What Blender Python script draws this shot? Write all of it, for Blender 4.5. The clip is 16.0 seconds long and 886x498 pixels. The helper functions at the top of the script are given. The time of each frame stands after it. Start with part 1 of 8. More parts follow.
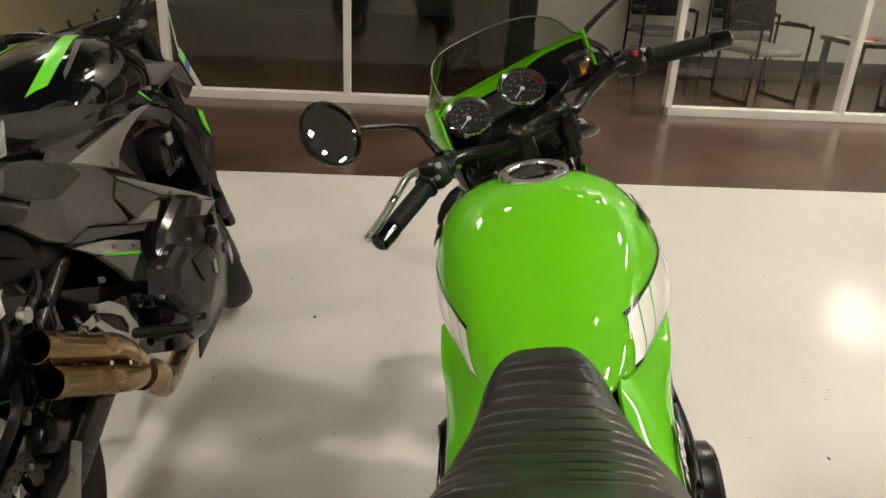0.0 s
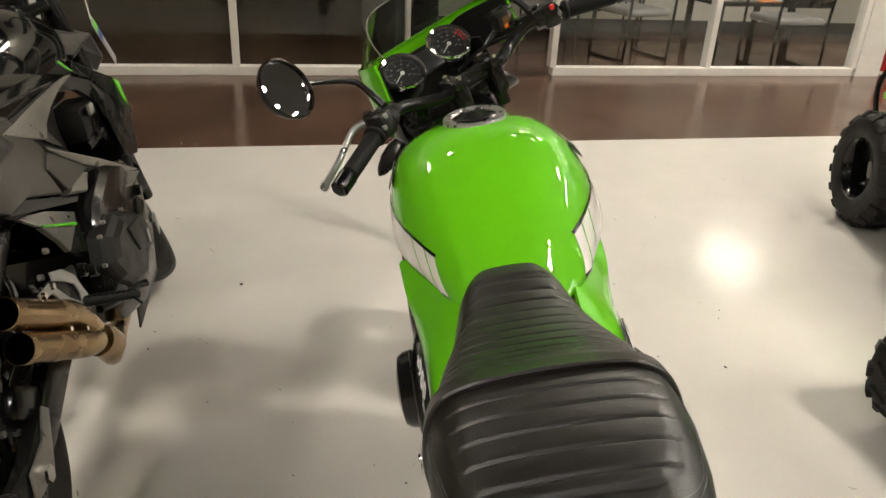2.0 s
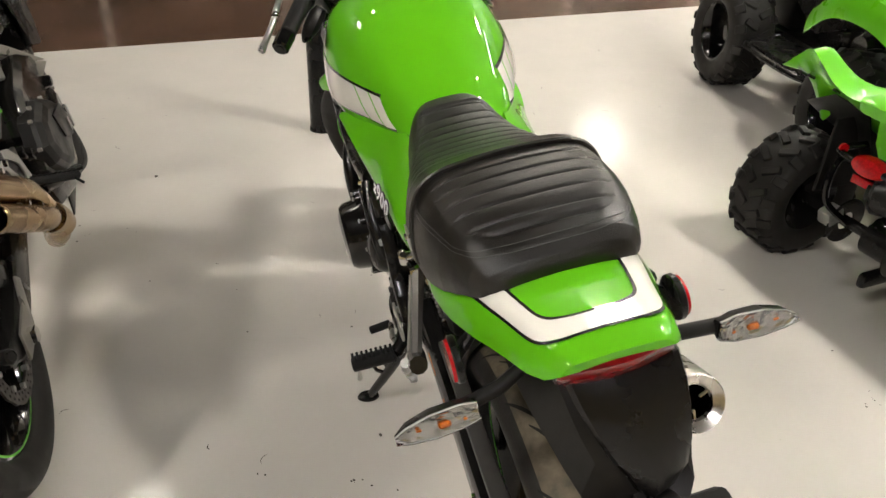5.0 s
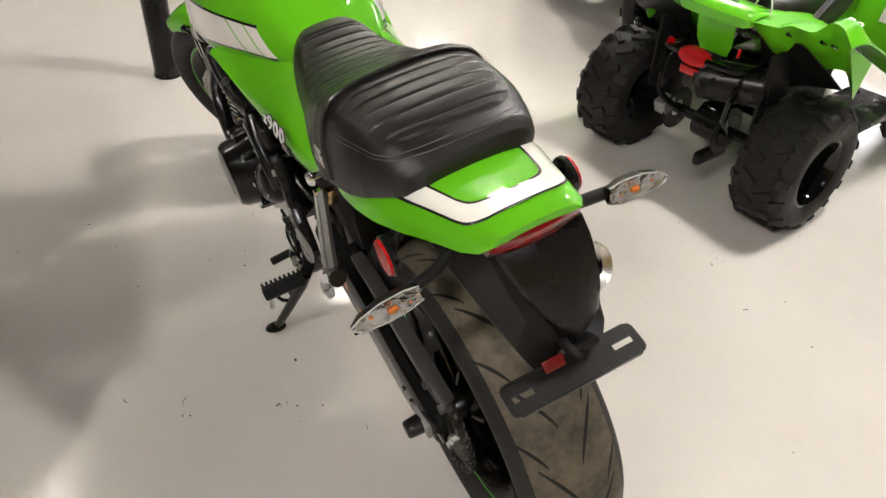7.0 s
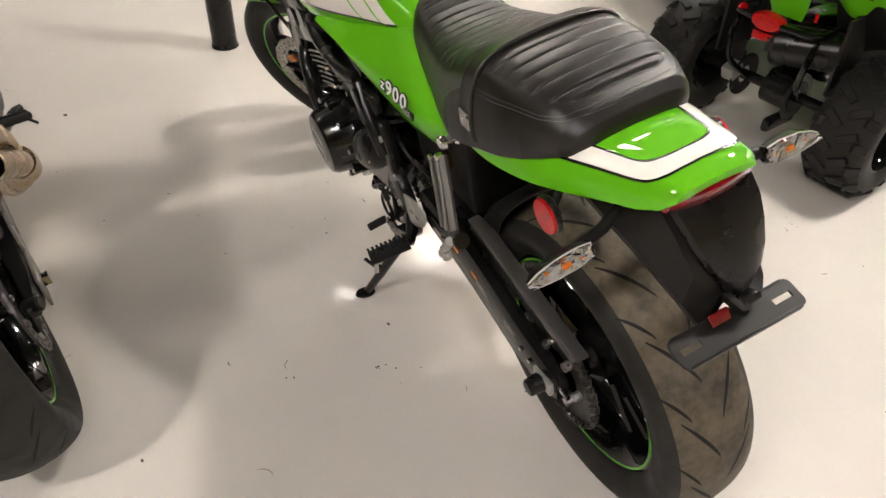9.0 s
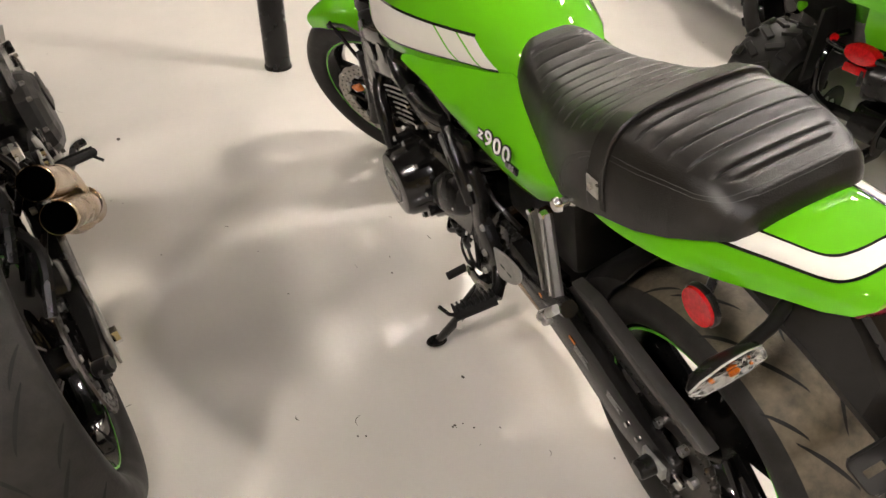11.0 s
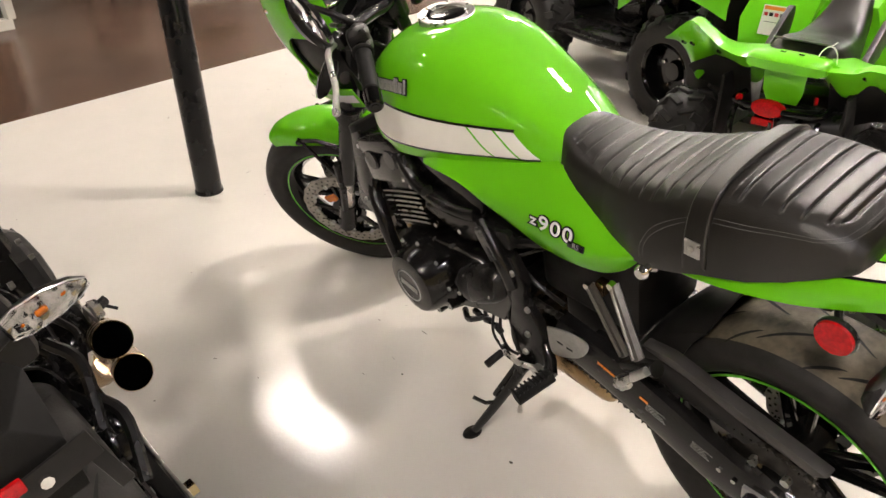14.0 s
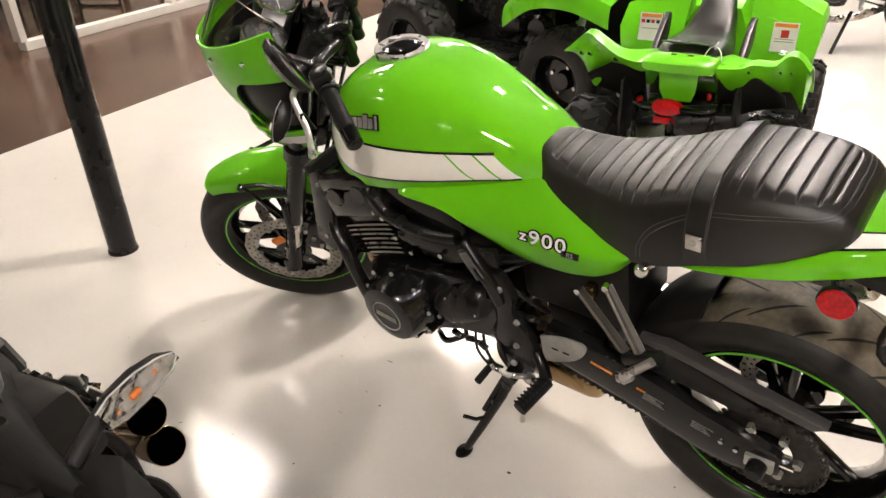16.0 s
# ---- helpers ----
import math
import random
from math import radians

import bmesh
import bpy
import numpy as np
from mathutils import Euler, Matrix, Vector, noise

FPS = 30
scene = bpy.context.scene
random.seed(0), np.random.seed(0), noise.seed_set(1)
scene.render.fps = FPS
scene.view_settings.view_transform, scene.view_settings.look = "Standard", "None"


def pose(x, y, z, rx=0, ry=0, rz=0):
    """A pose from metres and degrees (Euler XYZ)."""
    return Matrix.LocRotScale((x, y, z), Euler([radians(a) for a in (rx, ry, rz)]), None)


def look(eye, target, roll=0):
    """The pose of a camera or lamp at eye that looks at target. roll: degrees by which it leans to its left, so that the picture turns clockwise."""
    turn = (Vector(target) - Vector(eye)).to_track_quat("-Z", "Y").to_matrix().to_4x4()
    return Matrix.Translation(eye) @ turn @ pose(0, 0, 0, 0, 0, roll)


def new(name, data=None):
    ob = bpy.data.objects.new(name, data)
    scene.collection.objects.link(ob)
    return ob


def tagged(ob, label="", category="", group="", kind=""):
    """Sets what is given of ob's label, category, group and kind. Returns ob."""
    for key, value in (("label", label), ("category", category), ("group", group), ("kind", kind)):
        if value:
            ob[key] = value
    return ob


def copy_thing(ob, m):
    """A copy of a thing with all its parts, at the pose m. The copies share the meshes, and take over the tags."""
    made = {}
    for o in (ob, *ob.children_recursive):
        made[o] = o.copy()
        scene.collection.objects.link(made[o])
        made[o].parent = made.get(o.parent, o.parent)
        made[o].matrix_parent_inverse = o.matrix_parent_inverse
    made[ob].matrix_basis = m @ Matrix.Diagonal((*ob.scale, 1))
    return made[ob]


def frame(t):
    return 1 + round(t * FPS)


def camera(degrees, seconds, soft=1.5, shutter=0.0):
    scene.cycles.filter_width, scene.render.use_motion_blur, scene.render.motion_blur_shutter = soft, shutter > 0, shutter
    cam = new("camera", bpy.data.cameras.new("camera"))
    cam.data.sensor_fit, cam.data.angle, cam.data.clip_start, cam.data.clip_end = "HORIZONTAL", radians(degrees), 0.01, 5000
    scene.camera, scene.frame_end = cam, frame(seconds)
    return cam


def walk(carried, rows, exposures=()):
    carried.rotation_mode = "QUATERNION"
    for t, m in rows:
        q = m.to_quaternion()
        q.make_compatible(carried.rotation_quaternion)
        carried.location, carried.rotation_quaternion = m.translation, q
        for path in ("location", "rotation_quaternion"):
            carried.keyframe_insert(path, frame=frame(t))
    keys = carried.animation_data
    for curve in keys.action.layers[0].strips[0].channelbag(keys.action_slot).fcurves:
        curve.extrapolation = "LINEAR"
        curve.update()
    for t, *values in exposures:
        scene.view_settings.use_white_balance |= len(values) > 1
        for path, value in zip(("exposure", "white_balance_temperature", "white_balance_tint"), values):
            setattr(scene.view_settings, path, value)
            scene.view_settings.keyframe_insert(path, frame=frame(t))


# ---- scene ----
cam = camera(61.9, 16.0)
PATH = [
    (0, (0.138, 0.474, 1.348), (0.248, 2.303, 0.547), 3.0),
    (0.5, (0.084, 0.432, 1.339), (0.319, 2.242, 0.522), 3.0),
    (1, (0.037, 0.391, 1.337), (0.369, 2.188, 0.525), 3.3),
    (1.5, (0.021, 0.376, 1.332), (0.394, 2.152, 0.493), 3.0),
    (2, (0.007, 0.359, 1.337), (0.412, 2.121, 0.481), 2.9),
    (2.5, (-0.017, 0.352, 1.325), (0.399, 2.099, 0.445), 3.8),
    (3, (-0.047, 0.305, 1.307), (0.371, 2.019, 0.365), 4.3),
    (3.5, (-0.09, 0.253, 1.308), (0.371, 1.938, 0.335), 3.7),
    (3.7, (-0.104, 0.232, 1.307), (0.397, 1.901, 0.326), 3.6),
    (5.8, (-0.205, 0.136, 1.321), (0.592, 1.591, 0.204), 2.8),
    (6, (-0.218, 0.126, 1.324), (0.623, 1.552, 0.2), 2.9),
    (6.5, (-0.248, 0.113, 1.324), (0.68, 1.453, 0.166), 2.7),
    (7, (-0.289, 0.115, 1.325), (0.686, 1.387, 0.128), 2.7),
    (7.5, (-0.331, 0.127, 1.32), (0.664, 1.346, 0.085), 2.7),
    (8, (-0.38, 0.152, 1.318), (0.606, 1.367, 0.072), 2.2),
    (8.5, (-0.434, 0.177, 1.316), (0.539, 1.404, 0.072), 1.9),
    (9, (-0.473, 0.205, 1.32), (0.457, 1.455, 0.066), 1.9),
    (9.5, (-0.487, 0.244, 1.326), (0.389, 1.55, 0.09), 1.9),
    (9.7, (-0.477, 0.267, 1.324), (0.388, 1.599, 0.108), 1.5),
    (11.8, (-0.58, 0.491, 1.33), (0.377, 1.718, 0.073), 1.2),
    (12, (-0.612, 0.513, 1.332), (0.404, 1.711, 0.094), 0.5),
    (12.5, (-0.676, 0.553, 1.338), (0.437, 1.729, 0.164), -0.0),
    (13, (-0.73, 0.574, 1.339), (0.444, 1.752, 0.228), -0.6),
    (13.5, (-0.779, 0.585, 1.345), (0.444, 1.756, 0.281), -0.9),
    (14, (-0.795, 0.62, 1.344), (0.456, 1.787, 0.309), -0.7),
    (14.5, (-0.814, 0.681, 1.347), (0.461, 1.823, 0.312), -1.8),
    (15, (-0.842, 0.723, 1.346), (0.504, 1.795, 0.327), -1.7),
    (15.5, (-0.903, 0.751, 1.365), (0.503, 1.76, 0.362), -1.6),
    (16, (-0.952, 0.791, 1.376), (0.525, 1.701, 0.381), -2.6),
]
walk(cam, [(t, look(eye, target, roll)) for t, eye, target, roll in PATH],
     [(0, -0.47, 6600, 11), (3.5, -0.36, 6500, 12), (7, -0.30, 6250, 14), (9.5, -0.18, 6450, 17), (12, -0.02, 6550, 17), (16, 0.02, 6550, 18)])

# ---- world and light ----
world = bpy.data.worlds.new("world")
scene.world = world
world.use_nodes = True
world.node_tree.nodes["Background"].inputs[0].default_value = (1.0, 0.95, 0.90, 1)
world.node_tree.nodes["Background"].inputs[1].default_value = 0.006
CEIL = 4.5
PANEL_STRENGTH = 112.0

# ---- materials ----


def mat(name, color=(0.5, 0.5, 0.5), rough=0.5, metal=0.0, coat=0.0, var=0.0, scale=20.0, bump=0.0, bump_scale=200.0,
        rough_var=0.0, transmission=0.0, ior=1.45, emit=None, emit_strength=0.0, second=None, coat_rough=0.03, detail=6.0, spec=None):
    m = bpy.data.materials.new(name)
    m.use_nodes = True
    nt = m.node_tree
    b = nt.nodes["Principled BSDF"]
    b.inputs["Base Color"].default_value = (*color, 1)
    b.inputs["Roughness"].default_value = rough
    b.inputs["Metallic"].default_value = metal
    b.inputs["Coat Weight"].default_value = coat
    b.inputs["Coat Roughness"].default_value = coat_rough
    if spec is not None:
        b.inputs["Specular IOR Level"].default_value = spec
    b.inputs["Transmission Weight"].default_value = transmission
    b.inputs["IOR"].default_value = ior
    if emit:
        b.inputs["Emission Color"].default_value = (*emit, 1)
        b.inputs["Emission Strength"].default_value = emit_strength
    co = nt.nodes.new("ShaderNodeTexCoord")

    def noise_node(sc, det=detail):
        n = nt.nodes.new("ShaderNodeTexNoise")
        n.inputs["Scale"].default_value = sc
        n.inputs["Detail"].default_value = det
        nt.links.new(co.outputs["Object"], n.inputs["Vector"])
        return n

    if var or second:
        n = noise_node(scale)
        n2 = noise_node(scale * 7.3)
        mixf = nt.nodes.new("ShaderNodeMath")
        mixf.operation = "MULTIPLY_ADD"
        mixf.inputs[1].default_value = 0.35
        nt.links.new(n2.outputs["Fac"], mixf.inputs[0])
        sc = nt.nodes.new("ShaderNodeMath")
        sc.operation = "MULTIPLY"
        sc.inputs[1].default_value = 0.65
        nt.links.new(n.outputs["Fac"], sc.inputs[0])
        nt.links.new(sc.outputs[0], mixf.inputs[2])
        ramp = nt.nodes.new("ShaderNodeValToRGB")
        ramp.color_ramp.elements[0].position = 0.35
        ramp.color_ramp.elements[1].position = 0.65
        lo = second or tuple(max(0.0, c * (1 - var)) for c in color)
        hi = color if second else tuple(min(1.0, c * (1 + var)) for c in color)
        ramp.color_ramp.elements[0].color = (*lo, 1)
        ramp.color_ramp.elements[1].color = (*hi, 1)
        nt.links.new(mixf.outputs[0], ramp.inputs[0])
        nt.links.new(ramp.outputs[0], b.inputs["Base Color"])
    if rough_var:
        n = noise_node(scale * 1.7)
        mr = nt.nodes.new("ShaderNodeMapRange")
        mr.inputs["From Min"].default_value, mr.inputs["From Max"].default_value = 0.3, 0.7
        mr.inputs["To Min"].default_value = max(0.0, rough - rough_var)
        mr.inputs["To Max"].default_value = min(1.0, rough + rough_var)
        nt.links.new(n.outputs["Fac"], mr.inputs["Value"])
        nt.links.new(mr.outputs[0], b.inputs["Roughness"])
    if bump:
        n = noise_node(bump_scale, 4.0)
        bp = nt.nodes.new("ShaderNodeBump")
        bp.inputs["Strength"].default_value = bump
        bp.inputs["Distance"].default_value = 0.002
        nt.links.new(n.outputs["Fac"], bp.inputs["Height"])
        nt.links.new(bp.outputs[0], b.inputs["Normal"])
    return m


GREEN = mat("green_paint", (0.115, 0.47, 0.006), 0.5, 0.0, 1.0, var=0.04, scale=3, rough_var=0.05, coat_rough=0.015, spec=0.05)
GREEN.node_tree.nodes["Principled BSDF"].inputs["Coat IOR"].default_value = 1.42
GREEN_P = mat("green_plastic", (0.125, 0.52, 0.008), 0.32, 0.0, 0.4, var=0.05, scale=4, rough_var=0.08, coat_rough=0.08, spec=0.25)
WHITE = mat("white_decal", (0.84, 0.82, 0.76), 0.2, 0.0, 1.0, var=0.03, scale=5)
INK = mat("black_decal", (0.008, 0.008, 0.008), 0.25, 0.0, 0.8, var=0.1, scale=8)
BLACKP = mat("black_plastic", (0.0065, 0.0062, 0.006), 0.28, var=0.3, scale=12, bump=0.06, bump_scale=600, rough_var=0.08, spec=0.35)
MATTE = mat("matte_black", (0.0105, 0.010, 0.0095), 0.42, var=0.25, scale=10, bump=0.1, bump_scale=400, rough_var=0.1, spec=0.27)
SATIN = mat("satin_black_metal", (0.0080, 0.0078, 0.0075), 0.22, 0.0, 0.0, var=0.3, scale=15, rough_var=0.07, spec=0.42)
GLOSSB = mat("gloss_black", (0.003, 0.003, 0.003), 0.15, 0.0, 0.7, var=0.2, scale=6, spec=0.1)
ENGINE = mat("engine_black", (0.0055, 0.0052, 0.005), 0.21, 0.0, 0.4, var=0.4, scale=18, bump=0.05, bump_scale=350, rough_var=0.08, spec=0.3, coat_rough=0.07)
GREYP = mat("dark_grey_paint", (0.080, 0.075, 0.066), 0.36, 0.25, 0.15, var=0.14, scale=10, bump=0.06, bump_scale=900, rough_var=0.08, coat_rough=0.3)
KNEE = mat("embossed_pad", (0.040, 0.037, 0.032), 0.5, second=(0.018, 0.017, 0.015), scale=70, bump=0.7, bump_scale=260, rough_var=0.1)
HOLDER = mat("grained_black_plastic", (0.006, 0.0058, 0.0055), 0.62, var=0.3, scale=14, bump=0.35, bump_scale=900, rough_var=0.1, spec=0.16)
GUARD = mat("charcoal_guard", (0.036, 0.034, 0.032), 0.42, var=0.15, scale=12, bump=0.15, bump_scale=700)
LEATHER = mat("black_vinyl", (0.0080, 0.0069, 0.0056), 0.355, var=0.25, scale=8, bump=0.25, bump_scale=520, rough_var=0.07, spec=0.62)
RUBBER = mat("tyre_rubber", (0.0140, 0.0132, 0.0122), 0.55, var=0.35, scale=9, bump=0.25, bump_scale=300, rough_var=0.1, spec=0.3)
TREAD = mat("used_tread", (0.125, 0.103, 0.068), 0.68, second=(0.036, 0.031, 0.023), scale=11, bump=0.4, bump_scale=260, rough_var=0.1)
TREADK = mat("dark_used_tread", (0.015, 0.013, 0.0105), 0.68, second=(0.007, 0.0064, 0.0056), scale=11, bump=0.4, bump_scale=260, rough_var=0.1)
DISCK = mat("dark_disc_steel", (0.13, 0.12, 0.11), 0.4, 1.0, var=0.3, scale=30, rough_var=0.12)
# lightless black that puts the shade inside exhaust pipes into the colour
VOID = mat("pipe_inner_shade", (0.001, 0.001, 0.001), 1.0, spec=0.0)
GROOVE = mat("tread_groove", (0.006, 0.006, 0.006), 0.85, var=0.2, scale=20)
GRIP = mat("grip_rubber", (0.008, 0.008, 0.008), 0.55, var=0.2, scale=30, bump=0.5, bump_scale=420, spec=0.15)
CHROME = mat("chrome", (0.75, 0.74, 0.72), 0.08, 1.0, var=0.05, scale=10, rough_var=0.05)
ALU = mat("brushed_aluminium", (0.55, 0.54, 0.52), 0.32, 1.0, var=0.12, scale=20, bump=0.1, bump_scale=500, rough_var=0.1)
ALUD = mat("dull_aluminium", (0.42, 0.42, 0.40), 0.45, 0.8, var=0.15, scale=18, rough_var=0.1)
DISC = mat("disc_steel", (0.34, 0.32, 0.29), 0.35, 1.0, var=0.25, scale=30, rough_var=0.12)
TITAN = mat("bronze_titanium", (0.47, 0.34, 0.19), 0.25, 1.0, second=(0.34, 0.22, 0.11), scale=9, bump=0.08, bump_scale=300, rough_var=0.1)
STEEL = mat("brushed_steel", (0.6, 0.57, 0.53), 0.28, 1.0, var=0.1, scale=20, rough_var=0.1)
RED = mat("red_lens", (0.42, 0.004, 0.006), 0.22, 0.0, 0.25, var=0.35, scale=150, bump=0.35, bump_scale=420, spec=0.3)
AMBER = mat("amber_lens", (0.42, 0.10, 0.006), 0.2, 0.0, 1.0, var=0.3, scale=80)
CLEAR = mat("clear_lens", (0.95, 0.95, 0.95), 0.04, transmission=1.0, ior=1.25)
REFLECTOR = mat("lamp_reflector", (0.40, 0.40, 0.39), 0.10, 1.0, var=0.25, scale=120, rough_var=0.12)
CLEAR_RIM = mat("polished_lens_rim", (0.75, 0.75, 0.74), 0.12, 0.5, 0.6, var=0.05, scale=60)
SCREEN = mat("smoked_screen", (0.66, 0.68, 0.66), 0.01, transmission=1.0, ior=1.40)
SATGREY = mat("satin_grey_metal", (0.20, 0.19, 0.17), 0.34, 0.45, 0.0, var=0.12, scale=12, bump=0.05, bump_scale=900, rough_var=0.08)
TAILRED = mat("deep_red_lens", (0.17, 0.003, 0.004), 0.16, 0.0, 0.8, var=0.25, scale=120, bump=0.2, bump_scale=300, spec=0.3)
MAROON = mat("dark_red_reflector", (0.11, 0.004, 0.006), 0.2, 0.0, 0.6, var=0.2, scale=90)
MIRROR = mat("mirror_glass", (0.82, 0.83, 0.84), 0.01, 1.0)
DIAL = mat("dial_black", (0.012, 0.012, 0.013), 0.35, var=0.1, scale=20)
PRINT = mat("white_print", (0.75, 0.75, 0.72), 0.5)
PRINTG = mat("grey_print", (0.22, 0.22, 0.21), 0.5)
THREAD = mat("grey_thread", (0.10, 0.10, 0.10), 0.7)
ORANGE = mat("orange_sticker", (0.72, 0.22, 0.02), 0.45)
REDP = mat("red_plastic", (0.45, 0.015, 0.012), 0.35, var=0.1, scale=10)
LIME = mat("green_pinstripe", (0.12, 0.55, 0.03), 0.3)
CHAIN = mat("chain_steel", (0.05, 0.047, 0.042), 0.38, 0.9, var=0.4, scale=60)
TAGCARD = mat("tag_plastic", (0.36, 0.36, 0.37), 0.3, var=0.15, scale=40)
STICKER = mat("white_sticker", (0.75, 0.74, 0.70), 0.45, var=0.04, scale=30)
PAINTP = mat("post_paint", (0.005, 0.005, 0.0055), 0.26, var=0.3, scale=6, bump=0.12, bump_scale=60, rough_var=0.1, spec=0.4)
FRAMEW = mat("white_aluminium_frame", (0.62, 0.60, 0.55), 0.4, var=0.06, scale=5, rough_var=0.06)
CREAM = mat("cream_wall", (0.72, 0.58, 0.30), 0.7, var=0.05, scale=1.5, bump=0.15, bump_scale=120)
WALLW = mat("white_block_wall", (0.50, 0.475, 0.42), 0.7, var=0.06, scale=2, bump=0.3, bump_scale=60)
BASEB = mat("baseboard_and_unlit_wall", (0.012, 0.012, 0.012), 0.5, var=0.2, scale=5)
CEILM = mat("ceiling_tile", (0.045, 0.044, 0.043), 0.85, var=0.05, scale=3, bump=0.3, bump_scale=90)
GLASS = mat("window_glass", (0.92, 0.95, 0.93), 0.01, transmission=1.0, ior=1.45)


def floor_epoxy():
    m = mat("white_epoxy", (0.58, 0.555, 0.515), 0.2, 0.0, 0.0, var=0.035, scale=0.9, detail=3)
    nt = m.node_tree
    b = nt.nodes["Principled BSDF"]
    co = nt.nodes["Texture Coordinate"]
    n = nt.nodes.new("ShaderNodeTexNoise")
    n.inputs["Scale"].default_value = 1.6
    n.inputs["Detail"].default_value = 5
    nt.links.new(co.outputs["Object"], n.inputs["Vector"])
    mr = nt.nodes.new("ShaderNodeMapRange")
    mr.inputs["From Min"].default_value, mr.inputs["From Max"].default_value = 0.3, 0.7
    mr.inputs["To Min"].default_value, mr.inputs["To Max"].default_value = 0.075, 0.14
    nt.links.new(n.outputs["Fac"], mr.inputs["Value"])
    nt.links.new(mr.outputs[0], b.inputs["Roughness"])
    n2 = nt.nodes.new("ShaderNodeTexNoise")
    n2.inputs["Scale"].default_value = 85
    n2.inputs["Detail"].default_value = 3
    nt.links.new(co.outputs["Object"], n2.inputs["Vector"])
    bp = nt.nodes.new("ShaderNodeBump")
    bp.inputs["Strength"].default_value = 0.07
    bp.inputs["Distance"].default_value = 0.005
    nt.links.new(n2.outputs["Fac"], bp.inputs["Height"])
    nt.links.new(bp.outputs[0], b.inputs["Normal"])
    return m


EPOXY = floor_epoxy()
BROWN = mat("stained_concrete", (0.112, 0.064, 0.043), 0.2, 0.0, 0.0, second=(0.046, 0.026, 0.018), scale=1.5, rough_var=0.07, bump=0.04, bump_scale=30)

# ---- mesh helpers ----


def part(name, bm, material, parent=None, label="", smooth=True, angle=38):
    me = bpy.data.meshes.new(name)
    bmesh.ops.recalc_face_normals(bm, faces=bm.faces)
    for f in bm.faces:
        f.smooth = smooth
    if smooth:
        lim = radians(angle)
        for e in bm.edges:
            if len(e.link_faces) == 2 and e.calc_face_angle(0.0) > lim:
                e.smooth = False
    bm.to_mesh(me)
    bm.free()
    me.materials.append(material)
    ob = new(name, me)
    if parent is not None:
        ob.parent = parent
    if label:
        tagged(ob, label)
    return ob


def thing(name, m=None, label="", category="", group="", kind=""):
    ob = new(name)
    ob.empty_display_size = 0.1
    if m is not None:
        ob.matrix_world = m
    return tagged(ob, label, category, group, kind)


def moved(bm, m):
    bm.transform(m)
    return bm


def joined(*bms):
    out = bms[0]
    for b in bms[1:]:
        me = bpy.data.meshes.new("tmp")
        b.to_mesh(me)
        b.free()
        out.from_mesh(me)
        bpy.data.meshes.remove(me)
    return out


def mirrored(bm):
    """The same shape on the other side (x -> -x)."""
    o = bm.copy()
    o.transform(Matrix.Diagonal((-1, 1, 1, 1)))
    bmesh.ops.reverse_faces(o, faces=o.faces)
    return o


def spline(pts, n):
    """Catmull-Rom through the points, n samples."""
    P = [np.array(p, float) for p in pts]
    P = [2 * P[0] - P[1]] + P + [2 * P[-1] - P[-2]]
    out = []
    segs = len(P) - 3
    for i in range(n):
        u = i / (n - 1) * segs
        k = min(int(u), segs - 1)
        t = u - k
        a, b, c, d = P[k:k + 4]
        out.append(0.5 * ((2 * b) + (-a + c) * t + (2 * a - 5 * b + 4 * c - d) * t * t + (-a + 3 * b - 3 * c + d) * t ** 3))
    return out


def lerp_table(table, v):
    """Smooth interpolation in rows (v, a, b, ...), v rising."""
    vs = [r[0] for r in table]
    if v <= vs[0]:
        return np.array(table[0][1:], float)
    if v >= vs[-1]:
        return np.array(table[-1][1:], float)
    k = max(i for i in range(len(vs) - 1) if vs[i] <= v)
    t = (v - vs[k]) / (vs[k + 1] - vs[k])
    a = np.array(table[max(k - 1, 0)][1:], float)
    b, c = np.array(table[k][1:], float), np.array(table[k + 1][1:], float)
    d = np.array(table[min(k + 2, len(vs) - 1)][1:], float)
    return 0.5 * ((2 * b) + (-a + c) * t + (2 * a - 5 * b + 4 * c - d) * t * t + (-a + 3 * b - 3 * c + d) * t ** 3)


def loft(rings, closed=True, caps=True):
    bm = bmesh.new()
    vs = [[bm.verts.new(Vector(p)) for p in r] for r in rings]
    n = len(rings[0])
    for a, b in zip(vs, vs[1:]):
        for i in range(n if closed else n - 1):
            j = (i + 1) % n
            bm.faces.new((a[i], a[j], b[j], b[i]))
    if caps and closed:
        bm.faces.new(vs[0])
        bm.faces.new(list(reversed(vs[-1])))
    return bm


def sheet(fn, nu, nv):
    return loft([[fn(u / nu, v / nv) for v in range(nv + 1)] for u in range(nu + 1)], closed=False, caps=False)


def thick(bm, d):
    """Gives a sheet thickness d, away from its normals."""
    bmesh.ops.recalc_face_normals(bm, faces=bm.faces)
    bmesh.ops.solidify(bm, geom=bm.faces[:], thickness=d)
    return bm


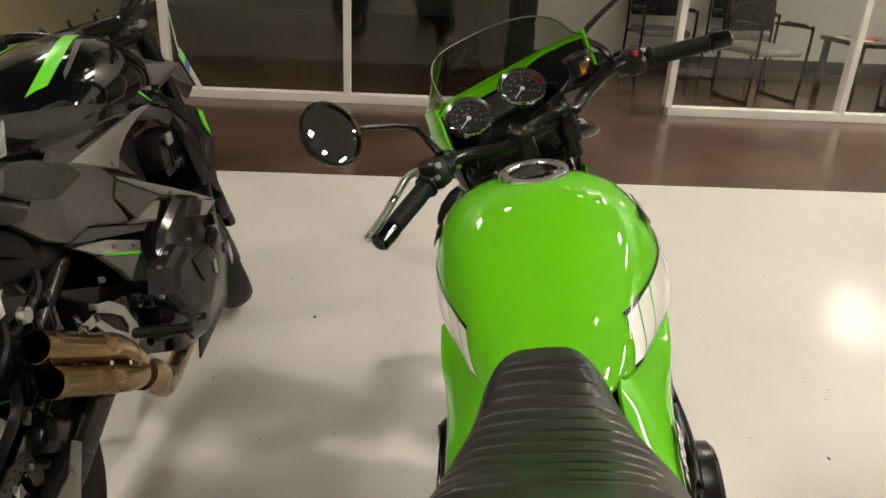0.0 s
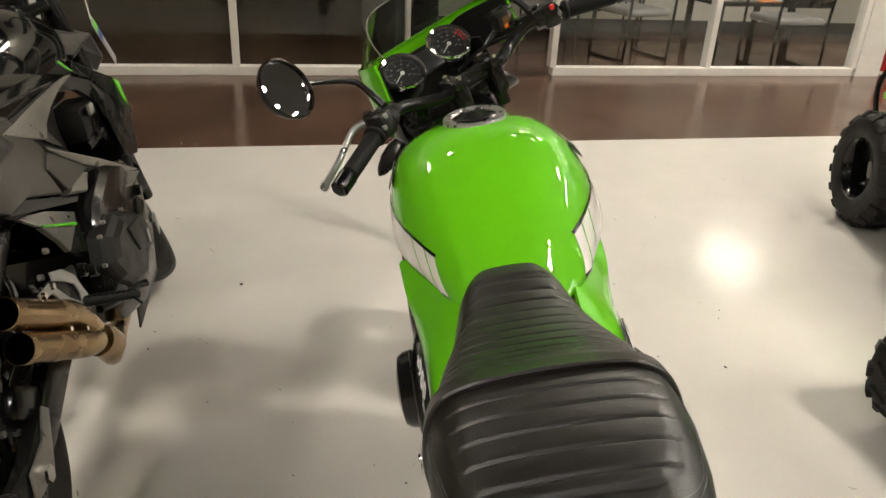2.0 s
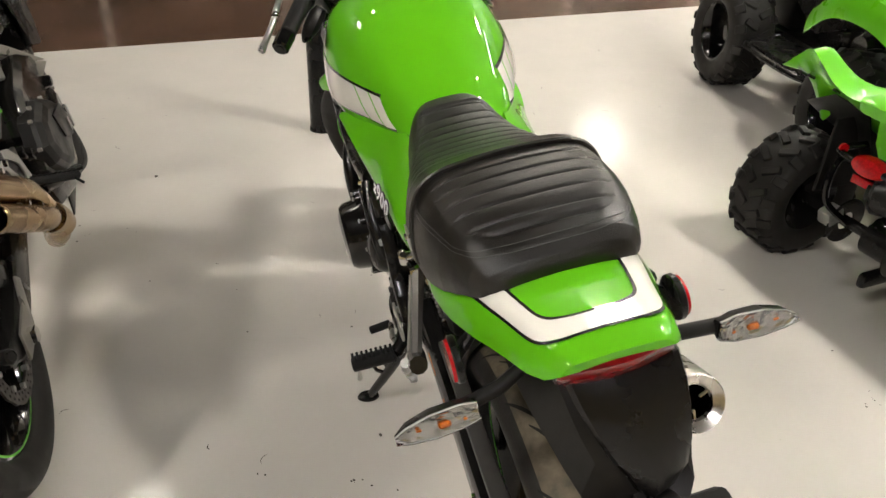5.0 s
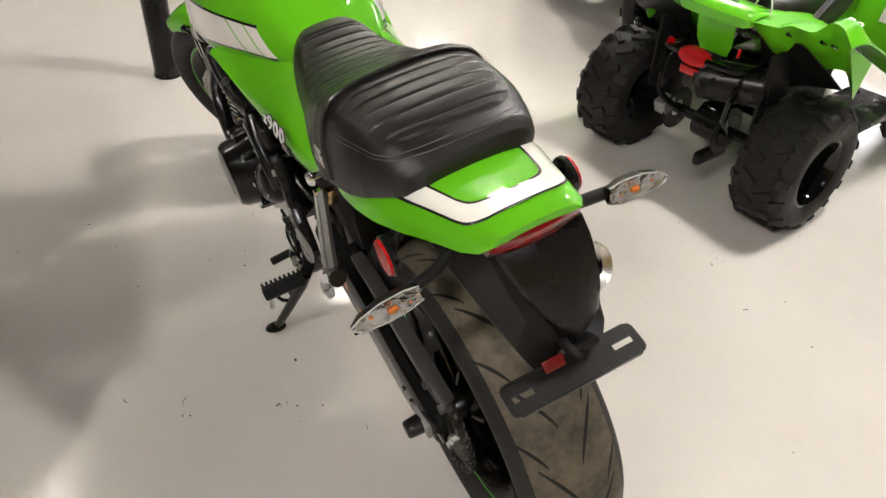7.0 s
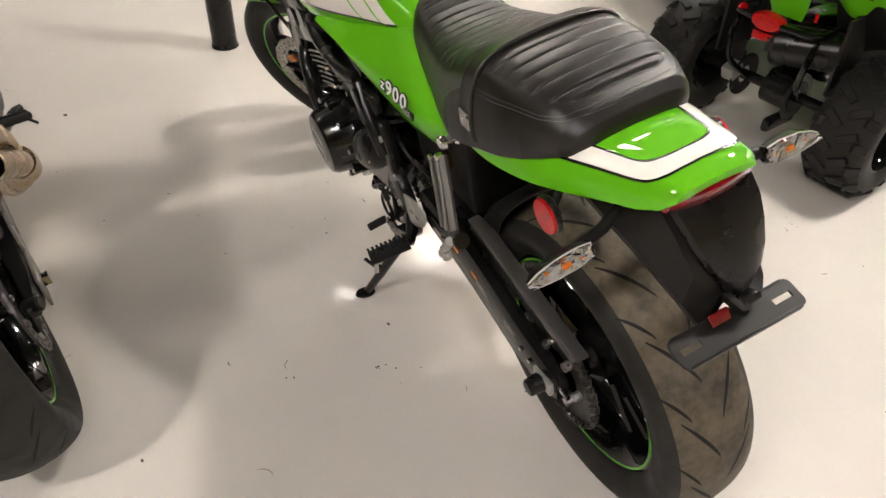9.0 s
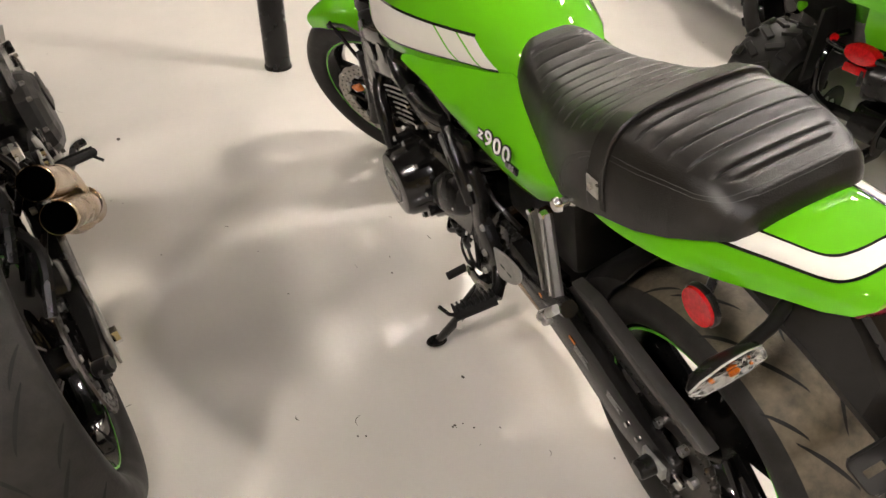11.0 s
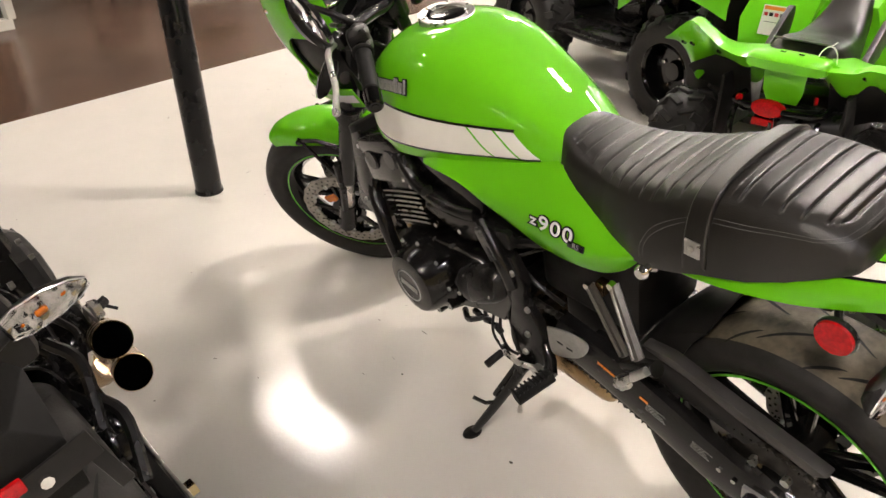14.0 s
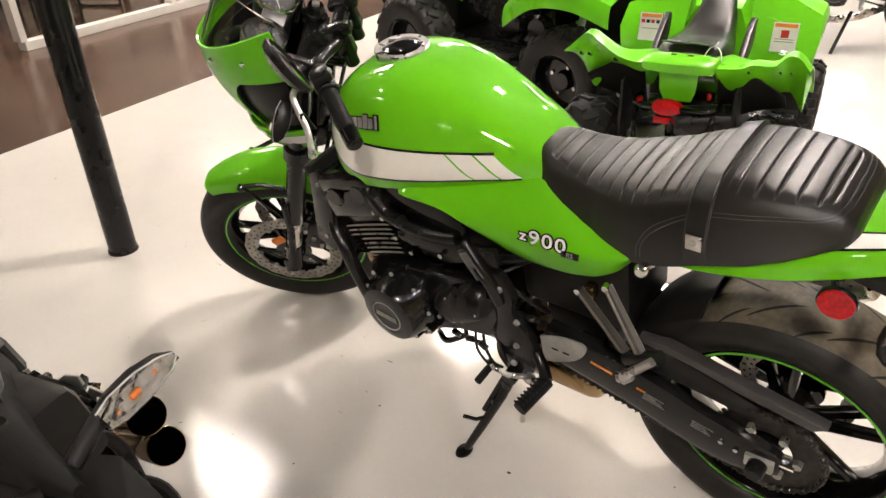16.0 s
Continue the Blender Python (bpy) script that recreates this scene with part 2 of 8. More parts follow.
def tube(pts, r, n=10, smooth_n=0, closed=False):
    P = spline(pts, smooth_n) if smooth_n else [np.array(p, float) for p in pts]
    P = [Vector(p) for p in P]
    m = len(P)
    rr = r if callable(r) else (lambda k: r)
    rings = []
    prev = None
    for i, p in enumerate(P):
        d = (P[(i + 1) % m] - P[i - 1]) if closed else (P[min(i + 1, m - 1)] - P[max(i - 1, 0)])
        d = d.normalized() if d.length > 1e-9 else Vector((0, 0, 1))
        if prev is None:
            up = Vector((0, 0, 1)) if abs(d.z) < 0.9 else Vector((1, 0, 0))
            s = d.cross(up).normalized()
        else:
            s = (prev - d * prev.dot(d)).normalized()
        prev = s
        u = s.cross(d)
        k = i / max(m - 1, 1)
        rings.append([p + (s * math.cos(a) + u * math.sin(a)) * rr(k) for a in (2 * math.pi * j / n for j in range(n))])
    if closed:
        rings.append(rings[0])
        bm = loft(rings, caps=False)
        bmesh.ops.remove_doubles(bm, verts=bm.verts, dist=1e-6)
        return bm
    return loft(rings)


def cyl(p0, p1, r0, r1=None, n=20, bevel=0.0):
    p0, p1 = Vector(p0), Vector(p1)
    r1 = r0 if r1 is None else r1
    d = (p1 - p0)
    ln = d.length
    prof = [(0.0, 0.0), (r0, 0.0), (r1, ln), (0.0, ln)]
    if bevel:
        prof = [(0, 0), (r0 - bevel, 0), (r0, bevel), (r1, ln - bevel), (r1 - bevel, ln), (0, ln)]
    bm = lathe(prof, n)
    q = Vector((1, 0, 0)).rotation_difference(d.normalized()).to_matrix().to_4x4()
    return moved(bm, Matrix.Translation(p0) @ q)


def lathe(prof, n=32, arc=None):
    """Turns (radius, height along x) about the x axis."""
    bm = bmesh.new()
    full = arc is None
    a0, a1 = (0, 2 * math.pi) if full else arc
    k = n if full else n + 1
    rows = []
    for r, h in prof:
        if r < 1e-6:
            rows.append([bm.verts.new((h, 0, 0))] * k)
        else:
            rows.append([bm.verts.new((h, r * math.cos(a), r * math.sin(a))) for a in (a0 + (a1 - a0) * j / n for j in range(k))])
    for a, b in zip(rows, rows[1:]):
        for i in range(n):
            j = (i + 1) % k
            f = []
            for v in (a[i], a[j], b[j], b[i]):
                if v not in f:
                    f.append(v)
            if len(f) > 2:
                bm.faces.new(f)
    return bm


def box(sx, sy, sz, m=None, bevel=0.0, seg=2, taper=1.0):
    bm = bmesh.new()
    bmesh.ops.create_cube(bm, size=1)
    for v in bm.verts:
        k = taper if v.co.z > 0 else 1.0
        v.co = Vector((v.co.x * sx * k, v.co.y * sy * k, v.co.z * sz))
    if bevel:
        bmesh.ops.bevel(bm, geom=bm.edges[:], offset=min(bevel, 0.45 * min(sx, sy, sz)), segments=seg, profile=0.5, affect="EDGES")
    if m is not None:
        bm.transform(m)
    return bm


def plate(outline, thickness, m=None, bevel=0.0):
    """A flat plate from an outline in (y, z), thick along x from 0."""
    bm = bmesh.new()
    f = bm.faces.new([bm.verts.new((0, y, z)) for y, z in outline])
    g = bmesh.ops.extrude_face_region(bm, geom=[f])
    for v in g["geom"]:
        if isinstance(v, bmesh.types.BMVert):
            v.co.x += thickness
    if bevel:
        bmesh.ops.recalc_face_normals(bm, faces=bm.faces)
        bmesh.ops.bevel(bm, geom=bm.edges[:], offset=bevel, segments=2, profile=0.5, affect="EDGES")
    if m is not None:
        bm.transform(m)
    return bm


def at(x, y, z):
    return Matrix.Translation((x, y, z))


def decal(surf, A, B, n, m, eps=0.0012):
    """A patch on surf(u, v) between the boundary curves A(t) and B(t) in (u, v)."""
    rows = []
    for i in range(n + 1):
        t = i / n
        a, b = np.array(A(t)), np.array(B(t))
        row = []
        for j in range(m + 1):
            u, v = a + (b - a) * j / m
            p = np.array(surf(u, v))
            du = np.array(surf(u + 0.004, v)) - p
            dv = np.array(surf(u, v + 0.004)) - p
            nn = np.cross(du, dv)
            nn = nn / (np.linalg.norm(nn) + 1e-12)
            if np.dot(nn, OUT(p)) < 0:
                nn = -nn
            row.append(p + nn * eps)
        rows.append(row)
    return loft(rows, closed=False, caps=False)


def OUT(p):
    return np.array((p[0], 0.0, 0.25 * (p[2] - 0.75) + 0.02))


def text(body, size, m, material, name, parent, depth=0.001, label="", shear=0.0, weight=0.0):
    """Lettering in the built-in font, as a mesh in the xy plane of m."""
    cu = bpy.data.curves.new(name, "FONT")
    cu.body, cu.size, cu.extrude, cu.shear, cu.offset = body, size, depth, shear, weight
    cu.align_x, cu.align_y = "CENTER", "CENTER"
    cu.resolution_u = 4
    tmp = new("tmp_text", cu)
    bpy.context.view_layer.update()
    me = bpy.data.meshes.new_from_object(tmp.evaluated_get(bpy.context.evaluated_depsgraph_get()))
    bpy.data.objects.remove(tmp)
    bpy.data.curves.remove(cu)
    me.transform(m)
    me.materials.clear()
    me.materials.append(material)
    ob = new(name, me)
    ob.parent = parent
    if label:
        tagged(ob, label)
    return ob

# ---- the place: floor, storefront, walls, ceiling ----
LINE_Y, SHOP_Y, BACK_Y = 4.58, 6.43, 8.85
X0, X1, Y0 = -13.0, 26.0, -8.0


def slab(name, x0, x1, y0, y1, z0, z1, material, label, category, bevel=0.0, parent=None):
    ob = part(name, box(x1 - x0, y1 - y0, z1 - z0, at((x0 + x1) / 2, (y0 + y1) / 2, (z0 + z1) / 2), bevel), material, parent, smooth=False)
    return tagged(ob, label, category, kind="structure")


slab("floor", X0, X1, Y0, LINE_Y, -0.1, 0.0, EPOXY, "glossy pale grey epoxy showroom floor with scuffs", "floor")
slab("floor_brown", X0, X1, LINE_Y, 13.0, -0.1, -0.0005, BROWN, "polished brown acid-stained concrete floor", "floor")
slab("ceiling", X0, X1, Y0, SHOP_Y + 0.1, CEIL, CEIL + 0.1, CEILM, "dark painted showroom ceiling", "ceiling")
slab("wall_south", X0, X1, Y0 - 0.2, Y0, 0, CEIL, CREAM, "cream painted wall behind the showroom", "wall")
slab("wall_east", X1, X1 + 0.2, Y0, 13.2, 0, CEIL, CREAM, "cream painted showroom side wall", "wall")
slab("wall_west", X0 - 0.2, X0, Y0, 13.0, 0, CEIL, CREAM, "cream painted showroom side wall", "wall")
# north wall and partition are baseboard black, so the rear room looks unlit
slab("wall_north", X0, X1, 13.0, 13.2, 0, 2.56, BASEB, "plain wall closing the rear rooms, coloured black as if unlit", "wall")
slab("wall_back_office", 1.0, X1, BACK_Y, BACK_Y + 0.15, 0, 2.56, WALLW, "white painted block wall of the waiting room", "wall")
slab("baseboard", 1.0, X1, BACK_Y - 0.012, BACK_Y, 0, 0.14, BASEB, "black rubber baseboard along the block wall", "baseboard")
slab("wall_partition", 0.92, 1.0, SHOP_Y + 0.12, BACK_Y + 0.15, 0, 2.56, BASEB, "partition between the two rear rooms, coloured black as if unlit", "wall")

# cream wall that runs off at an angle behind the black motorcycle
wc = thing("wall_cream", pose(-3.60, 9.3, 0, 0, 0, 1), "cream yellow painted wall with a dark baseboard", "wall", kind="structure")
part("wall_face", box(0.15, 7.3, 2.55, at(-0.08, 0.0, 1.275)), CREAM, wc, smooth=False)
part("wall_base", box(0.02, 7.3, 0.12, at(0.01, 0.0, 0.06)), BASEB, wc, smooth=False)


def storefront(name, xs, label):
    ob = thing(name, at(0, SHOP_Y, 0), label, "window", kind="structure")
    top = 2.45
    part("sill_rail", box(xs[-1] - xs[0], 0.10, 0.07, at((xs[0] + xs[-1]) / 2, 0.05, 0.035), 0.004), FRAMEW, ob, smooth=False)
    part("head_rail", box(xs[-1] - xs[0], 0.10, 0.08, at((xs[0] + xs[-1]) / 2, 0.05, top), 0.004), FRAMEW, ob, smooth=False)
    for x in xs:
        part("mullion", box(0.055, 0.098, top - 0.11, at(x, 0.05, 0.07 + (top - 0.11) / 2), 0.003), FRAMEW, ob, smooth=False)
    for a, b in zip(xs, xs[1:]):
        g = part("pane", box(b - a - 0.055, 0.008, top - 0.11, at((a + b) / 2, 0.05, 0.07 + (top - 0.11) / 2)), GLASS, ob, smooth=False)
        g.visible_shadow = False
    return ob


storefront("window_1", (-3.1, -1.75, -0.34, 1.03), "white aluminium storefront glazing of a dark rear room")
storefront("window_2", (2.29, 3.76, 5.27), "white aluminium storefront glazing before a waiting room")
slab("ceiling_rear", X0, X1, SHOP_Y + 0.1, 13.0, 2.56, 2.66, CEILM, "low ceiling of the rear rooms", "ceiling")
slab("wall_above_windows", X0, X1, SHOP_Y, SHOP_Y + 0.1, 2.5, CEIL, WALLW, "plain wall band above the storefront glass", "wall")

# black steel post standing in the showroom
po = thing("post", at(0.535, 3.158, 0), "round black painted steel column with a scuffed foot", "column", kind="structure")
part("shaft", cyl((0, 0, 0), (0, 0, CEIL), 0.052, n=28), PAINTP, po)
part("foot_collar", cyl((0, 0, 0), (0, 0, 0.012), 0.057, 0.0545, n=28), PAINTP, po)

# ceiling light panels: place, edge length, share of the full output
LIGHTS = [(2.70, 0.90, 0.34, 0.34, 5.00), (-3.45, -0.15, 0.44, 0.44, 3.60), (-2.66, 5.92, 0.60, 0.60, 0.34), (2.64, 5.92, 0.60, 1.20, 0.45), (6.20, 4.85, 0.50, 0.50, 3.30),
          (4.75, 0.15, 0.40, 0.40, 2.90), (-11.0, 1.9, 0.60, 1.20, 0.55), (-0.77, 5.10, 0.24, 0.24, 0.8), (1.75, 5.50, 0.24, 0.24, 0.2), (3.70, 6.05, 0.40, 0.40, 0.5)]
# the first panel here, at (-1.8, -3.2), is an added fill for rear-facing surfaces
COOL_AND_FILL_LIGHTS = [(-1.8, -3.2, 0.50, 0.50, 2.20), (8.4, 1.0, 0.60, 1.20, 0.34), (8.4, 5.4, 0.60, 1.20, 0.34), (13.0, 0.9, 0.60, 1.20, 0.68), (13.0, 5.6, 0.60, 1.20, 0.68), (17.0, 1.1, 0.60, 1.20, 0.75), (18.0, 6.0, 0.60, 1.20, 0.85), (21.5, 4.0, 0.60, 1.20, 0.85)]


def ceiling_light(x, y, e, f, share, hue, n, z=CEIL):
    ob = thing("ceiling_light", at(x, y, z), "recessed ceiling light panel or added fill panel in a white frame, switched on", "ceiling light", "ceiling lights")
    fr = [box(e + 0.06, 0.03, 0.02, at(0, s * (f + 0.03) / 2, -0.01)) for s in (-1, 1)] + [box(0.03, f, 0.02, at(s * (e + 0.03) / 2, 0, -0.01)) for s in (-1, 1)]
    part("frame", joined(*fr), FRAMEW, ob, smooth=False)
    glow = mat(f"light_diffuser_{n}", (0.9, 0.9, 0.88), 0.5, emit=hue, emit_strength=PANEL_STRENGTH * share)
    part("diffuser", box(e, f, 0.01, at(0, 0, -0.006)), glow, ob, "glowing white diffuser", smooth=False)
    return ob


for k, (x, y, e, f, share) in enumerate(LIGHTS + COOL_AND_FILL_LIGHTS):
    ceiling_light(x, y, e, f, share, (1.0, 0.93, 0.80) if k < len(LIGHTS) else (1.0, 0.96, 0.92), k)
ceiling_light(5.30, 7.65, 0.50, 1.00, 0.20, (1.0, 0.93, 0.80), 90, 2.56)
slab("trim_jamb", 5.297, 5.56, SHOP_Y - 0.01, SHOP_Y + 0.14, 0, 2.5, FRAMEW, "wide white painted jamb at the end of the glazing", "trim")

# ---- the green motorcycle ----
# local axes: x to its right, y ahead from the rear axle, z up
BIKE = pose(0.4222, 0.7933, 0.0, 0, -11.59, -8.58)
STEER = Matrix.Translation((0, 1.568, 0)) @ Matrix.Rotation(radians(34.5), 4, Vector((0, -math.sin(radians(25)), math.cos(radians(25))))) @ Matrix.Translation((0, -1.568, 0))
bike = thing("motorcycle", BIKE, "lime green retro cafe motorcycle leaning on its side stand", "motorcycle")

# fuel tank: rows of y, half width, top, bottom
TANK = [(0.455, 0.060, 0.830, 0.800), (0.495, 0.083, 0.855, 0.798), (0.54, 0.105, 0.888, 0.794), (0.62, 0.133, 0.933, 0.785), (0.70, 0.161, 0.967, 0.772),
        (0.78, 0.181, 0.986, 0.757), (0.86, 0.188, 0.986, 0.745), (0.93, 0.181, 0.971, 0.736), (0.98, 0.157, 0.940, 0.740), (1.015, 0.110, 0.895, 0.762), (1.028, 0.05, 0.85, 0.80)]
TPROF = [(0.0, 0.0, 1.0), (0.15, 0.30, 0.985), (0.3, 0.58, 0.925), (0.45, 0.79, 0.81), (0.6, 0.915, 0.62), (0.75, 0.975, 0.40), (0.88, 1.0, 0.17), (1.0, 0.94, 0.0)]


def tank_at(y, s):
    """A point of the tank's skin; s from 0 on the ridge to +-1 at the lower edge."""
    w, zt, zb = lerp_table(TANK, y)
    w += 0.034 * max(0.0, min(1.0, (s - 0.45) / 0.5)) * min(1.0, w / 0.1)
    fx, fz = lerp_table(TPROF, abs(s))
    return (math.copysign(w * fx, s), y, zb + (zt - zb) * fz)


def skin(fn, u0, u1, nu, ns, s0=-1.0, s1=1.0):
    return [[fn(u0 + (u1 - u0) * i / nu, s0 + (s1 - s0) * j / ns) for j in range(ns + 1)] for i in range(nu + 1)]


tank = part("fuel_tank", loft(skin(tank_at, 0.455, 1.028, 48, 48)), GREEN, bike, "glossy lime green fuel tank")


def s_of_z(fn, y, z):
    """The s at which the skin's side passes the height z."""
    lo, hi = 0.3, 1.0
    for _ in range(24):
        mid = (lo + hi) / 2
        if fn(y, mid)[2] > z:
            lo = mid
        else:
            hi = mid
    return lo


def stripe_top(y):
    return 0.857 + 0.030 * max(0.0, (y - 0.88) / 0.13) ** 2 * 1.2


def stripe_low(y):
    return 0.778 + 0.085 * (0.905 - min(y, 0.905)) + 0.055 * max(0.0, (y - 0.86) / 0.15) ** 2 * 1.2


def side_band(y0, y1, ztop, zlow, sg, slant=0.0, eps=0.0012, n=26):
    """A band on the tank's side between two heights; its ends slant by slant metres."""
    def A(t):
        y = y0 + (y1 - y0) * t
        ya = y + slant * max(0.0, 1 - t * max(1.0, (y1 - y0) / 0.2) * 0.5) if y1 > 0.9 else y + slant
        return (ya, sg * s_of_z(tank_at, min(max(ya, 0.46), 1.02), ztop(ya)))

    def B(t):
        y = y0 + (y1 - y0) * t
        return (y, sg * s_of_z(tank_at, min(max(y, 0.46), 1.02), zlow(y)))
    return decal(tank_at, A, B, n, 5, eps)


for sg in (-1, 1):
    for y0, y1 in ((0.6125, 1.012), (0.558, 0.6075), (0.517, 0.553)):
        part("stripe", side_band(y0, y1, stripe_top, stripe_low, sg, 0.052, 0.0016), WHITE, tank, "white stripe")
    part("pinstripe", side_band(0.568, 1.012, lambda y: stripe_top(y) + 0.0055, lambda y: stripe_top(y), sg, 0.0, 0.0013), INK, tank, "black pinstripe")
    part("pinstripe", side_band(0.517, 1.012, lambda y: stripe_low(y), lambda y: stripe_low(y) - 0.0055, sg, 0.0, 0.0013), INK, tank, "black pinstripe")

# filler cap
capm = at(0.003, 0.865, 0.9895) @ Matrix.Rotation(radians(2), 4, "X") @ Matrix.Rotation(radians(-90), 4, "Y")
cap = part("filler_cap", moved(lathe([(0.060, -0.020), (0.060, 0.001), (0.058, 0.0028), (0.044, 0.0030), (0.0425, 0.001)], 40), capm), ALU, bike, "brushed steel ring of the filler cap")
part("cap_lid", moved(lathe([(0.043, 0.0005), (0.041, 0.0022), (0.025, 0.0030), (0.0, 0.0032)], 36), capm), GLOSSB, cap)
for k in range(6):
    a = k * math.pi / 3 + 0.3
    part("bolt", moved(cyl((0.0025, 0.050 * math.cos(a), 0.050 * math.sin(a)), (0.0045, 0.050 * math.cos(a), 0.050 * math.sin(a)), 0.0035, n=8), capm), CHROME, cap)

# green side covers under the tank and seat
SC_TOP = [(0.785, 0.758), (0.75, 0.768), (0.70, 0.780), (0.60, 0.800), (0.50, 0.812), (0.42, 0.790), (0.34, 0.757), (0.258, 0.736)]
SC_LOW = [(0.768, 0.750), (0.735, 0.740), (0.679, 0.731), (0.640, 0.714), (0.610, 0.686), (0.579, 0.666), (0.540, 0.648), (0.487, 0.636), (0.420, 0.634), (0.371, 0.641), (0.341, 0.650), (0.305, 0.672), (0.280, 0.700), (0.262, 0.724)]
SC_X = [(0.0, 0.176, 0.184), (0.2, 0.156, 0.175), (0.4, 0.110, 0.160), (0.6, 0.080, 0.149), (0.8, 0.086, 0.141), (1.0, 0.114, 0.128)]


def side_cover(u, v):
    t, l = TOPC[int(u * 40 + 0.5)], LOWC[int(u * 40 + 0.5)]
    y, z = t + (l - t) * v
    a, b = lerp_table(SC_X, u)
    x = a + (b - a) * math.sin(min(1.0, v * 1.6) * math.pi / 2) - 0.020 * max(0.0, v - 0.6) ** 2 / 0.16
    return (-x, y, z)


TOPC, LOWC = spline(SC_TOP, 41), spline(SC_LOW, 41)
for sg in (-1, 1):
    bm = thick(sheet(side_cover, 40, 12), 0.006)
    if sg > 0:
        bm = moved(mirrored(bm), at(0.018, 0, 0))
    sc = part("side_cover", bm, GREEN, bike, "lime green side cover")

# seat: rows of y, half width, top, bottom
SEAT = [(-0.072, 0.066, 0.868, 0.858), (-0.070, 0.079, 0.876, 0.856), (-0.063, 0.094, 0.887, 0.850), (-0.049, 0.107, 0.899, 0.847), (-0.02, 0.119, 0.913, 0.834), (0.015, 0.129, 0.921, 0.816), (0.07, 0.138, 0.924, 0.792), (0.14, 0.141, 0.918, 0.768),
        (0.20, 0.140, 0.894, 0.742), (0.26, 0.134, 0.870, 0.722), (0.32, 0.121, 0.856, 0.720), (0.38, 0.104, 0.848, 0.724), (0.43, 0.091, 0.850, 0.739), (0.468, 0.079, 0.857, 0.764), (0.488, 0.068, 0.859, 0.784), (0.508, 0.051, 0.858, 0.806), (0.522, 0.032, 0.855, 0.829), (0.530, 0.012, 0.849, 0.840)]
SPROF = [(0.0, 0.0, 1.0), (0.2, 0.34, 0.99), (0.4, 0.64, 0.95), (0.55, 0.83, 0.84), (0.7, 0.945, 0.62), (0.85, 0.995, 0.3), (1.0, 0.98, 0.0)]


def seat_smooth(y, s):
    w, zt, zb = lerp_table(SEAT, y)
    fx, fz = lerp_table(SPROF, abs(s))
    flare = 0.26 * max(0.0, min(1.0, (y - 0.36) / 0.09)) * max(0.0, min(1.0, (0.540 - y) / 0.05)) * max(0.0, abs(s) - 0.45) ** 1.3
    x = math.copysign(w * fx * (1 + flare), s)
    x += 0.030 * max(0.0, min(1.0, (s - 0.45) / 0.4)) * max(0.0, 1 - abs(y - 0.29) / 0.15)
    return (x, y, zb + (zt - zb) * fz)


PLEAT_LIM = [(-0.030, 0.30), (-0.023, 0.38), (-0.01, 0.425), (0.02, 0.455), (0.07, 0.455), (0.125, 0.46), (0.16, 0.46), (0.18, 0.46), (0.22, 0.49), (0.26, 0.52), (0.34, 0.51), (0.42, 0.44), (0.45, 0.39)]


def seat_at(y, s):
    x, y2, z = seat_smooth(y, s)
    a = abs(s)
    # cross pleats, bounded by a seam on each side
    lim = float(lerp_table(PLEAT_LIM, y)[0])
    inside = 1.0 if a < lim else max(0.0, 1 - (a - lim) / 0.05)
    d = 0.0
    ph = None
    if 0.185 < y < 0.462:
        ph = ((y - 0.185) / 0.0260) % 1.0
    elif -0.025 < y < 0.118:
        ph = ((y + 0.025) / 0.0286) % 1.0
    if ph is not None:
        d = 0.0028 * math.exp(-((ph - 0.5) / 0.065) ** 2) - 0.0007 * abs(math.sin(math.pi * (ph - 0.5)))
    run = max(min((y + 0.036) / 0.010, (0.131 - y) / 0.010, 1.0), min((y - 0.178) / 0.010, (0.470 - y) / 0.008, 1.0), 0.0)
    seam = 0.0020 * run * math.exp(-((a - lim - 0.02) / 0.016) ** 2)
    if a < lim + 0.02:
        seam = max(seam, 0.0028 * math.exp(-((y + 0.0275) / 0.0028) ** 2))
    if abs(y - 0.468) < 0.004 and a < lim:
        seam = 0.003
    return (x, y, z - d * inside - seam)


seat = part("seat", loft(skin(seat_at, -0.072, 0.530, 410, 72)), LEATHER, bike, "black pleated vinyl seat", angle=60)
strap = [[tuple(np.array(seat_smooth(0.150 + dy, s)) * np.array((1.0 + k, 1, 1)) + np.array((0, 0, h * (1 - abs(s) * 0.5)))) for s in np.linspace(-0.95, 0.95, 56)]
         for dy, h, k in ((-0.020, -0.004, -0.01), (-0.0195, 0.006, 0.022), (-0.0165, 0.0092, 0.034), (-0.012, 0.0080, 0.030), (0.0, 0.0080, 0.030), (0.012, 0.0080, 0.030), (0.0165, 0.0092, 0.034), (0.0195, 0.006, 0.022), (0.020, -0.004, -0.01))]
st = part("seat_strap", loft(strap, closed=False, caps=False), LEATHER, seat, "black grab strap across the seat")
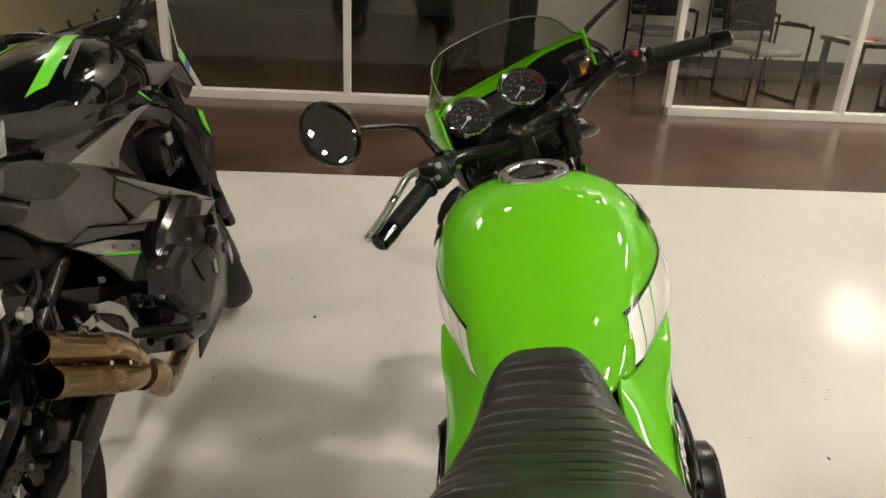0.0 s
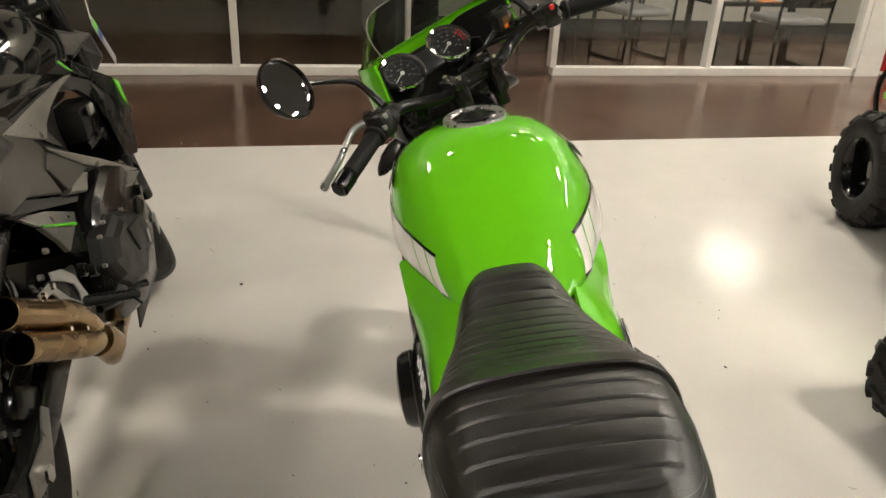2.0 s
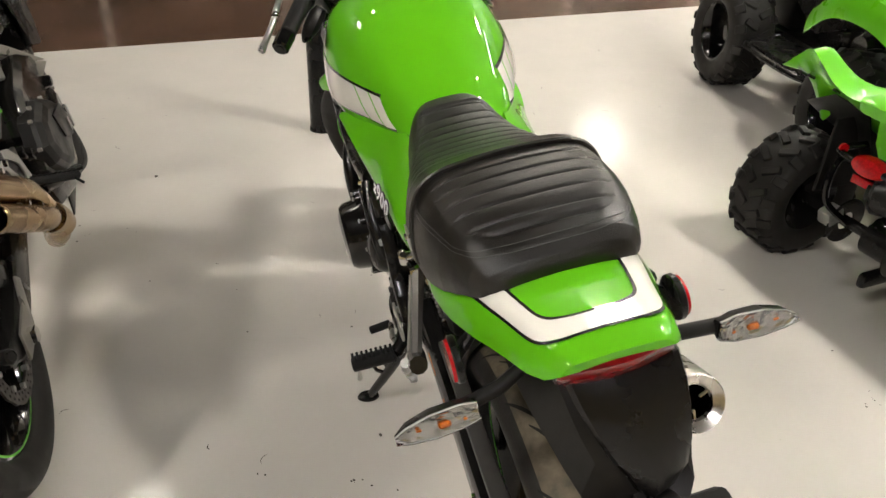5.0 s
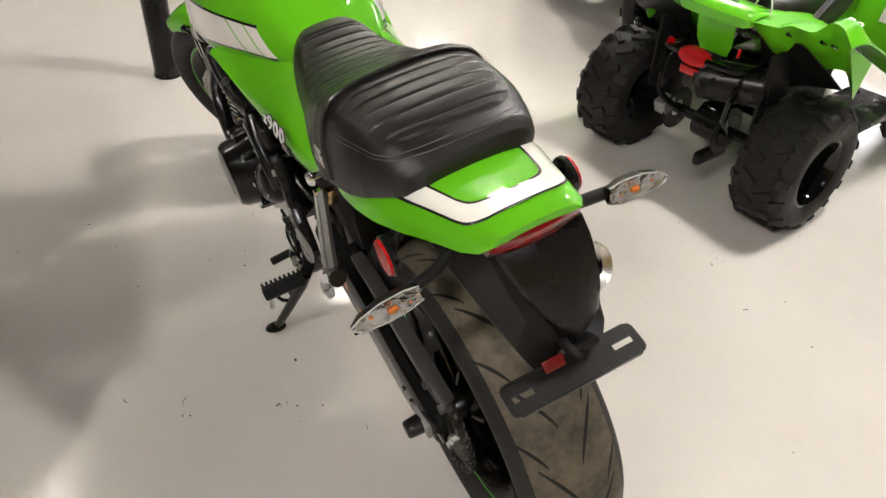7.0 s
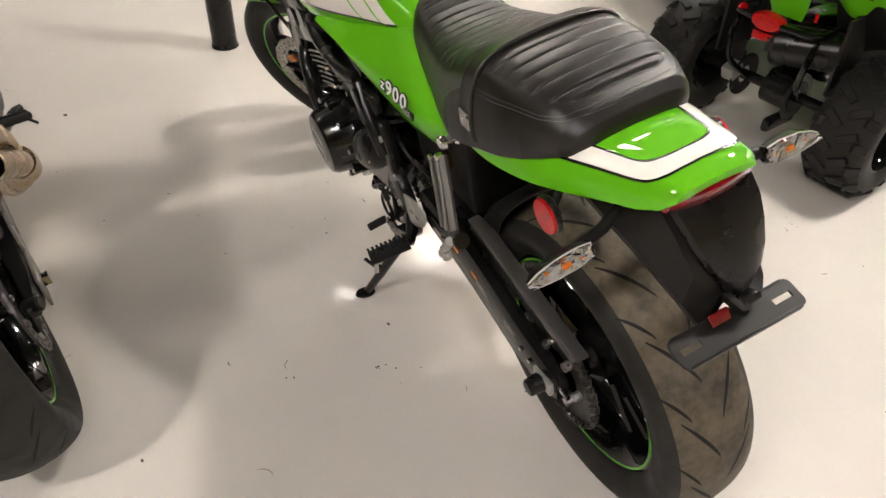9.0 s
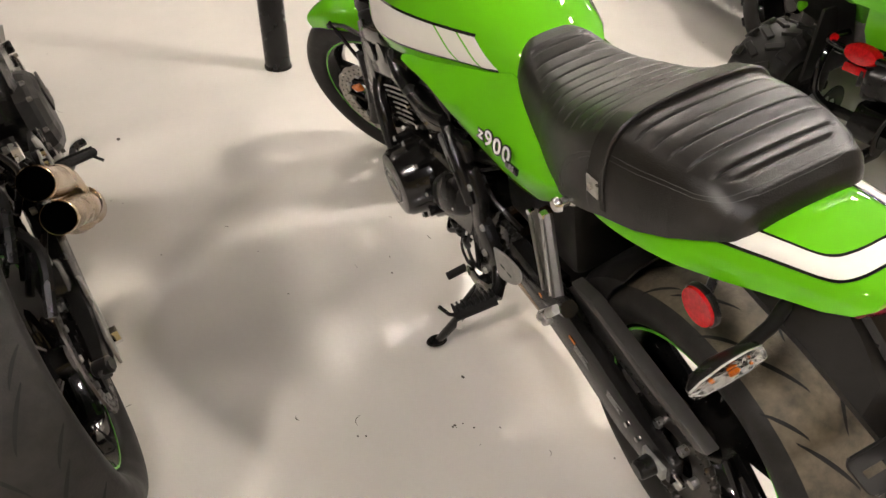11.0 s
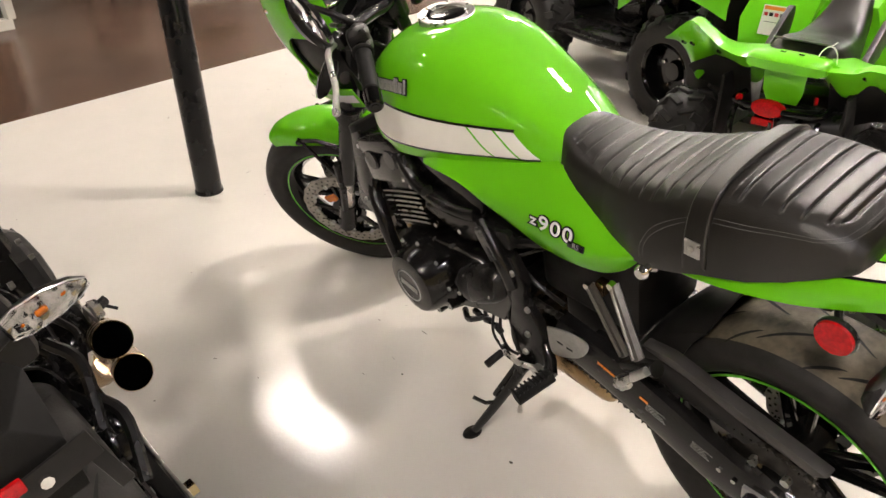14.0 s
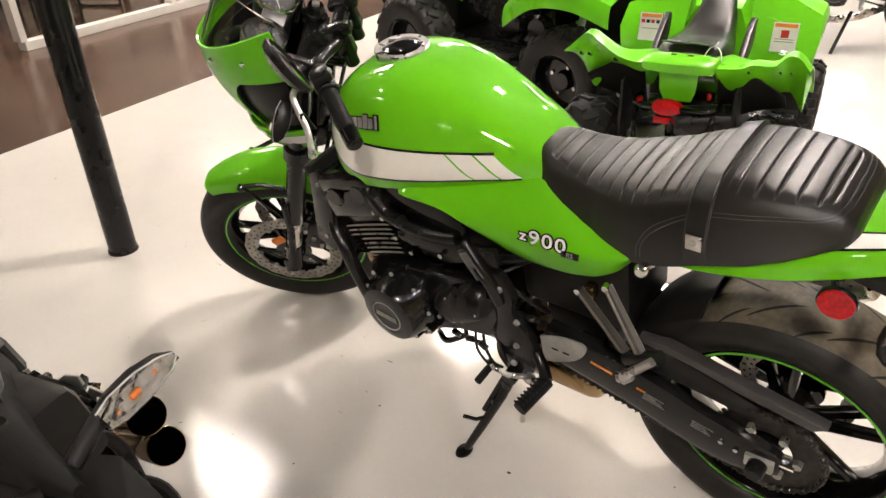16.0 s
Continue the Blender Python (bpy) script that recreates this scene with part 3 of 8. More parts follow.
for sg in (-1, 1):
    p = (sg * 0.1425, 0.151, 0.820)
    part("strap_plate", box(0.003, 0.027, 0.030, at(p[0] + sg * 0.0025, p[1], p[2] - 0.002), 0.0012), ALU, seat, "bright strap anchor plate")
    part("rivet", cyl((p[0], p[1], p[2]), (p[0] + sg * 0.0075, p[1], p[2]), 0.0055, n=12), CHROME, seat)
    for off in (0.0, 0.028):
        pts = [np.array(seat_smooth(v[0], sg * v[1])) * np.array((1.004, 1, 1)) + np.array((0, 0, 0.0006))
               for v in spline([(0.258 - off * 0.3, 0.93), (0.255 - off * 0.3, 0.84), (0.230 - off * 0.2, 0.73 + off), (0.17, 0.66 + off), (0.09, 0.65 + off), (0.015, 0.63 + off), (-0.013 - off * 0.1, 0.615 + off), (-0.034 - off * 0.25, 0.53 + off * 0.6), (-0.042 - off * 0.3, 0.36), (-0.044 - off * 0.3, 0.18), (-0.044 - off * 0.3, 0.0)], 70)]
        part("stitching", tube(pts, 0.0005, 4), THREAD, seat, "pale stitching")

# tail cowl: rows of y, half width, top, bottom
TAIL = [(-0.222, 0.060, 0.874, 0.862), (-0.214, 0.071, 0.883, 0.852), (-0.18, 0.084, 0.882, 0.838), (-0.13, 0.096, 0.876, 0.823), (-0.07, 0.114, 0.866, 0.806), (0.0, 0.129, 0.850, 0.786), (0.08, 0.135, 0.828, 0.766), (0.16, 0.131, 0.802, 0.747), (0.235, 0.118, 0.772, 0.732)]
TLPROF = [(0.0, 0.0, 1.0), (0.3, 0.40, 0.965), (0.5, 0.66, 0.885), (0.62, 0.785, 0.80), (0.72, 0.87, 0.64), (0.86, 0.965, 0.33), (1.0, 1.0, 0.0)]


def tail_at(y, s):
    w, zt, zb = lerp_table(TAIL, y)
    fx, fz = lerp_table(TLPROF, abs(s))
    return (math.copysign(w * fx, s), y, zb + (zt - zb) * fz)


tail = part("tail_cowl", loft(skin(tail_at, -0.222, 0.235, 34, 40)), GREEN, bike, "lime green tail cowl")


TAIL_OUT = [(0.02, 0.66), (-0.06, 0.665), (-0.12, 0.67), (-0.160, 0.66), (-0.181, 0.60), (-0.190, 0.44), (-0.192, 0.20), (-0.192, 0.0)]
TAIL_IN = [(0.02, 0.45), (-0.06, 0.455), (-0.11, 0.46), (-0.142, 0.445), (-0.157, 0.38), (-0.163, 0.26), (-0.165, 0.12), (-0.165, 0.0)]


def tail_band(f0, f1, eps):
    """A U-shaped band, between two shares of the way from the stripe's outer to its inner line."""
    a, b = (np.array(spline(l, 41)) for l in (TAIL_OUT, TAIL_IN))

    def full(f):
        l = [p + (q - p) * f for p, q in zip(a, b)]
        return l + [np.array((p[0], -p[1])) for p in reversed(l[:-1])]
    fa, fb = full(f0), full(f1)
    return decal(tail_at, lambda t: fa[int(round(t * 80))], lambda t: fb[int(round(t * 80))], 80, 5, eps)


part("tail_stripe", tail_band(0.0, 1.0, 0.0016), WHITE, tail, "white U-shaped stripe")
part("pinstripe", tail_band(-0.14, 0.0, 0.0013), INK, tail, "black pinstripe")
part("pinstripe", tail_band(1.0, 1.14, 0.0013), INK, tail, "black pinstripe")

# wheels
TYRE_R = [(0.222, -0.062), (0.228, -0.072), (0.250, -0.084), (0.272, -0.089), (0.288, -0.083), (0.302, -0.064), (0.311, -0.036), (0.315, 0.0)]
TYRE_F = [(0.220, -0.042), (0.226, -0.050), (0.245, -0.058), (0.263, -0.060), (0.277, -0.055), (0.289, -0.042), (0.297, -0.022), (0.300, 0.0)]


def both(prof):
    return prof + [(r, -h) for r, h in reversed(prof[:-1])]


def wheel(parent, m, prof, half, tread_mat, stripe_mat, discs, label):
    """Tyre, rim, spokes, hub and brake discs of one wheel, its axle along x."""
    R = prof[-1][0]
    full = both(spline(prof, 22))
    tyre = part("tyre", moved(lathe(full, 88), m), RUBBER, parent, label)
    crown = [(r + 0.0004, h) for r, h in full if abs(h) < (0.86 if tread_mat is TREAD else 0.95) * max(p[1] for p in full) and r > R - 0.04]
    part("tread", moved(lathe(crown, 88), m), tread_mat, tyre, "worn dusty tread")
    # sickle-shaped grooves
    bms = []
    cnt = 14

    def on_tyre(h, a, lift):
        r = np.interp(h, [p[1] for p in full if p[0] > R - 0.045], [p[0] for p in full if p[0] > R - 0.045])
        return Vector((h, (r + lift) * math.cos(a), (r + lift) * math.sin(a)))
    for k in range(cnt):
        for sg, ph, h0, h1, bend, wd in ((1, 0.0, 0.008, 0.058, 0.19, 0.0052), (-1, 0.5, 0.008, 0.058, 0.19, 0.0052), (1, 0.38, 0.042, 0.076, 0.12, 0.0042), (-1, 0.88, 0.042, 0.076, 0.12, 0.0042)):
            sc = half / 0.089
            a0 = 2 * math.pi * (k + ph) / cnt
            pa, pb = [], []
            for i in range(9):
                t = i / 8
                h = sg * (h0 + (h1 - h0) * t ** 1.2) * sc
                a = a0 - bend * 1.5 * t + 0.02
                w = wd * (0.25 + math.sin(math.pi * min(1, 0.12 + 0.85 * t))) / R
                pa.append(on_tyre(h, a - w, 0.0009))
                pb.append(on_tyre(h, a + w, 0.0009))
            bms.append(loft([pa, pb], closed=False, caps=False))
    part("tread_groove", moved(joined(*bms), m), GROOVE, tyre)
    rimp = [(0.222, -half * 0.70), (0.214, -half * 0.72), (0.206, -half * 0.66), (0.198, -half * 0.45), (0.186, -half * 0.25), (0.184, 0)]
    rim_in = both(rimp)
    rim = part("rim", moved(lathe(rim_in + [(0.200, half * 0.3), (0.200, -half * 0.3)], 64), m), GLOSSB, parent, "gloss black cast rim")
    for sg in (-1, 1):
        part("rim_stripe", moved(lathe([(0.2125, sg * half * 0.735), (0.2165, sg * half * 0.735), (0.2165, sg * half * 0.715), (0.2125, sg * half * 0.715)], 72), m), stripe_mat, rim, "thin lime green rim stripe")
    for k in range(5):
        a = 2 * math.pi * k / 5 + 0.2
        for da in (-0.16, 0.16):
            p0 = Vector((0, 0.045 * math.cos(a + da * 1.5), 0.045 * math.sin(a + da * 1.5)))
            p1 = Vector((0, 0.190 * math.cos(a + da * 1.1), 0.190 * math.sin(a + da * 1.1)))
            b = tube([p0, (p0 + p1) / 2, p1], lambda q: 0.0115 - 0.002 * q, 8)
            b.transform(Matrix.Diagonal((1.5, 1, 1, 1)))
            part("spoke", moved(b, m), GLOSSB, rim)
    part("hub", moved(lathe([(0.0, -half * 0.9), (0.028, -half * 0.9), (0.032, -half * 0.6), (0.052, -half * 0.45), (0.052, half * 0.45), (0.032, half * 0.6), (0.028, half * 0.9), (0, half * 0.9)], 32), m), SATIN, rim)
    for x, r in discs:
        outer = [r * (1 + 0.012 * math.cos(18 * 2 * math.pi * i / 144)) for i in range(144)]
        inner = r * 0.74
        bmd = bmesh.new()
        rows = []
        for rr, xx in ((outer, -0.0025), (outer, 0.0025), ([inner] * 144, 0.0025), ([inner] * 144, -0.0025)):
            rows.append([bmd.verts.new((x + xx, rr[i] * math.cos(2 * math.pi * i / 144), rr[i] * math.sin(2 * math.pi * i / 144))) for i in range(144)])
        for q in range(4):
            for i in range(144):
                bmd.faces.new((rows[q][i], rows[q][(i + 1) % 144], rows[(q + 1) % 4][(i + 1) % 144], rows[(q + 1) % 4][i]))
        disc = part("brake_disc", moved(bmd, m), DISCK if tread_mat is TREADK else DISC, parent, "drilled steel brake disc")
        holes = []
        for k in range(36):
            for j in range(2):
                a = 2 * math.pi * (k + 0.5 * j) / 36
                rr = r * (0.82 + 0.10 * j)
                for sg in (-1, 1):
                    holes.append(cyl((x + sg * 0.0022, rr * math.cos(a), rr * math.sin(a)), (x + sg * 0.0030, rr * math.cos(a), rr * math.sin(a)), 0.0032, n=6))
        part("drilling", moved(joined(*holes), m), GROOVE, disc)
        arms = [tube([(x, 0.04 * math.cos(a), 0.04 * math.sin(a)), (x, inner * 1.03 * math.cos(a + 0.25), inner * 1.03 * math.sin(a + 0.25))], 0.008, 6) for a in (2 * math.pi * k / 5 for k in range(5))]
        part("disc_carrier", moved(joined(*arms, lathe([(0.03, x - 0.004), (0.055, x - 0.004), (0.055, x + 0.004), (0.03, x + 0.004)], 28)), m), GLOSSB, disc)
        for k in range(10):
            a = 2 * math.pi * k / 10
            part("disc_button", moved(cyl((x - 0.006, inner * 1.02 * math.cos(a), inner * 1.02 * math.sin(a)), (x + 0.006, inner * 1.02 * math.cos(a), inner * 1.02 * math.sin(a)), 0.007, n=10), m), ALUD, disc)
    return tyre


wheel(bike, at(0, 0, 0.315), TYRE_R, 0.089, TREAD, LIME, [(0.085, 0.120)], "wide rear tyre with a dusty tread")
FW = STEER @ at(0, 1.47, 0.300)
wheel(bike, FW, TYRE_F, 0.060, RUBBER, LIME, [(-0.075, 0.150), (0.075, 0.150)], "black front tyre")


def pm(name, bm, material, parent=None, label=""):
    """A part on both sides of the motorcycle."""
    o = moved(mirrored(bm), at(0.018, 0, 0))
    return part(name, bm, material, parent or bike, label), part(name, o, material, parent or bike, label)


def steered(bm):
    return moved(bm, STEER)


def bolt(parent, p, d, r=0.006, h=0.005, material=None):
    p, d = Vector(p), Vector(d).normalized()
    return part("bolt", cyl(p, p + d * h, r, r * 0.85, n=8), material or CHROME, parent)


# lettering and badges


def side_mat(y, s, fn, tilt, flip):
    """A frame on the skin: x along the bike (so that it reads from that side), y up, z outwards."""
    p = np.array(fn(y, s))
    du = np.array(fn(y + 0.01, s)) - p
    dv = np.array(fn(y, s + (0.03 if s > 0 else -0.03))) - p
    X = Vector(du).normalized() * (-1 if flip else 1)
    Z = Vector(np.cross(du, dv)).normalized()
    if Z.x * s < 0:
        Z = -Z
    Y = Z.cross(X).normalized()
    m = Matrix((X, Y, Z)).transposed().to_4x4()
    m.translation = Vector(p) + Z * 0.001
    return m @ Matrix.Rotation(radians(tilt), 4, "Z")


for sg in (-1, 1):
    # raised maker's emblem, kept as plain letter-sized blocks
    em = side_mat(0.862, sg * 0.57, tank_at, 0, sg < 0)
    blocks = []
    for k in range(8):
        w = 0.0125 if k != 7 else 0.006
        blocks.append(box(w, 0.028 if k in (0, 5, 7) else 0.021, 0.004, em @ at(-0.056 + k * 0.0158, 0.0 if k in (0, 5, 7) else -0.003, 0.001), 0.0012))
    part("emblem", joined(*blocks), ALUD, tank, "raised metal emblem outlined in black")
    part("emblem_edge", joined(*[box(0.0165, 0.033 if k in (0, 5, 7) else 0.026, 0.0016, em @ at(-0.056 + k * 0.0158, 0.0 if k in (0, 5, 7) else -0.003, 0.0), 0.0005) for k in range(8)]), INK, tank)


def cover_at(u, v, sg):
    p = side_cover(u, v)
    return (p[0] * (-sg) + (0.012 if sg > 0 else 0), p[1], p[2])


def cover_frame(y, z, sg):
    """A frame on the side cover near (y, z), x towards the rear on the left side, z outwards."""
    u, v = min(((i / 80, j / 40) for i in range(81) for j in range(41)), key=lambda q: (side_cover(*q)[1] - y) ** 2 + (side_cover(*q)[2] - z) ** 2)
    u, v = min(u, 0.95), min(v, 0.95)
    p, q, r = (np.array(cover_at(a, b, sg)) for a, b in ((u, v), (min(1.0, u + 0.05), v), (u, min(1.0, v + 0.05))))
    Z = Vector(np.cross(q - p, r - p)).normalized()
    Z = -Z if Z.x * sg < 0 else Z
    X = Vector((0, -1 if sg < 0 else 1, -0.02 if sg < 0 else 0.02))
    X = (X - Z * X.dot(Z)).normalized()
    m = Matrix((X, Z.cross(X), Z)).transposed().to_4x4()
    m.translation = Vector(p) + Z * 0.0100
    return m


for sg in (-1, 1):
    base = cover_frame(0.437, 0.722, sg)
    badge = part("badge", box(0.036, 0.013, 0.0040, base @ at(0.058, -0.012, 0.0), 0.0005), INK, bike, "black badge with white figures")
    text("RS", 0.014, base @ at(0.058, -0.012, 0.0022), PRINTG, "lettering", badge, 0.0004, weight=0.0001)
    for ch, dx, size in (("z", -0.043, 0.029), ("9", -0.019, 0.040), ("0", 0.009, 0.040), ("0", 0.037, 0.040)):
        m = base @ at(dx, 0.001, 0.0) @ Matrix.Diagonal((1.22, 1, 1, 1))
        text(ch, size, m, INK, "figure_edge", badge, 0.0009, weight=0.0032)
        text(ch, size, m @ at(0, 0, 0.0012), PRINT, "lettering", badge, 0.0004, "white figure " + ch if ch != "z" else "white letter z", weight=0.0004)

# tail: light, fender, bracket, signals
lamp = []
for i in range(17):
    a = -1 + 2 * i / 16
    x = 0.062 * a
    y = -0.217 + 0.012 * a * a
    lamp.append([(x, y, 0.868), (x, y - 0.010, 0.862), (x, y - 0.009, 0.848), (x, y - 0.002, 0.838), (x, y + 0.02, 0.836), (x, y + 0.02, 0.864)])
part("tail_light", loft(lamp), TAILRED, bike, "red tail light strip")
# the sections run from under the tail to the tip: y, z, half width of the top panel, then x, y, z of the flank's lower edge
FEND = [(-0.09, 0.832, 0.060, 0.084, -0.075, 0.806), (-0.16, 0.836, 0.061, 0.082, -0.125, 0.792), (-0.205, 0.836, 0.060, 0.077, -0.168, 0.776), (-0.224, 0.815, 0.0575, 0.070, -0.196, 0.757), (-0.238, 0.786, 0.052, 0.062, -0.222, 0.735),
        (-0.250, 0.754, 0.043, 0.053, -0.244, 0.713), (-0.257, 0.726, 0.032, 0.046, -0.258, 0.697), (-0.260, 0.706, 0.021, 0.041, -0.268, 0.686), (-0.259, 0.697, 0.008, 0.040, -0.272, 0.681)]
top, low = [], []
for y, z, w, fx, fy, fz in FEND:
    dy, dz = -0.0105, 0.0050
    sx = 0.012 + 0.014 * min(1.0, max(0.0, (0.83 - z) / 0.10)) * min(1.0, w / 0.03)
    top.append([(a * w * 1.05 + sx, y + dy * (1 - a * a) + (0.006 if abs(a) > 0.95 else 0), z + dz * (1 - a * a) - (0.004 if abs(a) > 0.95 else 0)) for a in (-1, -0.93, -0.75, -0.4, 0, 0.4, 0.75, 0.93, 1)])
    low.append([(-fx, fy + 0.010, fz - 0.022), (-fx - 0.004, fy, fz - 0.008), (-w * 1.10 + 0.010, y + 0.010, z - 0.010), (w * 1.10 + sx, y + 0.010, z - 0.010), (fx + sx - 0.006, fy, fz), (fx + sx - 0.006, fy + 0.004, fz - 0.006), (0.0, fy + 0.030, fz - 0.004)])
fender = part("rear_fender", loft(low), MATTE, bike, "matte black pointed rear fender", angle=20)
part("fender_panel", thick(loft(top, closed=False, caps=False), 0.006), BLACKP, fender, "smooth black top panel of the fender")


def slotted(w, d, th, xs, sw, sd, m):
    """A plate in the xy plane with open slots at xs, its corners rounded."""
    bm = bmesh.new()
    xa = sorted([-w / 2] + [x + q * sw / 2 for x in xs for q in (-1, 1)] + [w / 2])
    ya = [-d / 2, -sd / 2, sd / 2, d / 2]
    g = [[bm.verts.new((x, y, 0)) for y in ya] for x in xa]
    for i in range(len(xa) - 1):
        for j in range(3):
            if j == 1 and i % 2 == 1:
                continue
            bm.faces.new((g[i][j], g[i + 1][j], g[i + 1][j + 1], g[i][j + 1]))
    corners = [v for v in bm.verts if abs(abs(v.co.x) - w / 2) < 1e-6 and abs(abs(v.co.y) - d / 2) < 1e-6]
    bmesh.ops.bevel(bm, geom=corners, offset=0.009, segments=3, profile=0.5, affect="VERTICES")
    return moved(thick(bm, th), m)


BK = at(-0.003, -0.289, 0.678) @ Matrix.Rotation(radians(14), 4, "X")
bracket = part("plate_bracket", slotted(0.198, 0.044, 0.004, (-0.074, 0.074), 0.030, 0.009, BK), MATTE, bike, "black number plate bracket with open slots", angle=30)
part("bracket_lip", joined(box(0.180, 0.004, 0.010, BK @ at(0, -0.0215, -0.004), 0.0015), box(0.180, 0.004, 0.010, BK @ at(0, 0.0215, -0.004), 0.0015)), MATTE, bracket)
part("plate_reflector", box(0.030, 0.005, 0.016, at(-0.026, -0.279, 0.694) @ Matrix.Rotation(radians(-38), 4, "X"), 0.001), MAROON, bracket, "small dark red reflector")
lampbox = part("plate_lamp", box(0.036, 0.026, 0.012, at(0.022, -0.272, 0.694) @ Matrix.Rotation(radians(-30), 4, "X"), 0.004), BLACKP, bracket)
part("lamp_fin", loft([[(-0.006, -0.262, 0.708), (0.004, -0.264, 0.708), (0.004, -0.262, 0.696), (-0.006, -0.260, 0.696)], [(0.000, -0.292, 0.700), (0.008, -0.294, 0.700), (0.008, -0.292, 0.688), (0.000, -0.290, 0.688)]]), MATTE, lampbox)


def signal(parent, m, stalk, hs=1.0):
    """A wedge-shaped turn signal along +x, its lens facing -y, with a stalk."""
    rings, lens = [], []
    for t, h, d in ((0.0, 0.016, 0.020), (0.2, 0.024, 0.030), (0.55, 0.024, 0.034), (0.85, 0.015, 0.026), (1.0, 0.004, 0.008)):
        x = -0.045 + 0.095 * t
        h, d = h * hs, d * hs
        rings.append([(x, 0.0, -h), (x, d * 0.6, -h * 0.7), (x, d, 0), (x, d * 0.6, h * 0.7), (x, 0.0, h)])
        lens.append([(x, 0.0, -h * 0.98), (x, -0.008, -h * 0.85), (x, -0.011, 0), (x, -0.008, h * 0.85), (x, 0.0, h * 0.98)])
    sig = part("turn_signal", moved(loft(rings), m), BLACKP, parent, "wedge turn signal with a clear lens")
    fr = random.Random(17)
    tab = [(r[0][0], r[4][2]) for r in rings]
    cells = []
    for i in range(15):
        x = -0.043 + 0.091 * i / 14
        h = 0.94 * float(np.interp(x, [q[0] for q in tab], [q[1] for q in tab]))
        cells.append([(x, -0.0008 - 0.0022 * fr.random() * (0.15 if j in (0, 5) else 1) + 0.0006 * math.sin(math.pi * j / 5), h * (2 * j / 5 - 1)) for j in range(6)])
    part("reflector", moved(loft(cells, closed=False, caps=False), m), REFLECTOR, sig, "faceted bright reflector", smooth=False)
    part("lens_rim", moved(joined(*[tube([(x, -0.0015, sgn * h * 1.0) for x, h in tab], 0.0012, 5) for sgn in (-1, 1)]), m), CLEAR_RIM, sig)
    part("bulb", moved(cyl((-0.012, -0.0035, 0), (0.002, -0.0030, 0), 0.0040, n=12, bevel=0.002), m), AMBER, sig, "amber bulb")
    # amber slivers put in for the bulb's reflections at both ends
    for bx, bz, bl in ((0.020, 0.003, 0.006), (-0.030, -0.003, 0.004)):
        part("bulb_glint", moved(cyl((bx, -0.0030, bz), (bx + bl, -0.0030, bz + 0.001), 0.0013, n=8, bevel=0.0006), m), AMBER, sig)
    ln = part("lens", moved(loft(lens), m), CLEAR, sig, "clear faceted lens")
    ln.visible_shadow = False
    part("stalk", tube(stalk, 0.011 * hs + 0.001, 10), MATTE, sig)
    return sig


signal(bike, at(0.190, -0.158, 0.791) @ Matrix.Rotation(radians(6), 4, "Y"), [(0.07, -0.13, 0.80), (0.105, -0.142, 0.793), (0.16, -0.147, 0.791)], 0.75)
signal(bike, at(-0.180, -0.160, 0.782) @ Matrix.Rotation(radians(-6), 4, "Y") @ Matrix.Diagonal((-1, 1, 1, 1)), [(-0.07, -0.13, 0.80), (-0.105, -0.142, 0.79), (-0.15, -0.148, 0.783)], 0.70)
for sg in (-1, 1):
    base = part("side_reflector", cyl((sg * 0.134, -0.070, 0.780), (sg * 0.144, -0.070, 0.780), 0.0295, n=28, bevel=0.002), BLACKP, bike, "round red side reflector")
    part("reflector_lens", cyl((sg * 0.144, -0.070, 0.780), (sg * 0.148, -0.070, 0.780), 0.0272, 0.026, n=28), RED, base)
    part("reflector_stay", tube([(sg * 0.136, -0.07, 0.782), (sg * 0.11, -0.055, 0.80), (sg * 0.09, -0.03, 0.815)], 0.006, 8), BLACKP, base)

# swingarm, chain, guard, hugger
for sg in (-1, 1):
    xs = sg * 0.118
    rings = []
    for y, z, h, w in ((-0.035, 0.314, 0.026, 0.013), (0.0, 0.312, 0.040, 0.016), (0.05, 0.312, 0.050, 0.017), (0.11, 0.322, 0.056, 0.018), (0.18, 0.344, 0.058, 0.018), (0.27, 0.372, 0.056, 0.019), (0.38, 0.395, 0.052, 0.020), (0.47, 0.410, 0.046, 0.022)):
        rings.append([(xs + a * w, y, z + b * h) for a, b in ((-1, -0.7), (-0.7, -1), (0.7, -1), (1, -0.7), (1, 0.7), (0.7, 1), (-0.7, 1), (-1, 0.7))])
    arm = part("swingarm", loft(rings), SATIN, bike, "satin black swingarm")
    part("adjuster", box(0.012, 0.055, 0.034, at(sg * 0.136, 0.0, 0.316), 0.003), ALUD, arm, "bright chain adjuster block")
    part("axle_slider", cyl((sg * 0.140, 0, 0.317), (sg * 0.172, 0, 0.317), 0.019, 0.017, n=18, bevel=0.003), BLACKP, arm, "black axle slider")
    part("adjuster_screw", cyl((sg * 0.122, -0.06, 0.318), (sg * 0.122, -0.03, 0.318), 0.005, n=8), CHROME, arm)
    for k, (y, z) in enumerate(((0.045, 0.326), (0.075, 0.332))):
        part("adjuster_bolt", cyl((sg * 0.134, y, z), (sg * 0.141, y, z), 0.005, n=8), CHROME, arm)
part("swingarm_brace", box(0.20, 0.06, 0.05, at(0, 0.385, 0.40), 0.012), SATIN, bike)
part("warning_sticker", box(0.001, 0.052, 0.006, at(-0.1385, 0.335, 0.404) @ Matrix.Rotation(radians(12), 4, "X")), ORANGE, bike, "orange warning sticker")
part("warning_sticker", box(0.001, 0.02, 0.006, at(-0.1385, 0.245, 0.386) @ Matrix.Rotation(radians(12), 4, "X")), ORANGE, bike, "orange warning sticker")
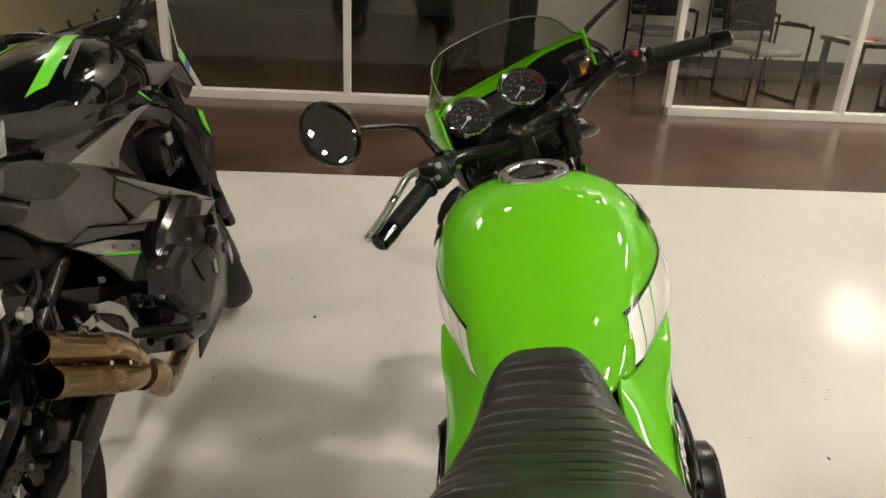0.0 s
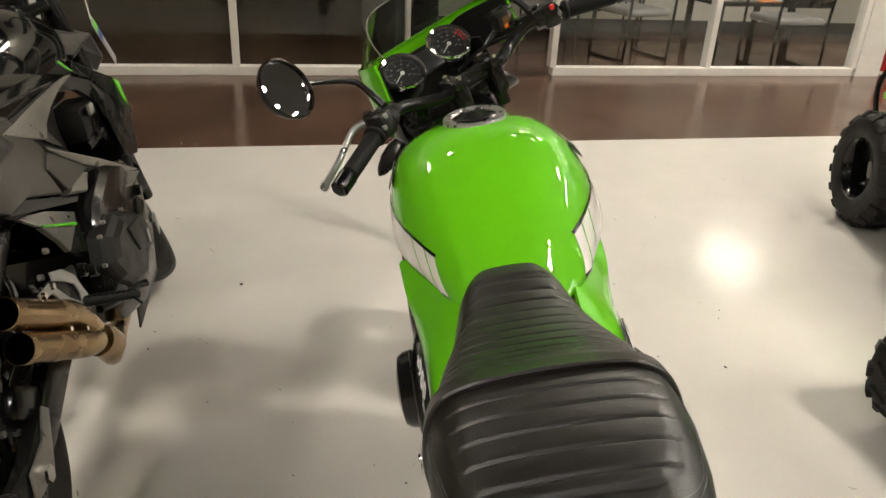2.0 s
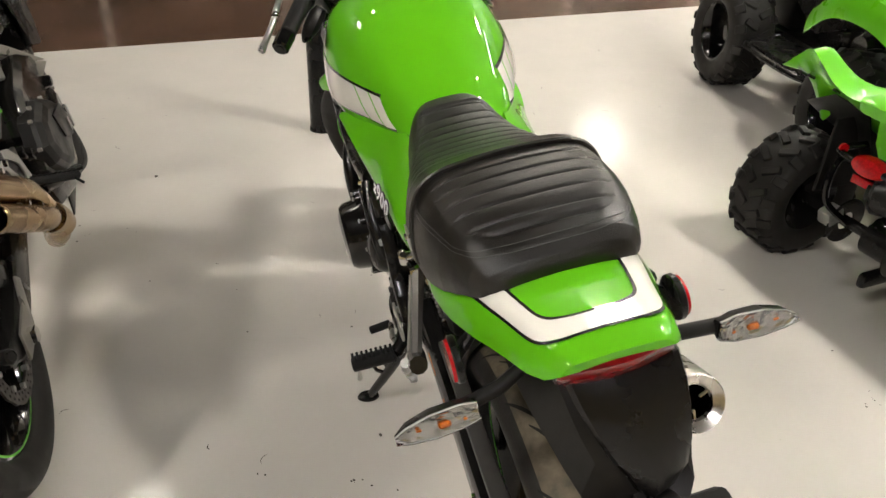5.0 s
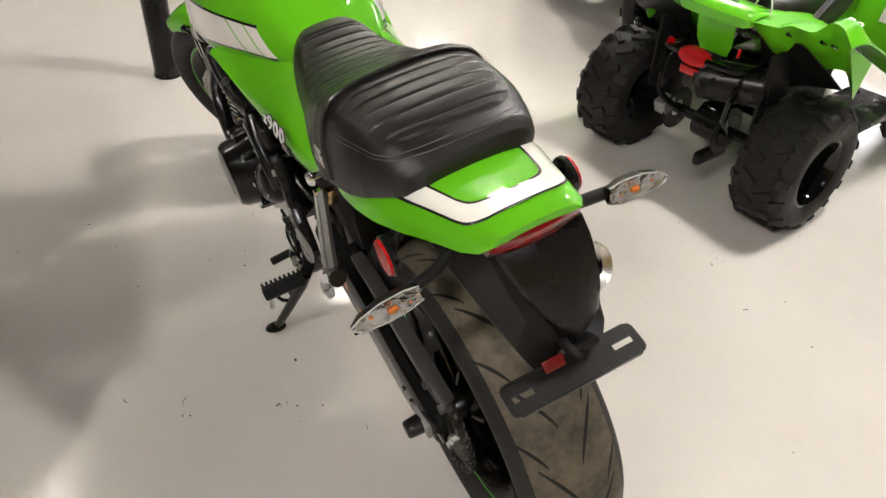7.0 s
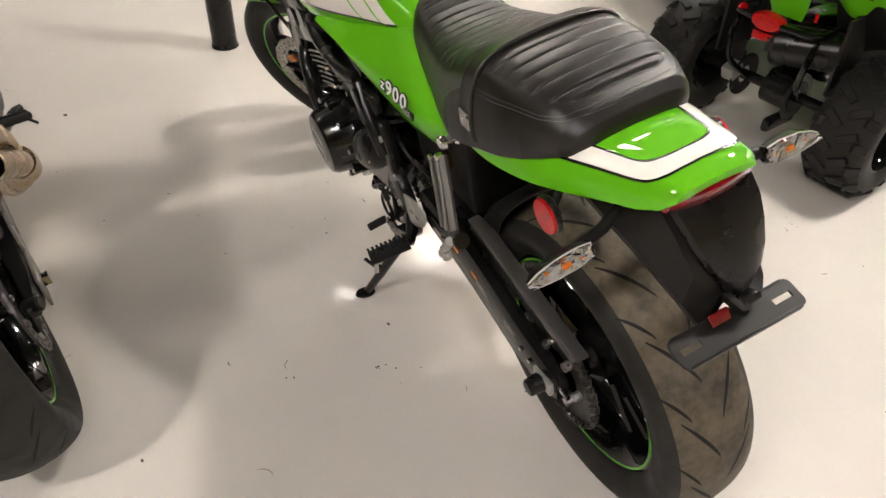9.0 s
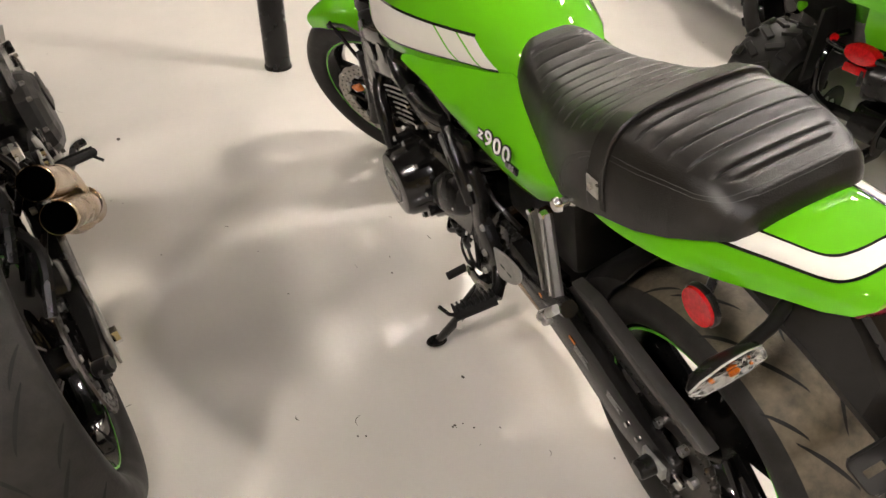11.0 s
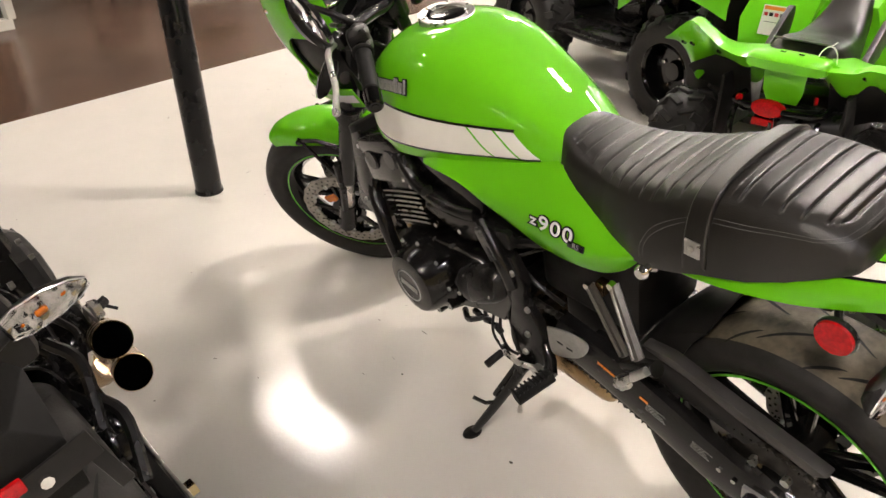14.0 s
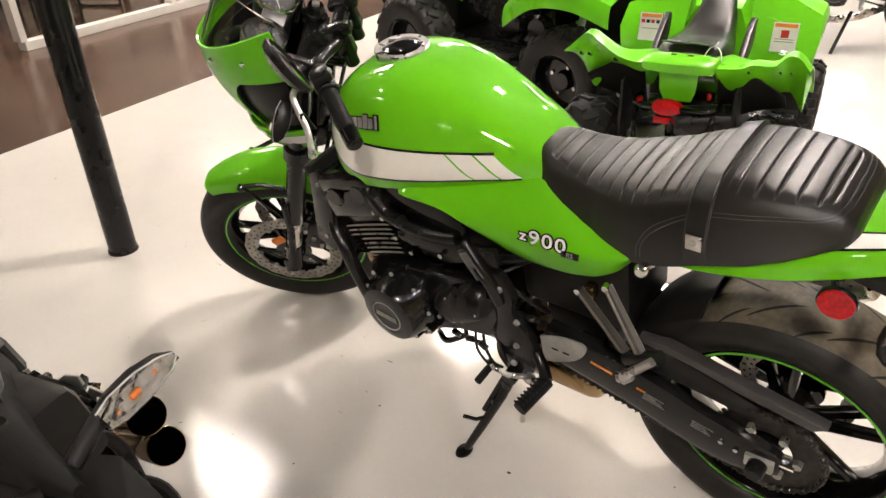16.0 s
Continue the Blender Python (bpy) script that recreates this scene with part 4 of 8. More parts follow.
for k in range(5):
    for x0, y0, z0, lw in ((-0.1378, 0.238, 0.382, 0.045), (-0.1360, 0.135, 0.358, 0.040)):
        lm = at(x0, y0, z0) @ Matrix.Rotation(radians(12), 4, "X")
        words, run = [], 0.0
        while run < lw * (1 - 0.12 * ((k * 3) % 4)):
            w = 0.003 + 0.0022 * ((k * 5 + int(run * 900)) % 3)
            words.append(box(0.0008, w, 0.0016, lm @ at(0, -run - w / 2, -0.0046 * k)))
            run += w + 0.0016
        part("print_line", joined(*words), PRINTG, bike)
# final drive
spr = lathe([(0.050, -0.098), (0.104, -0.098), (0.104, -0.092), (0.050, -0.092)], 60)
sprocket = part("sprocket", moved(spr, at(0, 0, 0.315)), CHAIN, bike, "steel rear sprocket")
teeth = [box(0.006, 0.008, 0.010, at(-0.095, 0.107 * math.cos(a), 0.315 + 0.107 * math.sin(a)) @ Matrix.Rotation(a - math.pi / 2, 4, "X"), 0.002) for a in (2 * math.pi * k / 42 for k in range(42))]
part("teeth", joined(*teeth), CHAIN, sprocket)
for k in range(6):
    a = 2 * math.pi * k / 6
    part("sprocket_nut", cyl((-0.098, 0.062 * math.cos(a), 0.315 + 0.062 * math.sin(a)), (-0.112, 0.062 * math.cos(a), 0.315 + 0.062 * math.sin(a)), 0.009, n=6), ALU, sprocket)
loop = []
for i in range(13):
    a = radians(100 + 165 * i / 12)
    loop.append((-0.100, 0.110 * math.cos(a), 0.315 + 0.110 * math.sin(a)))
for i in range(9):
    a = radians(-95 + 170 * i / 8)
    loop.append((-0.100, 0.575 + 0.045 * math.cos(a), 0.378 + 0.045 * math.sin(a)))
P = [Vector(p) for p in loop] + [Vector(loop[0])]
links, pins, acc = [], [], 0.0
for a, b in zip(P, P[1:]):
    d = b - a
    while acc < d.length:
        c = a + d.normalized() * acc
        ang = math.atan2(d.z, d.y)
        wide = len(links) % 2
        links.append(box(0.0165 if wide else 0.0125, 0.0185, 0.0125 if wide else 0.0115, at(*c) @ Matrix.Rotation(ang, 4, "X"), 0.004, 1))
        pins.append(cyl(c - Vector((0.0105, 0, 0)), c + Vector((0.0105, 0, 0)), 0.0019, n=6))
        acc += 0.0159
    acc -= d.length
chain = part("chain", joined(*links), CHAIN, bike, "oily drive chain")
tagged(part("chain_pin", joined(*pins), CHAIN, chain, "dull pin heads of the chain"), kind="stuff")
guard = [(-0.100, 0.470), (-0.076, 0.452), (0.05, 0.474), (0.16, 0.503), (0.25, 0.514), (0.26, 0.522), (0.20, 0.530), (0.065, 0.503), (-0.037, 0.483)]
part("chain_guard", plate(guard, 0.026, at(-0.126, 0, 0), 0.003), GUARD, bike, "charcoal plastic chain guard")
part("guard_skirt", plate([(0.26, 0.51), (0.10, 0.462), (0.02, 0.436), (0.05, 0.40), (0.20, 0.42), (0.30, 0.46)], 0.004, at(-0.108, 0, 0), 0.001), MATTE, bike)
hug = []
for i in range(14):
    a = radians(64 - 52 * i / 13)
    k = i / 13
    hug.append([(x, (0.332 + dz) * math.cos(a - sh * (1 - k)), 0.315 + (0.332 + dz) * math.sin(a - sh * (1 - k))) for x, dz, sh in ((-0.098, -0.060 - 0.02 * k, 0.36), (-0.099, -0.030, 0.16), (-0.094, -0.010, 0.03), (-0.070, 0.004, 0), (0, 0.010, 0), (0.070, 0.004, 0), (0.094, -0.010, 0.03), (0.099, -0.030, 0.16), (0.098, -0.060 - 0.02 * k, 0.36))])
part("hugger", thick(loft(hug, closed=False, caps=False), 0.004), MATTE, bike, "matte black tyre hugger")

# muffler on the right side
mf = Vector((0.178, -0.070, 0.575))
md = Vector((-0.03, 1.0, -0.52)).normalized()
turn = Matrix.Translation(mf) @ Vector((1, 0, 0)).rotation_difference(md).to_matrix().to_4x4()
muf = part("muffler", moved(lathe([(0.0435, 0.0), (0.0445, 0.004), (0.047, 0.03), (0.054, 0.10), (0.056, 0.20), (0.054, 0.29), (0.042, 0.35), (0.026, 0.385), (0.026, 0.45)], 36), turn), STEEL, bike, "brushed steel megaphone muffler")
part("muffler_end", moved(lathe([(0.0435, 0.0), (0.041, -0.003), (0.027, 0.004), (0.025, 0.010)], 36), turn), STEEL, muf, "polished steel end cap")
part("muffler_bore", moved(lathe([(0.0252, 0.009), (0.024, 0.05), (0.0, 0.052)], 28), turn), VOID, muf, "outlet bore, its inner shade coloured black")
for a in (0.7, 2.8, 4.9):
    part("bore_rib", moved(box(0.004, 0.003, 0.016, Matrix.Rotation(a, 4, "X") @ at(0.010, 0, 0.020)), turn), STEEL, muf)
for k in range(4):
    x = (-0.105, -0.035, 0.035, 0.105)[k]
    part("header_pipe", tube([(x, 0.935, 0.560), (x, 1.005, 0.530), (x * 0.95, 1.02, 0.42), (x * 0.8, 0.97, 0.29), (x * 0.5 + 0.02, 0.85, 0.215), (0.05 + x * 0.2, 0.70, 0.205), (0.08 + x * 0.1, 0.55, 0.215)], 0.019, 12, 34), TITAN, bike, "bronzed exhaust header pipe")
part("collector", box(0.22, 0.26, 0.085, at(0.02, 0.50, 0.235), 0.035, 3), TITAN, bike, "bronzed exhaust collector box")
part("link_pipe", tube([(0.06, 0.46, 0.24), (0.13, 0.41, 0.29), (0.163, 0.345, 0.36)], 0.026, 14, 14), STEEL, bike)

# engine
case = []
for x in (-0.165, -0.150, 0.180, 0.195):
    k = 0.93 if x in (-0.165, 0.195) else 1.0
    case.append([(x, 0.77 + (y - 0.77) * k, 0.40 + (z - 0.40) * k) for y, z in ((0.97, 0.36), (0.98, 0.46), (0.93, 0.50), (0.80, 0.52), (0.66, 0.54), (0.58, 0.52), (0.565, 0.46), (0.60, 0.385), (0.69, 0.365), (0.76, 0.335), (0.83, 0.275), (0.92, 0.28))])
engine = part("engine", loft(case), ENGINE, bike, "black inline four-cylinder engine")
part("oil_pan", box(0.17, 0.26, 0.14, at(0.01, 0.74, 0.31), 0.03, 3), ENGINE, engine, "finned black oil pan")
TILT_C = at(0, 0.900, 0.530) @ Matrix.Rotation(radians(-20), 4, "X")
part("cylinder_block", box(0.32, 0.16, 0.14, TILT_C @ at(0, 0, 0.05), 0.012), ENGINE, engine)
for k in range(7):
    h = 0.004 + 0.0130 * k
    part("fin", box(0.340, 0.180, 0.0055, TILT_C @ at(0, 0, h), 0.002), ENGINE, engine)
    for sg in (-1, 1):
        a, b = (-0.080, 0.050) if k < 4 else (-0.080, 0.085)
        part("fin_edge", tube([tuple(TILT_C @ Vector((sg * (0.171 - 0.010 * (q - 0.5) ** 2), a + (b - a) * q, h + 0.003 * math.sin(math.pi * q)))) for q in (0, 0.25, 0.5, 0.75, 1)], 0.0021, 6), ALU, engine, "bright machined fin edge")
part("cylinder_head", box(0.36, 0.20, 0.075, TILT_C @ at(0, 0, 0.145), 0.014), ENGINE, engine)
part("head_cover", box(0.37, 0.19, 0.055, TILT_C @ at(0, 0, 0.205), 0.022, 3), ENGINE, engine)
for sg in (-1, 1):
    for yy in (-0.045, 0.045):
        part("cam_end", moved(cyl((sg * 0.175, 0, 0), (sg * 0.186, 0, 0), 0.026, n=24, bevel=0.004), TILT_C @ at(0, yy, 0.172)), ENGINE, engine)
# left: generator cover, sprocket cover
gm = at(0, 0.858, 0.404)
gen = part("generator_cover", moved(lathe([(0.098, -0.160), (0.096, -0.185), (0.088, -0.200), (0.084, -0.228), (0.076, -0.240), (0.052, -0.246), (0.050, -0.2455), (0.0, -0.2455)], 48), gm), ENGINE, bike, "round black generator cover")
part("cover_ring", moved(lathe([(0.044, -0.2455), (0.044, -0.2475), (0.041, -0.2475), (0.041, -0.2455)], 40), gm), ALUD, gen)
part("cover_plate", moved(box(0.002, 0.062, 0.014, at(-0.2470, 0, 0.0) @ Matrix.Rotation(radians(6), 4, "X"), 0.0006), gm), ALUD, gen, "small plate with unreadable print")
for k in range(9):
    a = 2 * math.pi * k / 9 + 0.2
    part("cover_boss", moved(cyl((-0.165, 0.101 * math.cos(a), 0.101 * math.sin(a)), (-0.198, 0.101 * math.cos(a), 0.101 * math.sin(a)), 0.010, 0.0085, n=12), gm), ENGINE, gen)
    bolt(gen, (-0.198, 0.858 + 0.101 * math.cos(a), 0.404 + 0.101 * math.sin(a)), (-1, 0, 0), 0.0055, 0.004, ALUD)
scv = spline([(0.745, 0.470), (0.690, 0.516), (0.635, 0.533), (0.592, 0.510), (0.592, 0.465), (0.630, 0.428), (0.700, 0.392), (0.750, 0.395), (0.765, 0.430), (0.745, 0.470)], 44)[:-1]
rings = []
for x, k in ((-0.10, 1.03), (-0.150, 1.0), (-0.172, 0.94), (-0.186, 0.80), (-0.194, 0.58), (-0.197, 0.30)):
    rings.append([(x, 0.678 + (p[0] - 0.678) * k, 0.462 + (p[1] - 0.462) * k) for p in scv])
spc = part("sprocket_cover", loft(rings), BLACKP, bike, "smooth domed black front sprocket cover")
for y, z in ((0.700, 0.485), (0.622, 0.470), (0.735, 0.412)):
    bolt(spc, (-0.186, y, z), (-1, 0, 0), 0.0055, 0.006, ALUD)
# right: clutch cover
cm = at(0, 0.735, 0.388)
clu = part("clutch_cover", moved(lathe([(0.106, 0.155), (0.104, 0.222), (0.098, 0.232), (0.096, 0.262), (0.088, 0.270), (0.0, 0.272)], 44), cm), BLACKP, bike, "round black clutch cover")
for k in range(10):
    a = 2 * math.pi * k / 10
    bolt(clu, (0.222, 0.735 + 0.101 * math.cos(a), 0.388 + 0.101 * math.sin(a)), (1, 0, 0), 0.005, 0.005, SATIN)
part("pickup_cover", moved(lathe([(0.066, 0.160), (0.064, 0.225), (0.050, 0.238), (0, 0.238)], 32), at(0, 0.90, 0.375)), ENGINE, bike)
for k, (y, z) in enumerate(((0.63, 0.50), (0.66, 0.53), (0.70, 0.545), (0.60, 0.47))):
    part("case_lug", cyl((0.175, y, z), (0.225 - 0.006 * k, y, z), 0.014, 0.012, n=12, bevel=0.003), ENGINE, bike)
part("pedal_rod", tube([(0.200, 0.78, 0.60), (0.222, 0.70, 0.53), (0.228, 0.62, 0.44)], 0.007, 8, 12), SATIN, bike)
# throttle bodies, air box, side panels, battery zone
part("air_box", box(0.24, 0.20, 0.14, at(0, 0.66, 0.665), 0.03), MATTE, bike)
for k in range(4):
    part("throttle_body", cyl(((-0.105, -0.035, 0.035, 0.105)[k], 0.80, 0.60), ((-0.105, -0.035, 0.035, 0.105)[k], 0.70, 0.64), 0.026, n=14), BLACKP, bike)
infill = [tuple(p) for p in spline([(0.895, 0.722), (0.84, 0.745), (0.76, 0.752), (0.70, 0.748), (0.665, 0.736), (0.640, 0.705), (0.635, 0.670), (0.655, 0.654), (0.70, 0.652), (0.76, 0.656), (0.84, 0.672), (0.88, 0.698), (0.895, 0.722)], 40)[:-1]]
pm("frame_cover", plate(infill, 0.016, at(-0.156, 0, 0), 0.006), GLOSSB, None, "smooth black cover under the tank")
pm("frame_rail", tube([(-0.05, 1.02, 0.80), (-0.118, 0.958, 0.770), (-0.156, 0.915, 0.738), (-0.168, 0.880, 0.702), (-0.170, 0.842, 0.668), (-0.167, 0.763, 0.648), (-0.162, 0.700, 0.648), (-0.156, 0.660, 0.655)], 0.0165, 14, 44), SATIN, None, "satin black frame tube")
pm("frame_strut", tube([(-0.162, 0.640, 0.655), (-0.172, 0.600, 0.610), (-0.172, 0.572, 0.565), (-0.168, 0.560, 0.52)], 0.015, 12, 20), SATIN)
pm("seat_rail", tube([(-0.135, 0.60, 0.600), (-0.110, 0.45, 0.655), (-0.104, 0.35, 0.715), (-0.100, 0.10, 0.765), (-0.095, -0.05, 0.800)], 0.014, 10, 24), SATIN)
pm("frame_downtube", tube([(-0.095, 1.03, 0.72), (-0.135, 1.060, 0.62), (-0.166, 1.060, 0.556), (-0.184, 1.018, 0.506), (-0.187, 0.998, 0.438), (-0.180, 0.985, 0.362)], 0.0185, 12, 26), SATIN)
pivot = spline([(0.555, 0.600), (0.598, 0.590), (0.584, 0.538), (0.574, 0.473), (0.588, 0.400), (0.592, 0.335), (0.560, 0.292), (0.505, 0.305), (0.482, 0.380), (0.499, 0.440), (0.533, 0.490), (0.527, 0.540), (0.555, 0.600)], 44)[:-1]
pm("pivot_plate", plate([tuple(p) for p in pivot], 0.026, at(-0.168, 0, 0), 0.004), SATIN, None, "black swingarm pivot plate")
for y, z in ((0.520, 0.478), (0.530, 0.400), (0.545, 0.335), (0.555, 0.560)):
    for sg in (-1, 1):
        bolt(bike, (sg * 0.168, y, z), (sg, 0, 0), 0.008, 0.006, ALUD)
brace = plate([(0.84, 0.60), (0.83, 0.625), (0.66, 0.645), (0.56, 0.66), (0.55, 0.62), (0.64, 0.60), (0.70, 0.575)], 0.02, at(-0.168, 0, 0), 0.004)
pm("engine_hanger", brace, SATIN)
lp = Matrix.Translation((-0.1835, 0.608, 0.620)) @ Matrix.Rotation(radians(58), 4, "X")
plate_l = part("label_plate", box(0.004, 0.080, 0.030, lp, 0.0015), BLACKP, bike, "black plate with small white print, unreadable")
for j in range(4):
    x = -0.036
    for k in range(9):
        w = 0.004 + 0.0035 * ((k * 7 + j * 3) % 3)
        part("print_line", box(0.0006, w, 0.0030, lp @ at(-0.0022, x + w / 2, 0.0100 - 0.0066 * j)), PRINTG, plate_l)
        x += w + 0.0018
        if x > 0.032:
            break
for sg in (-1, 1):
    for y, z in ((0.83, 0.61), (0.70, 0.605), (0.885, 0.665), (0.86, 0.655), (0.79, 0.58)):
        bolt(bike, (sg * 0.172, y, z), (sg, 0, 0), 0.007, 0.008, CHROME)
# clutter of hoses and wires round the engine
rnd = random.Random(5)
for k in range(9):
    y0, z0 = rnd.uniform(0.56, 0.90), rnd.uniform(0.52, 0.64)
    sg = -1 if k % 3 else 1
    pts = [(sg * rnd.uniform(0.10, 0.15), y0, z0), (sg * rnd.uniform(0.13, 0.16), y0 - 0.05, z0 - rnd.uniform(0.0, 0.05)), (sg * rnd.uniform(0.08, 0.15), y0 - rnd.uniform(0.08, 0.16), z0 - rnd.uniform(0.02, 0.10))]
    part("hose", tube(pts, rnd.uniform(0.0035, 0.008), 7, 10), BLACKP, bike)
# wires and switches that hang below the left crankcase
for pts, r in (([(-0.150, 0.640, 0.385), (-0.172, 0.622, 0.350), (-0.168, 0.610, 0.300), (-0.150, 0.600, 0.270)], 0.004), ([(-0.155, 0.660, 0.375), (-0.180, 0.640, 0.335), (-0.176, 0.600, 0.285), (-0.160, 0.570, 0.265)], 0.0035), ([(-0.150, 0.70, 0.370), (-0.165, 0.675, 0.345), (-0.150, 0.650, 0.33)], 0.005), ([(-0.14, 0.80, 0.285), (-0.16, 0.76, 0.290), (-0.15, 0.70, 0.330)], 0.008)):
    part("wire", tube(pts, r, 8, 16), BLACKP, bike)
for p, a in (((-0.172, 0.628, 0.352), 30), ((-0.176, 0.612, 0.300), 70), ((-0.168, 0.672, 0.350), -20), ((-0.160, 0.720, 0.338), 10)):
    part("wire_connector", box(0.014, 0.026, 0.014, at(*p) @ Matrix.Rotation(radians(a), 4, "X"), 0.004), BLACKP, bike)
# shock and inner rear section
part("shock_spring", tube([(0.0 + 0.03 * math.cos(a), 0.44 + 0.02 * a / 14 + 0.03 * math.sin(a), 0.42 + 0.0115 * a) for a in np.linspace(0, 17, 90)], 0.0055, 6), SATIN, bike)
part("under_tray", box(0.17, 0.34, 0.05, at(0, 0.13, 0.775), 0.015), MATTE, bike)
part("battery_box", box(0.19, 0.26, 0.24, at(0, 0.42, 0.60), 0.02), MATTE, bike)
part("shock_cover", box(0.15, 0.16, 0.20, at(0, 0.43, 0.40), 0.02), MATTE, bike)
part("reservoir", box(0.030, 0.022, 0.034, at(-0.100, 0.37, 0.585), 0.006), TITAN, bike, "pale translucent reservoir")
# passenger peg brackets
for sg in (-1, 1):
    a1, a2, lo = (sg * 0.118, 0.388, 0.592), (sg * 0.130, 0.318, 0.640), (sg * 0.168, 0.243, 0.500)
    ax = part("passenger_bracket", joined(tube([a1, (sg * 0.165, 0.262, 0.518)], 0.0095, 6), tube([a2, (sg * 0.168, 0.230, 0.536)], 0.0105, 6)), GREYP, bike, "charcoal passenger peg bracket")
    part("strut_rib", joined(tube([(sg * 0.130, 0.384, 0.590), (sg * 0.175, 0.268, 0.524)], 0.003, 6), tube([(sg * 0.142, 0.315, 0.636), (sg * 0.179, 0.236, 0.540)], 0.003, 6)), SATGREY, ax)
    part("bracket_foot", tube([(sg * 0.167, 0.262, 0.505), (sg * 0.171, 0.190, 0.545)], 0.016, 10), SATIN, ax)
    pg = part("passenger_peg", joined(tube([(sg * 0.184, 0.268, 0.458), (sg * 0.189, 0.235, 0.502), (sg * 0.191, 0.196, 0.552)], lambda q: 0.0105 - 0.002 * q, 10), box(0.016, 0.034, 0.030, at(sg * 0.182, 0.258, 0.466) @ Matrix.Rotation(radians(-50), 4, "X"), 0.006)), ALU, ax, "folded bright alloy passenger peg")
    for p in (a1, a2):
        bolt(ax, p, (sg, 0, 0), 0.009, 0.012)
    kn = part("bungee_knob", joined(cyl((sg * 0.105, 0.238, 0.728), (sg * 0.150, 0.238, 0.728), 0.008, n=12), cyl((sg * 0.148, 0.238, 0.728), (sg * 0.160, 0.238, 0.728), 0.014, 0.012, n=18, bevel=0.003), cyl((sg * 0.120, 0.238, 0.728), (sg * 0.132, 0.238, 0.728), 0.014, n=18, bevel=0.003)), CHROME, bike, "chrome bungee knob")
# rider pegs, heel plates, shifter
for sg in (-1, 1):
    hp = [tuple(p) for p in spline([(0.454, 0.482), (0.40, 0.502), (0.352, 0.506), (0.345, 0.486), (0.372, 0.446), (0.432, 0.412), (0.450, 0.424), (0.454, 0.482)], 24)[:-1]]
    heel = part("heel_plate", plate(hp, 0.005, at(sg * 0.176 - (0.005 if sg < 0 else 0), 0, 0), 0.002), ALUD, bike, "bare alloy heel plate")
    part("heel_slot", joined(*[box(0.0004, 0.016, 0.005, at(sg * (0.1818), y, 0.459)) for y in (0.392, 0.418)]), GROOVE, heel)
    hanger = part("peg_hanger", joined(tube([(sg * 0.165, 0.48, 0.40), (sg * 0.180, 0.455, 0.375), (sg * 0.200, 0.435, 0.366)], 0.014, 10)), SATIN, bike)
    peg = part("rider_peg", tube([(sg * 0.200, 0.434, 0.368), (sg * 0.288, 0.450, 0.356)], 0.0165, 14), GRIP, bike, "ribbed rubber rider peg")
    for k in range(9):
        q = k / 8
        part("peg_rib", tube([(sg * (0.206 + 0.080 * q), 0.4355 + 0.0145 * q + d, 0.367 - 0.010 * q + 0.017) for d in (-0.012, 0.012)], 0.0028, 6), GRIP, peg)
    part("peg_feeler", cyl((sg * 0.278, 0.449, 0.340), (sg * 0.284, 0.450, 0.312), 0.004, 0.006, n=8), ALU, peg)
sh = part("shift_lever", joined(tube([(-0.184, 0.490, 0.330), (-0.196, 0.545, 0.318), (-0.190, 0.600, 0.312)], 0.0065, 8), cyl((-0.180, 0.490, 0.330), (-0.197, 0.490, 0.330), 0.013, n=14)), ALU, bike, "bright alloy shift lever")
part("shift_rubber", cyl((-0.192, 0.602, 0.311), (-0.240, 0.606, 0.303), 0.0095, n=12, bevel=0.002), GRIP, sh)
part("shift_rod", tube([(-0.178, 0.560, 0.335), (-0.165, 0.585, 0.385), (-0.16, 0.60, 0.42)], 0.005, 8), SATIN, sh)
# side stand
stand = part("side_stand", tube([(-0.165, 0.555, 0.290), (-0.195, 0.578, 0.225), (-0.240, 0.612, 0.145), (-0.283, 0.645, 0.072)], lambda q: 0.015 - 0.005 * q, 10), SATIN, bike, "black side stand, folded out")
part("stand_foot", moved(lathe([(0.0, -0.005), (0.021, -0.005), (0.024, -0.002), (0.022, 0.003), (0.012, 0.006), (0.0, 0.007)], 20), at(-0.289, 0.651, 0.0645) @ Matrix.Rotation(radians(11.6), 4, "Y") @ Matrix.Rotation(radians(-90), 4, "Y") @ Matrix.Diagonal((1, 0.8, 1.15, 1))), SATIN, stand)
part("stand_tang", tube([(-0.225, 0.60, 0.165), (-0.25, 0.625, 0.163), (-0.262, 0.655, 0.170)], 0.005, 8), SATIN, stand)
part("stand_spring", tube([(-0.178, 0.575, 0.275), (-0.225, 0.615, 0.180)], 0.007, 8), SATIN, stand)
part("stand_pivot", cyl((-0.150, 0.553, 0.292), (-0.192, 0.553, 0.292), 0.019, n=16, bevel=0.003), SATIN, stand)

# ---- front end, turned to the left ----
rad = part("radiator", box(0.33, 0.03, 0.26, at(0, 1.072, 0.600) @ Matrix.Rotation(radians(-14), 4, "X"), 0.008), MATTE, bike, "black radiator")
for k in range(24):
    part("radiator_fin", box(0.30, 0.004, 0.004, at(0, 1.090 + 0.0, 0.600) @ Matrix.Rotation(radians(-14), 4, "X") @ at(0, 0.002, -0.115 + 0.01 * k)), ENGINE, rad)
for sg in (-1, 1):
    part("radiator_shroud", plate([(1.075, 0.475), (1.135, 0.50), (1.085, 0.715), (1.045, 0.735), (1.03, 0.66)], 0.008, at(sg * 0.172 - 0.004, 0, 0), 0.002), SATIN, rad)
    for y, z in ((1.06, 0.69), (1.095, 0.52)):
        bolt(rad, (sg * 0.176, y, z), (sg, 0, 0), 0.006, 0.004, ALUD)
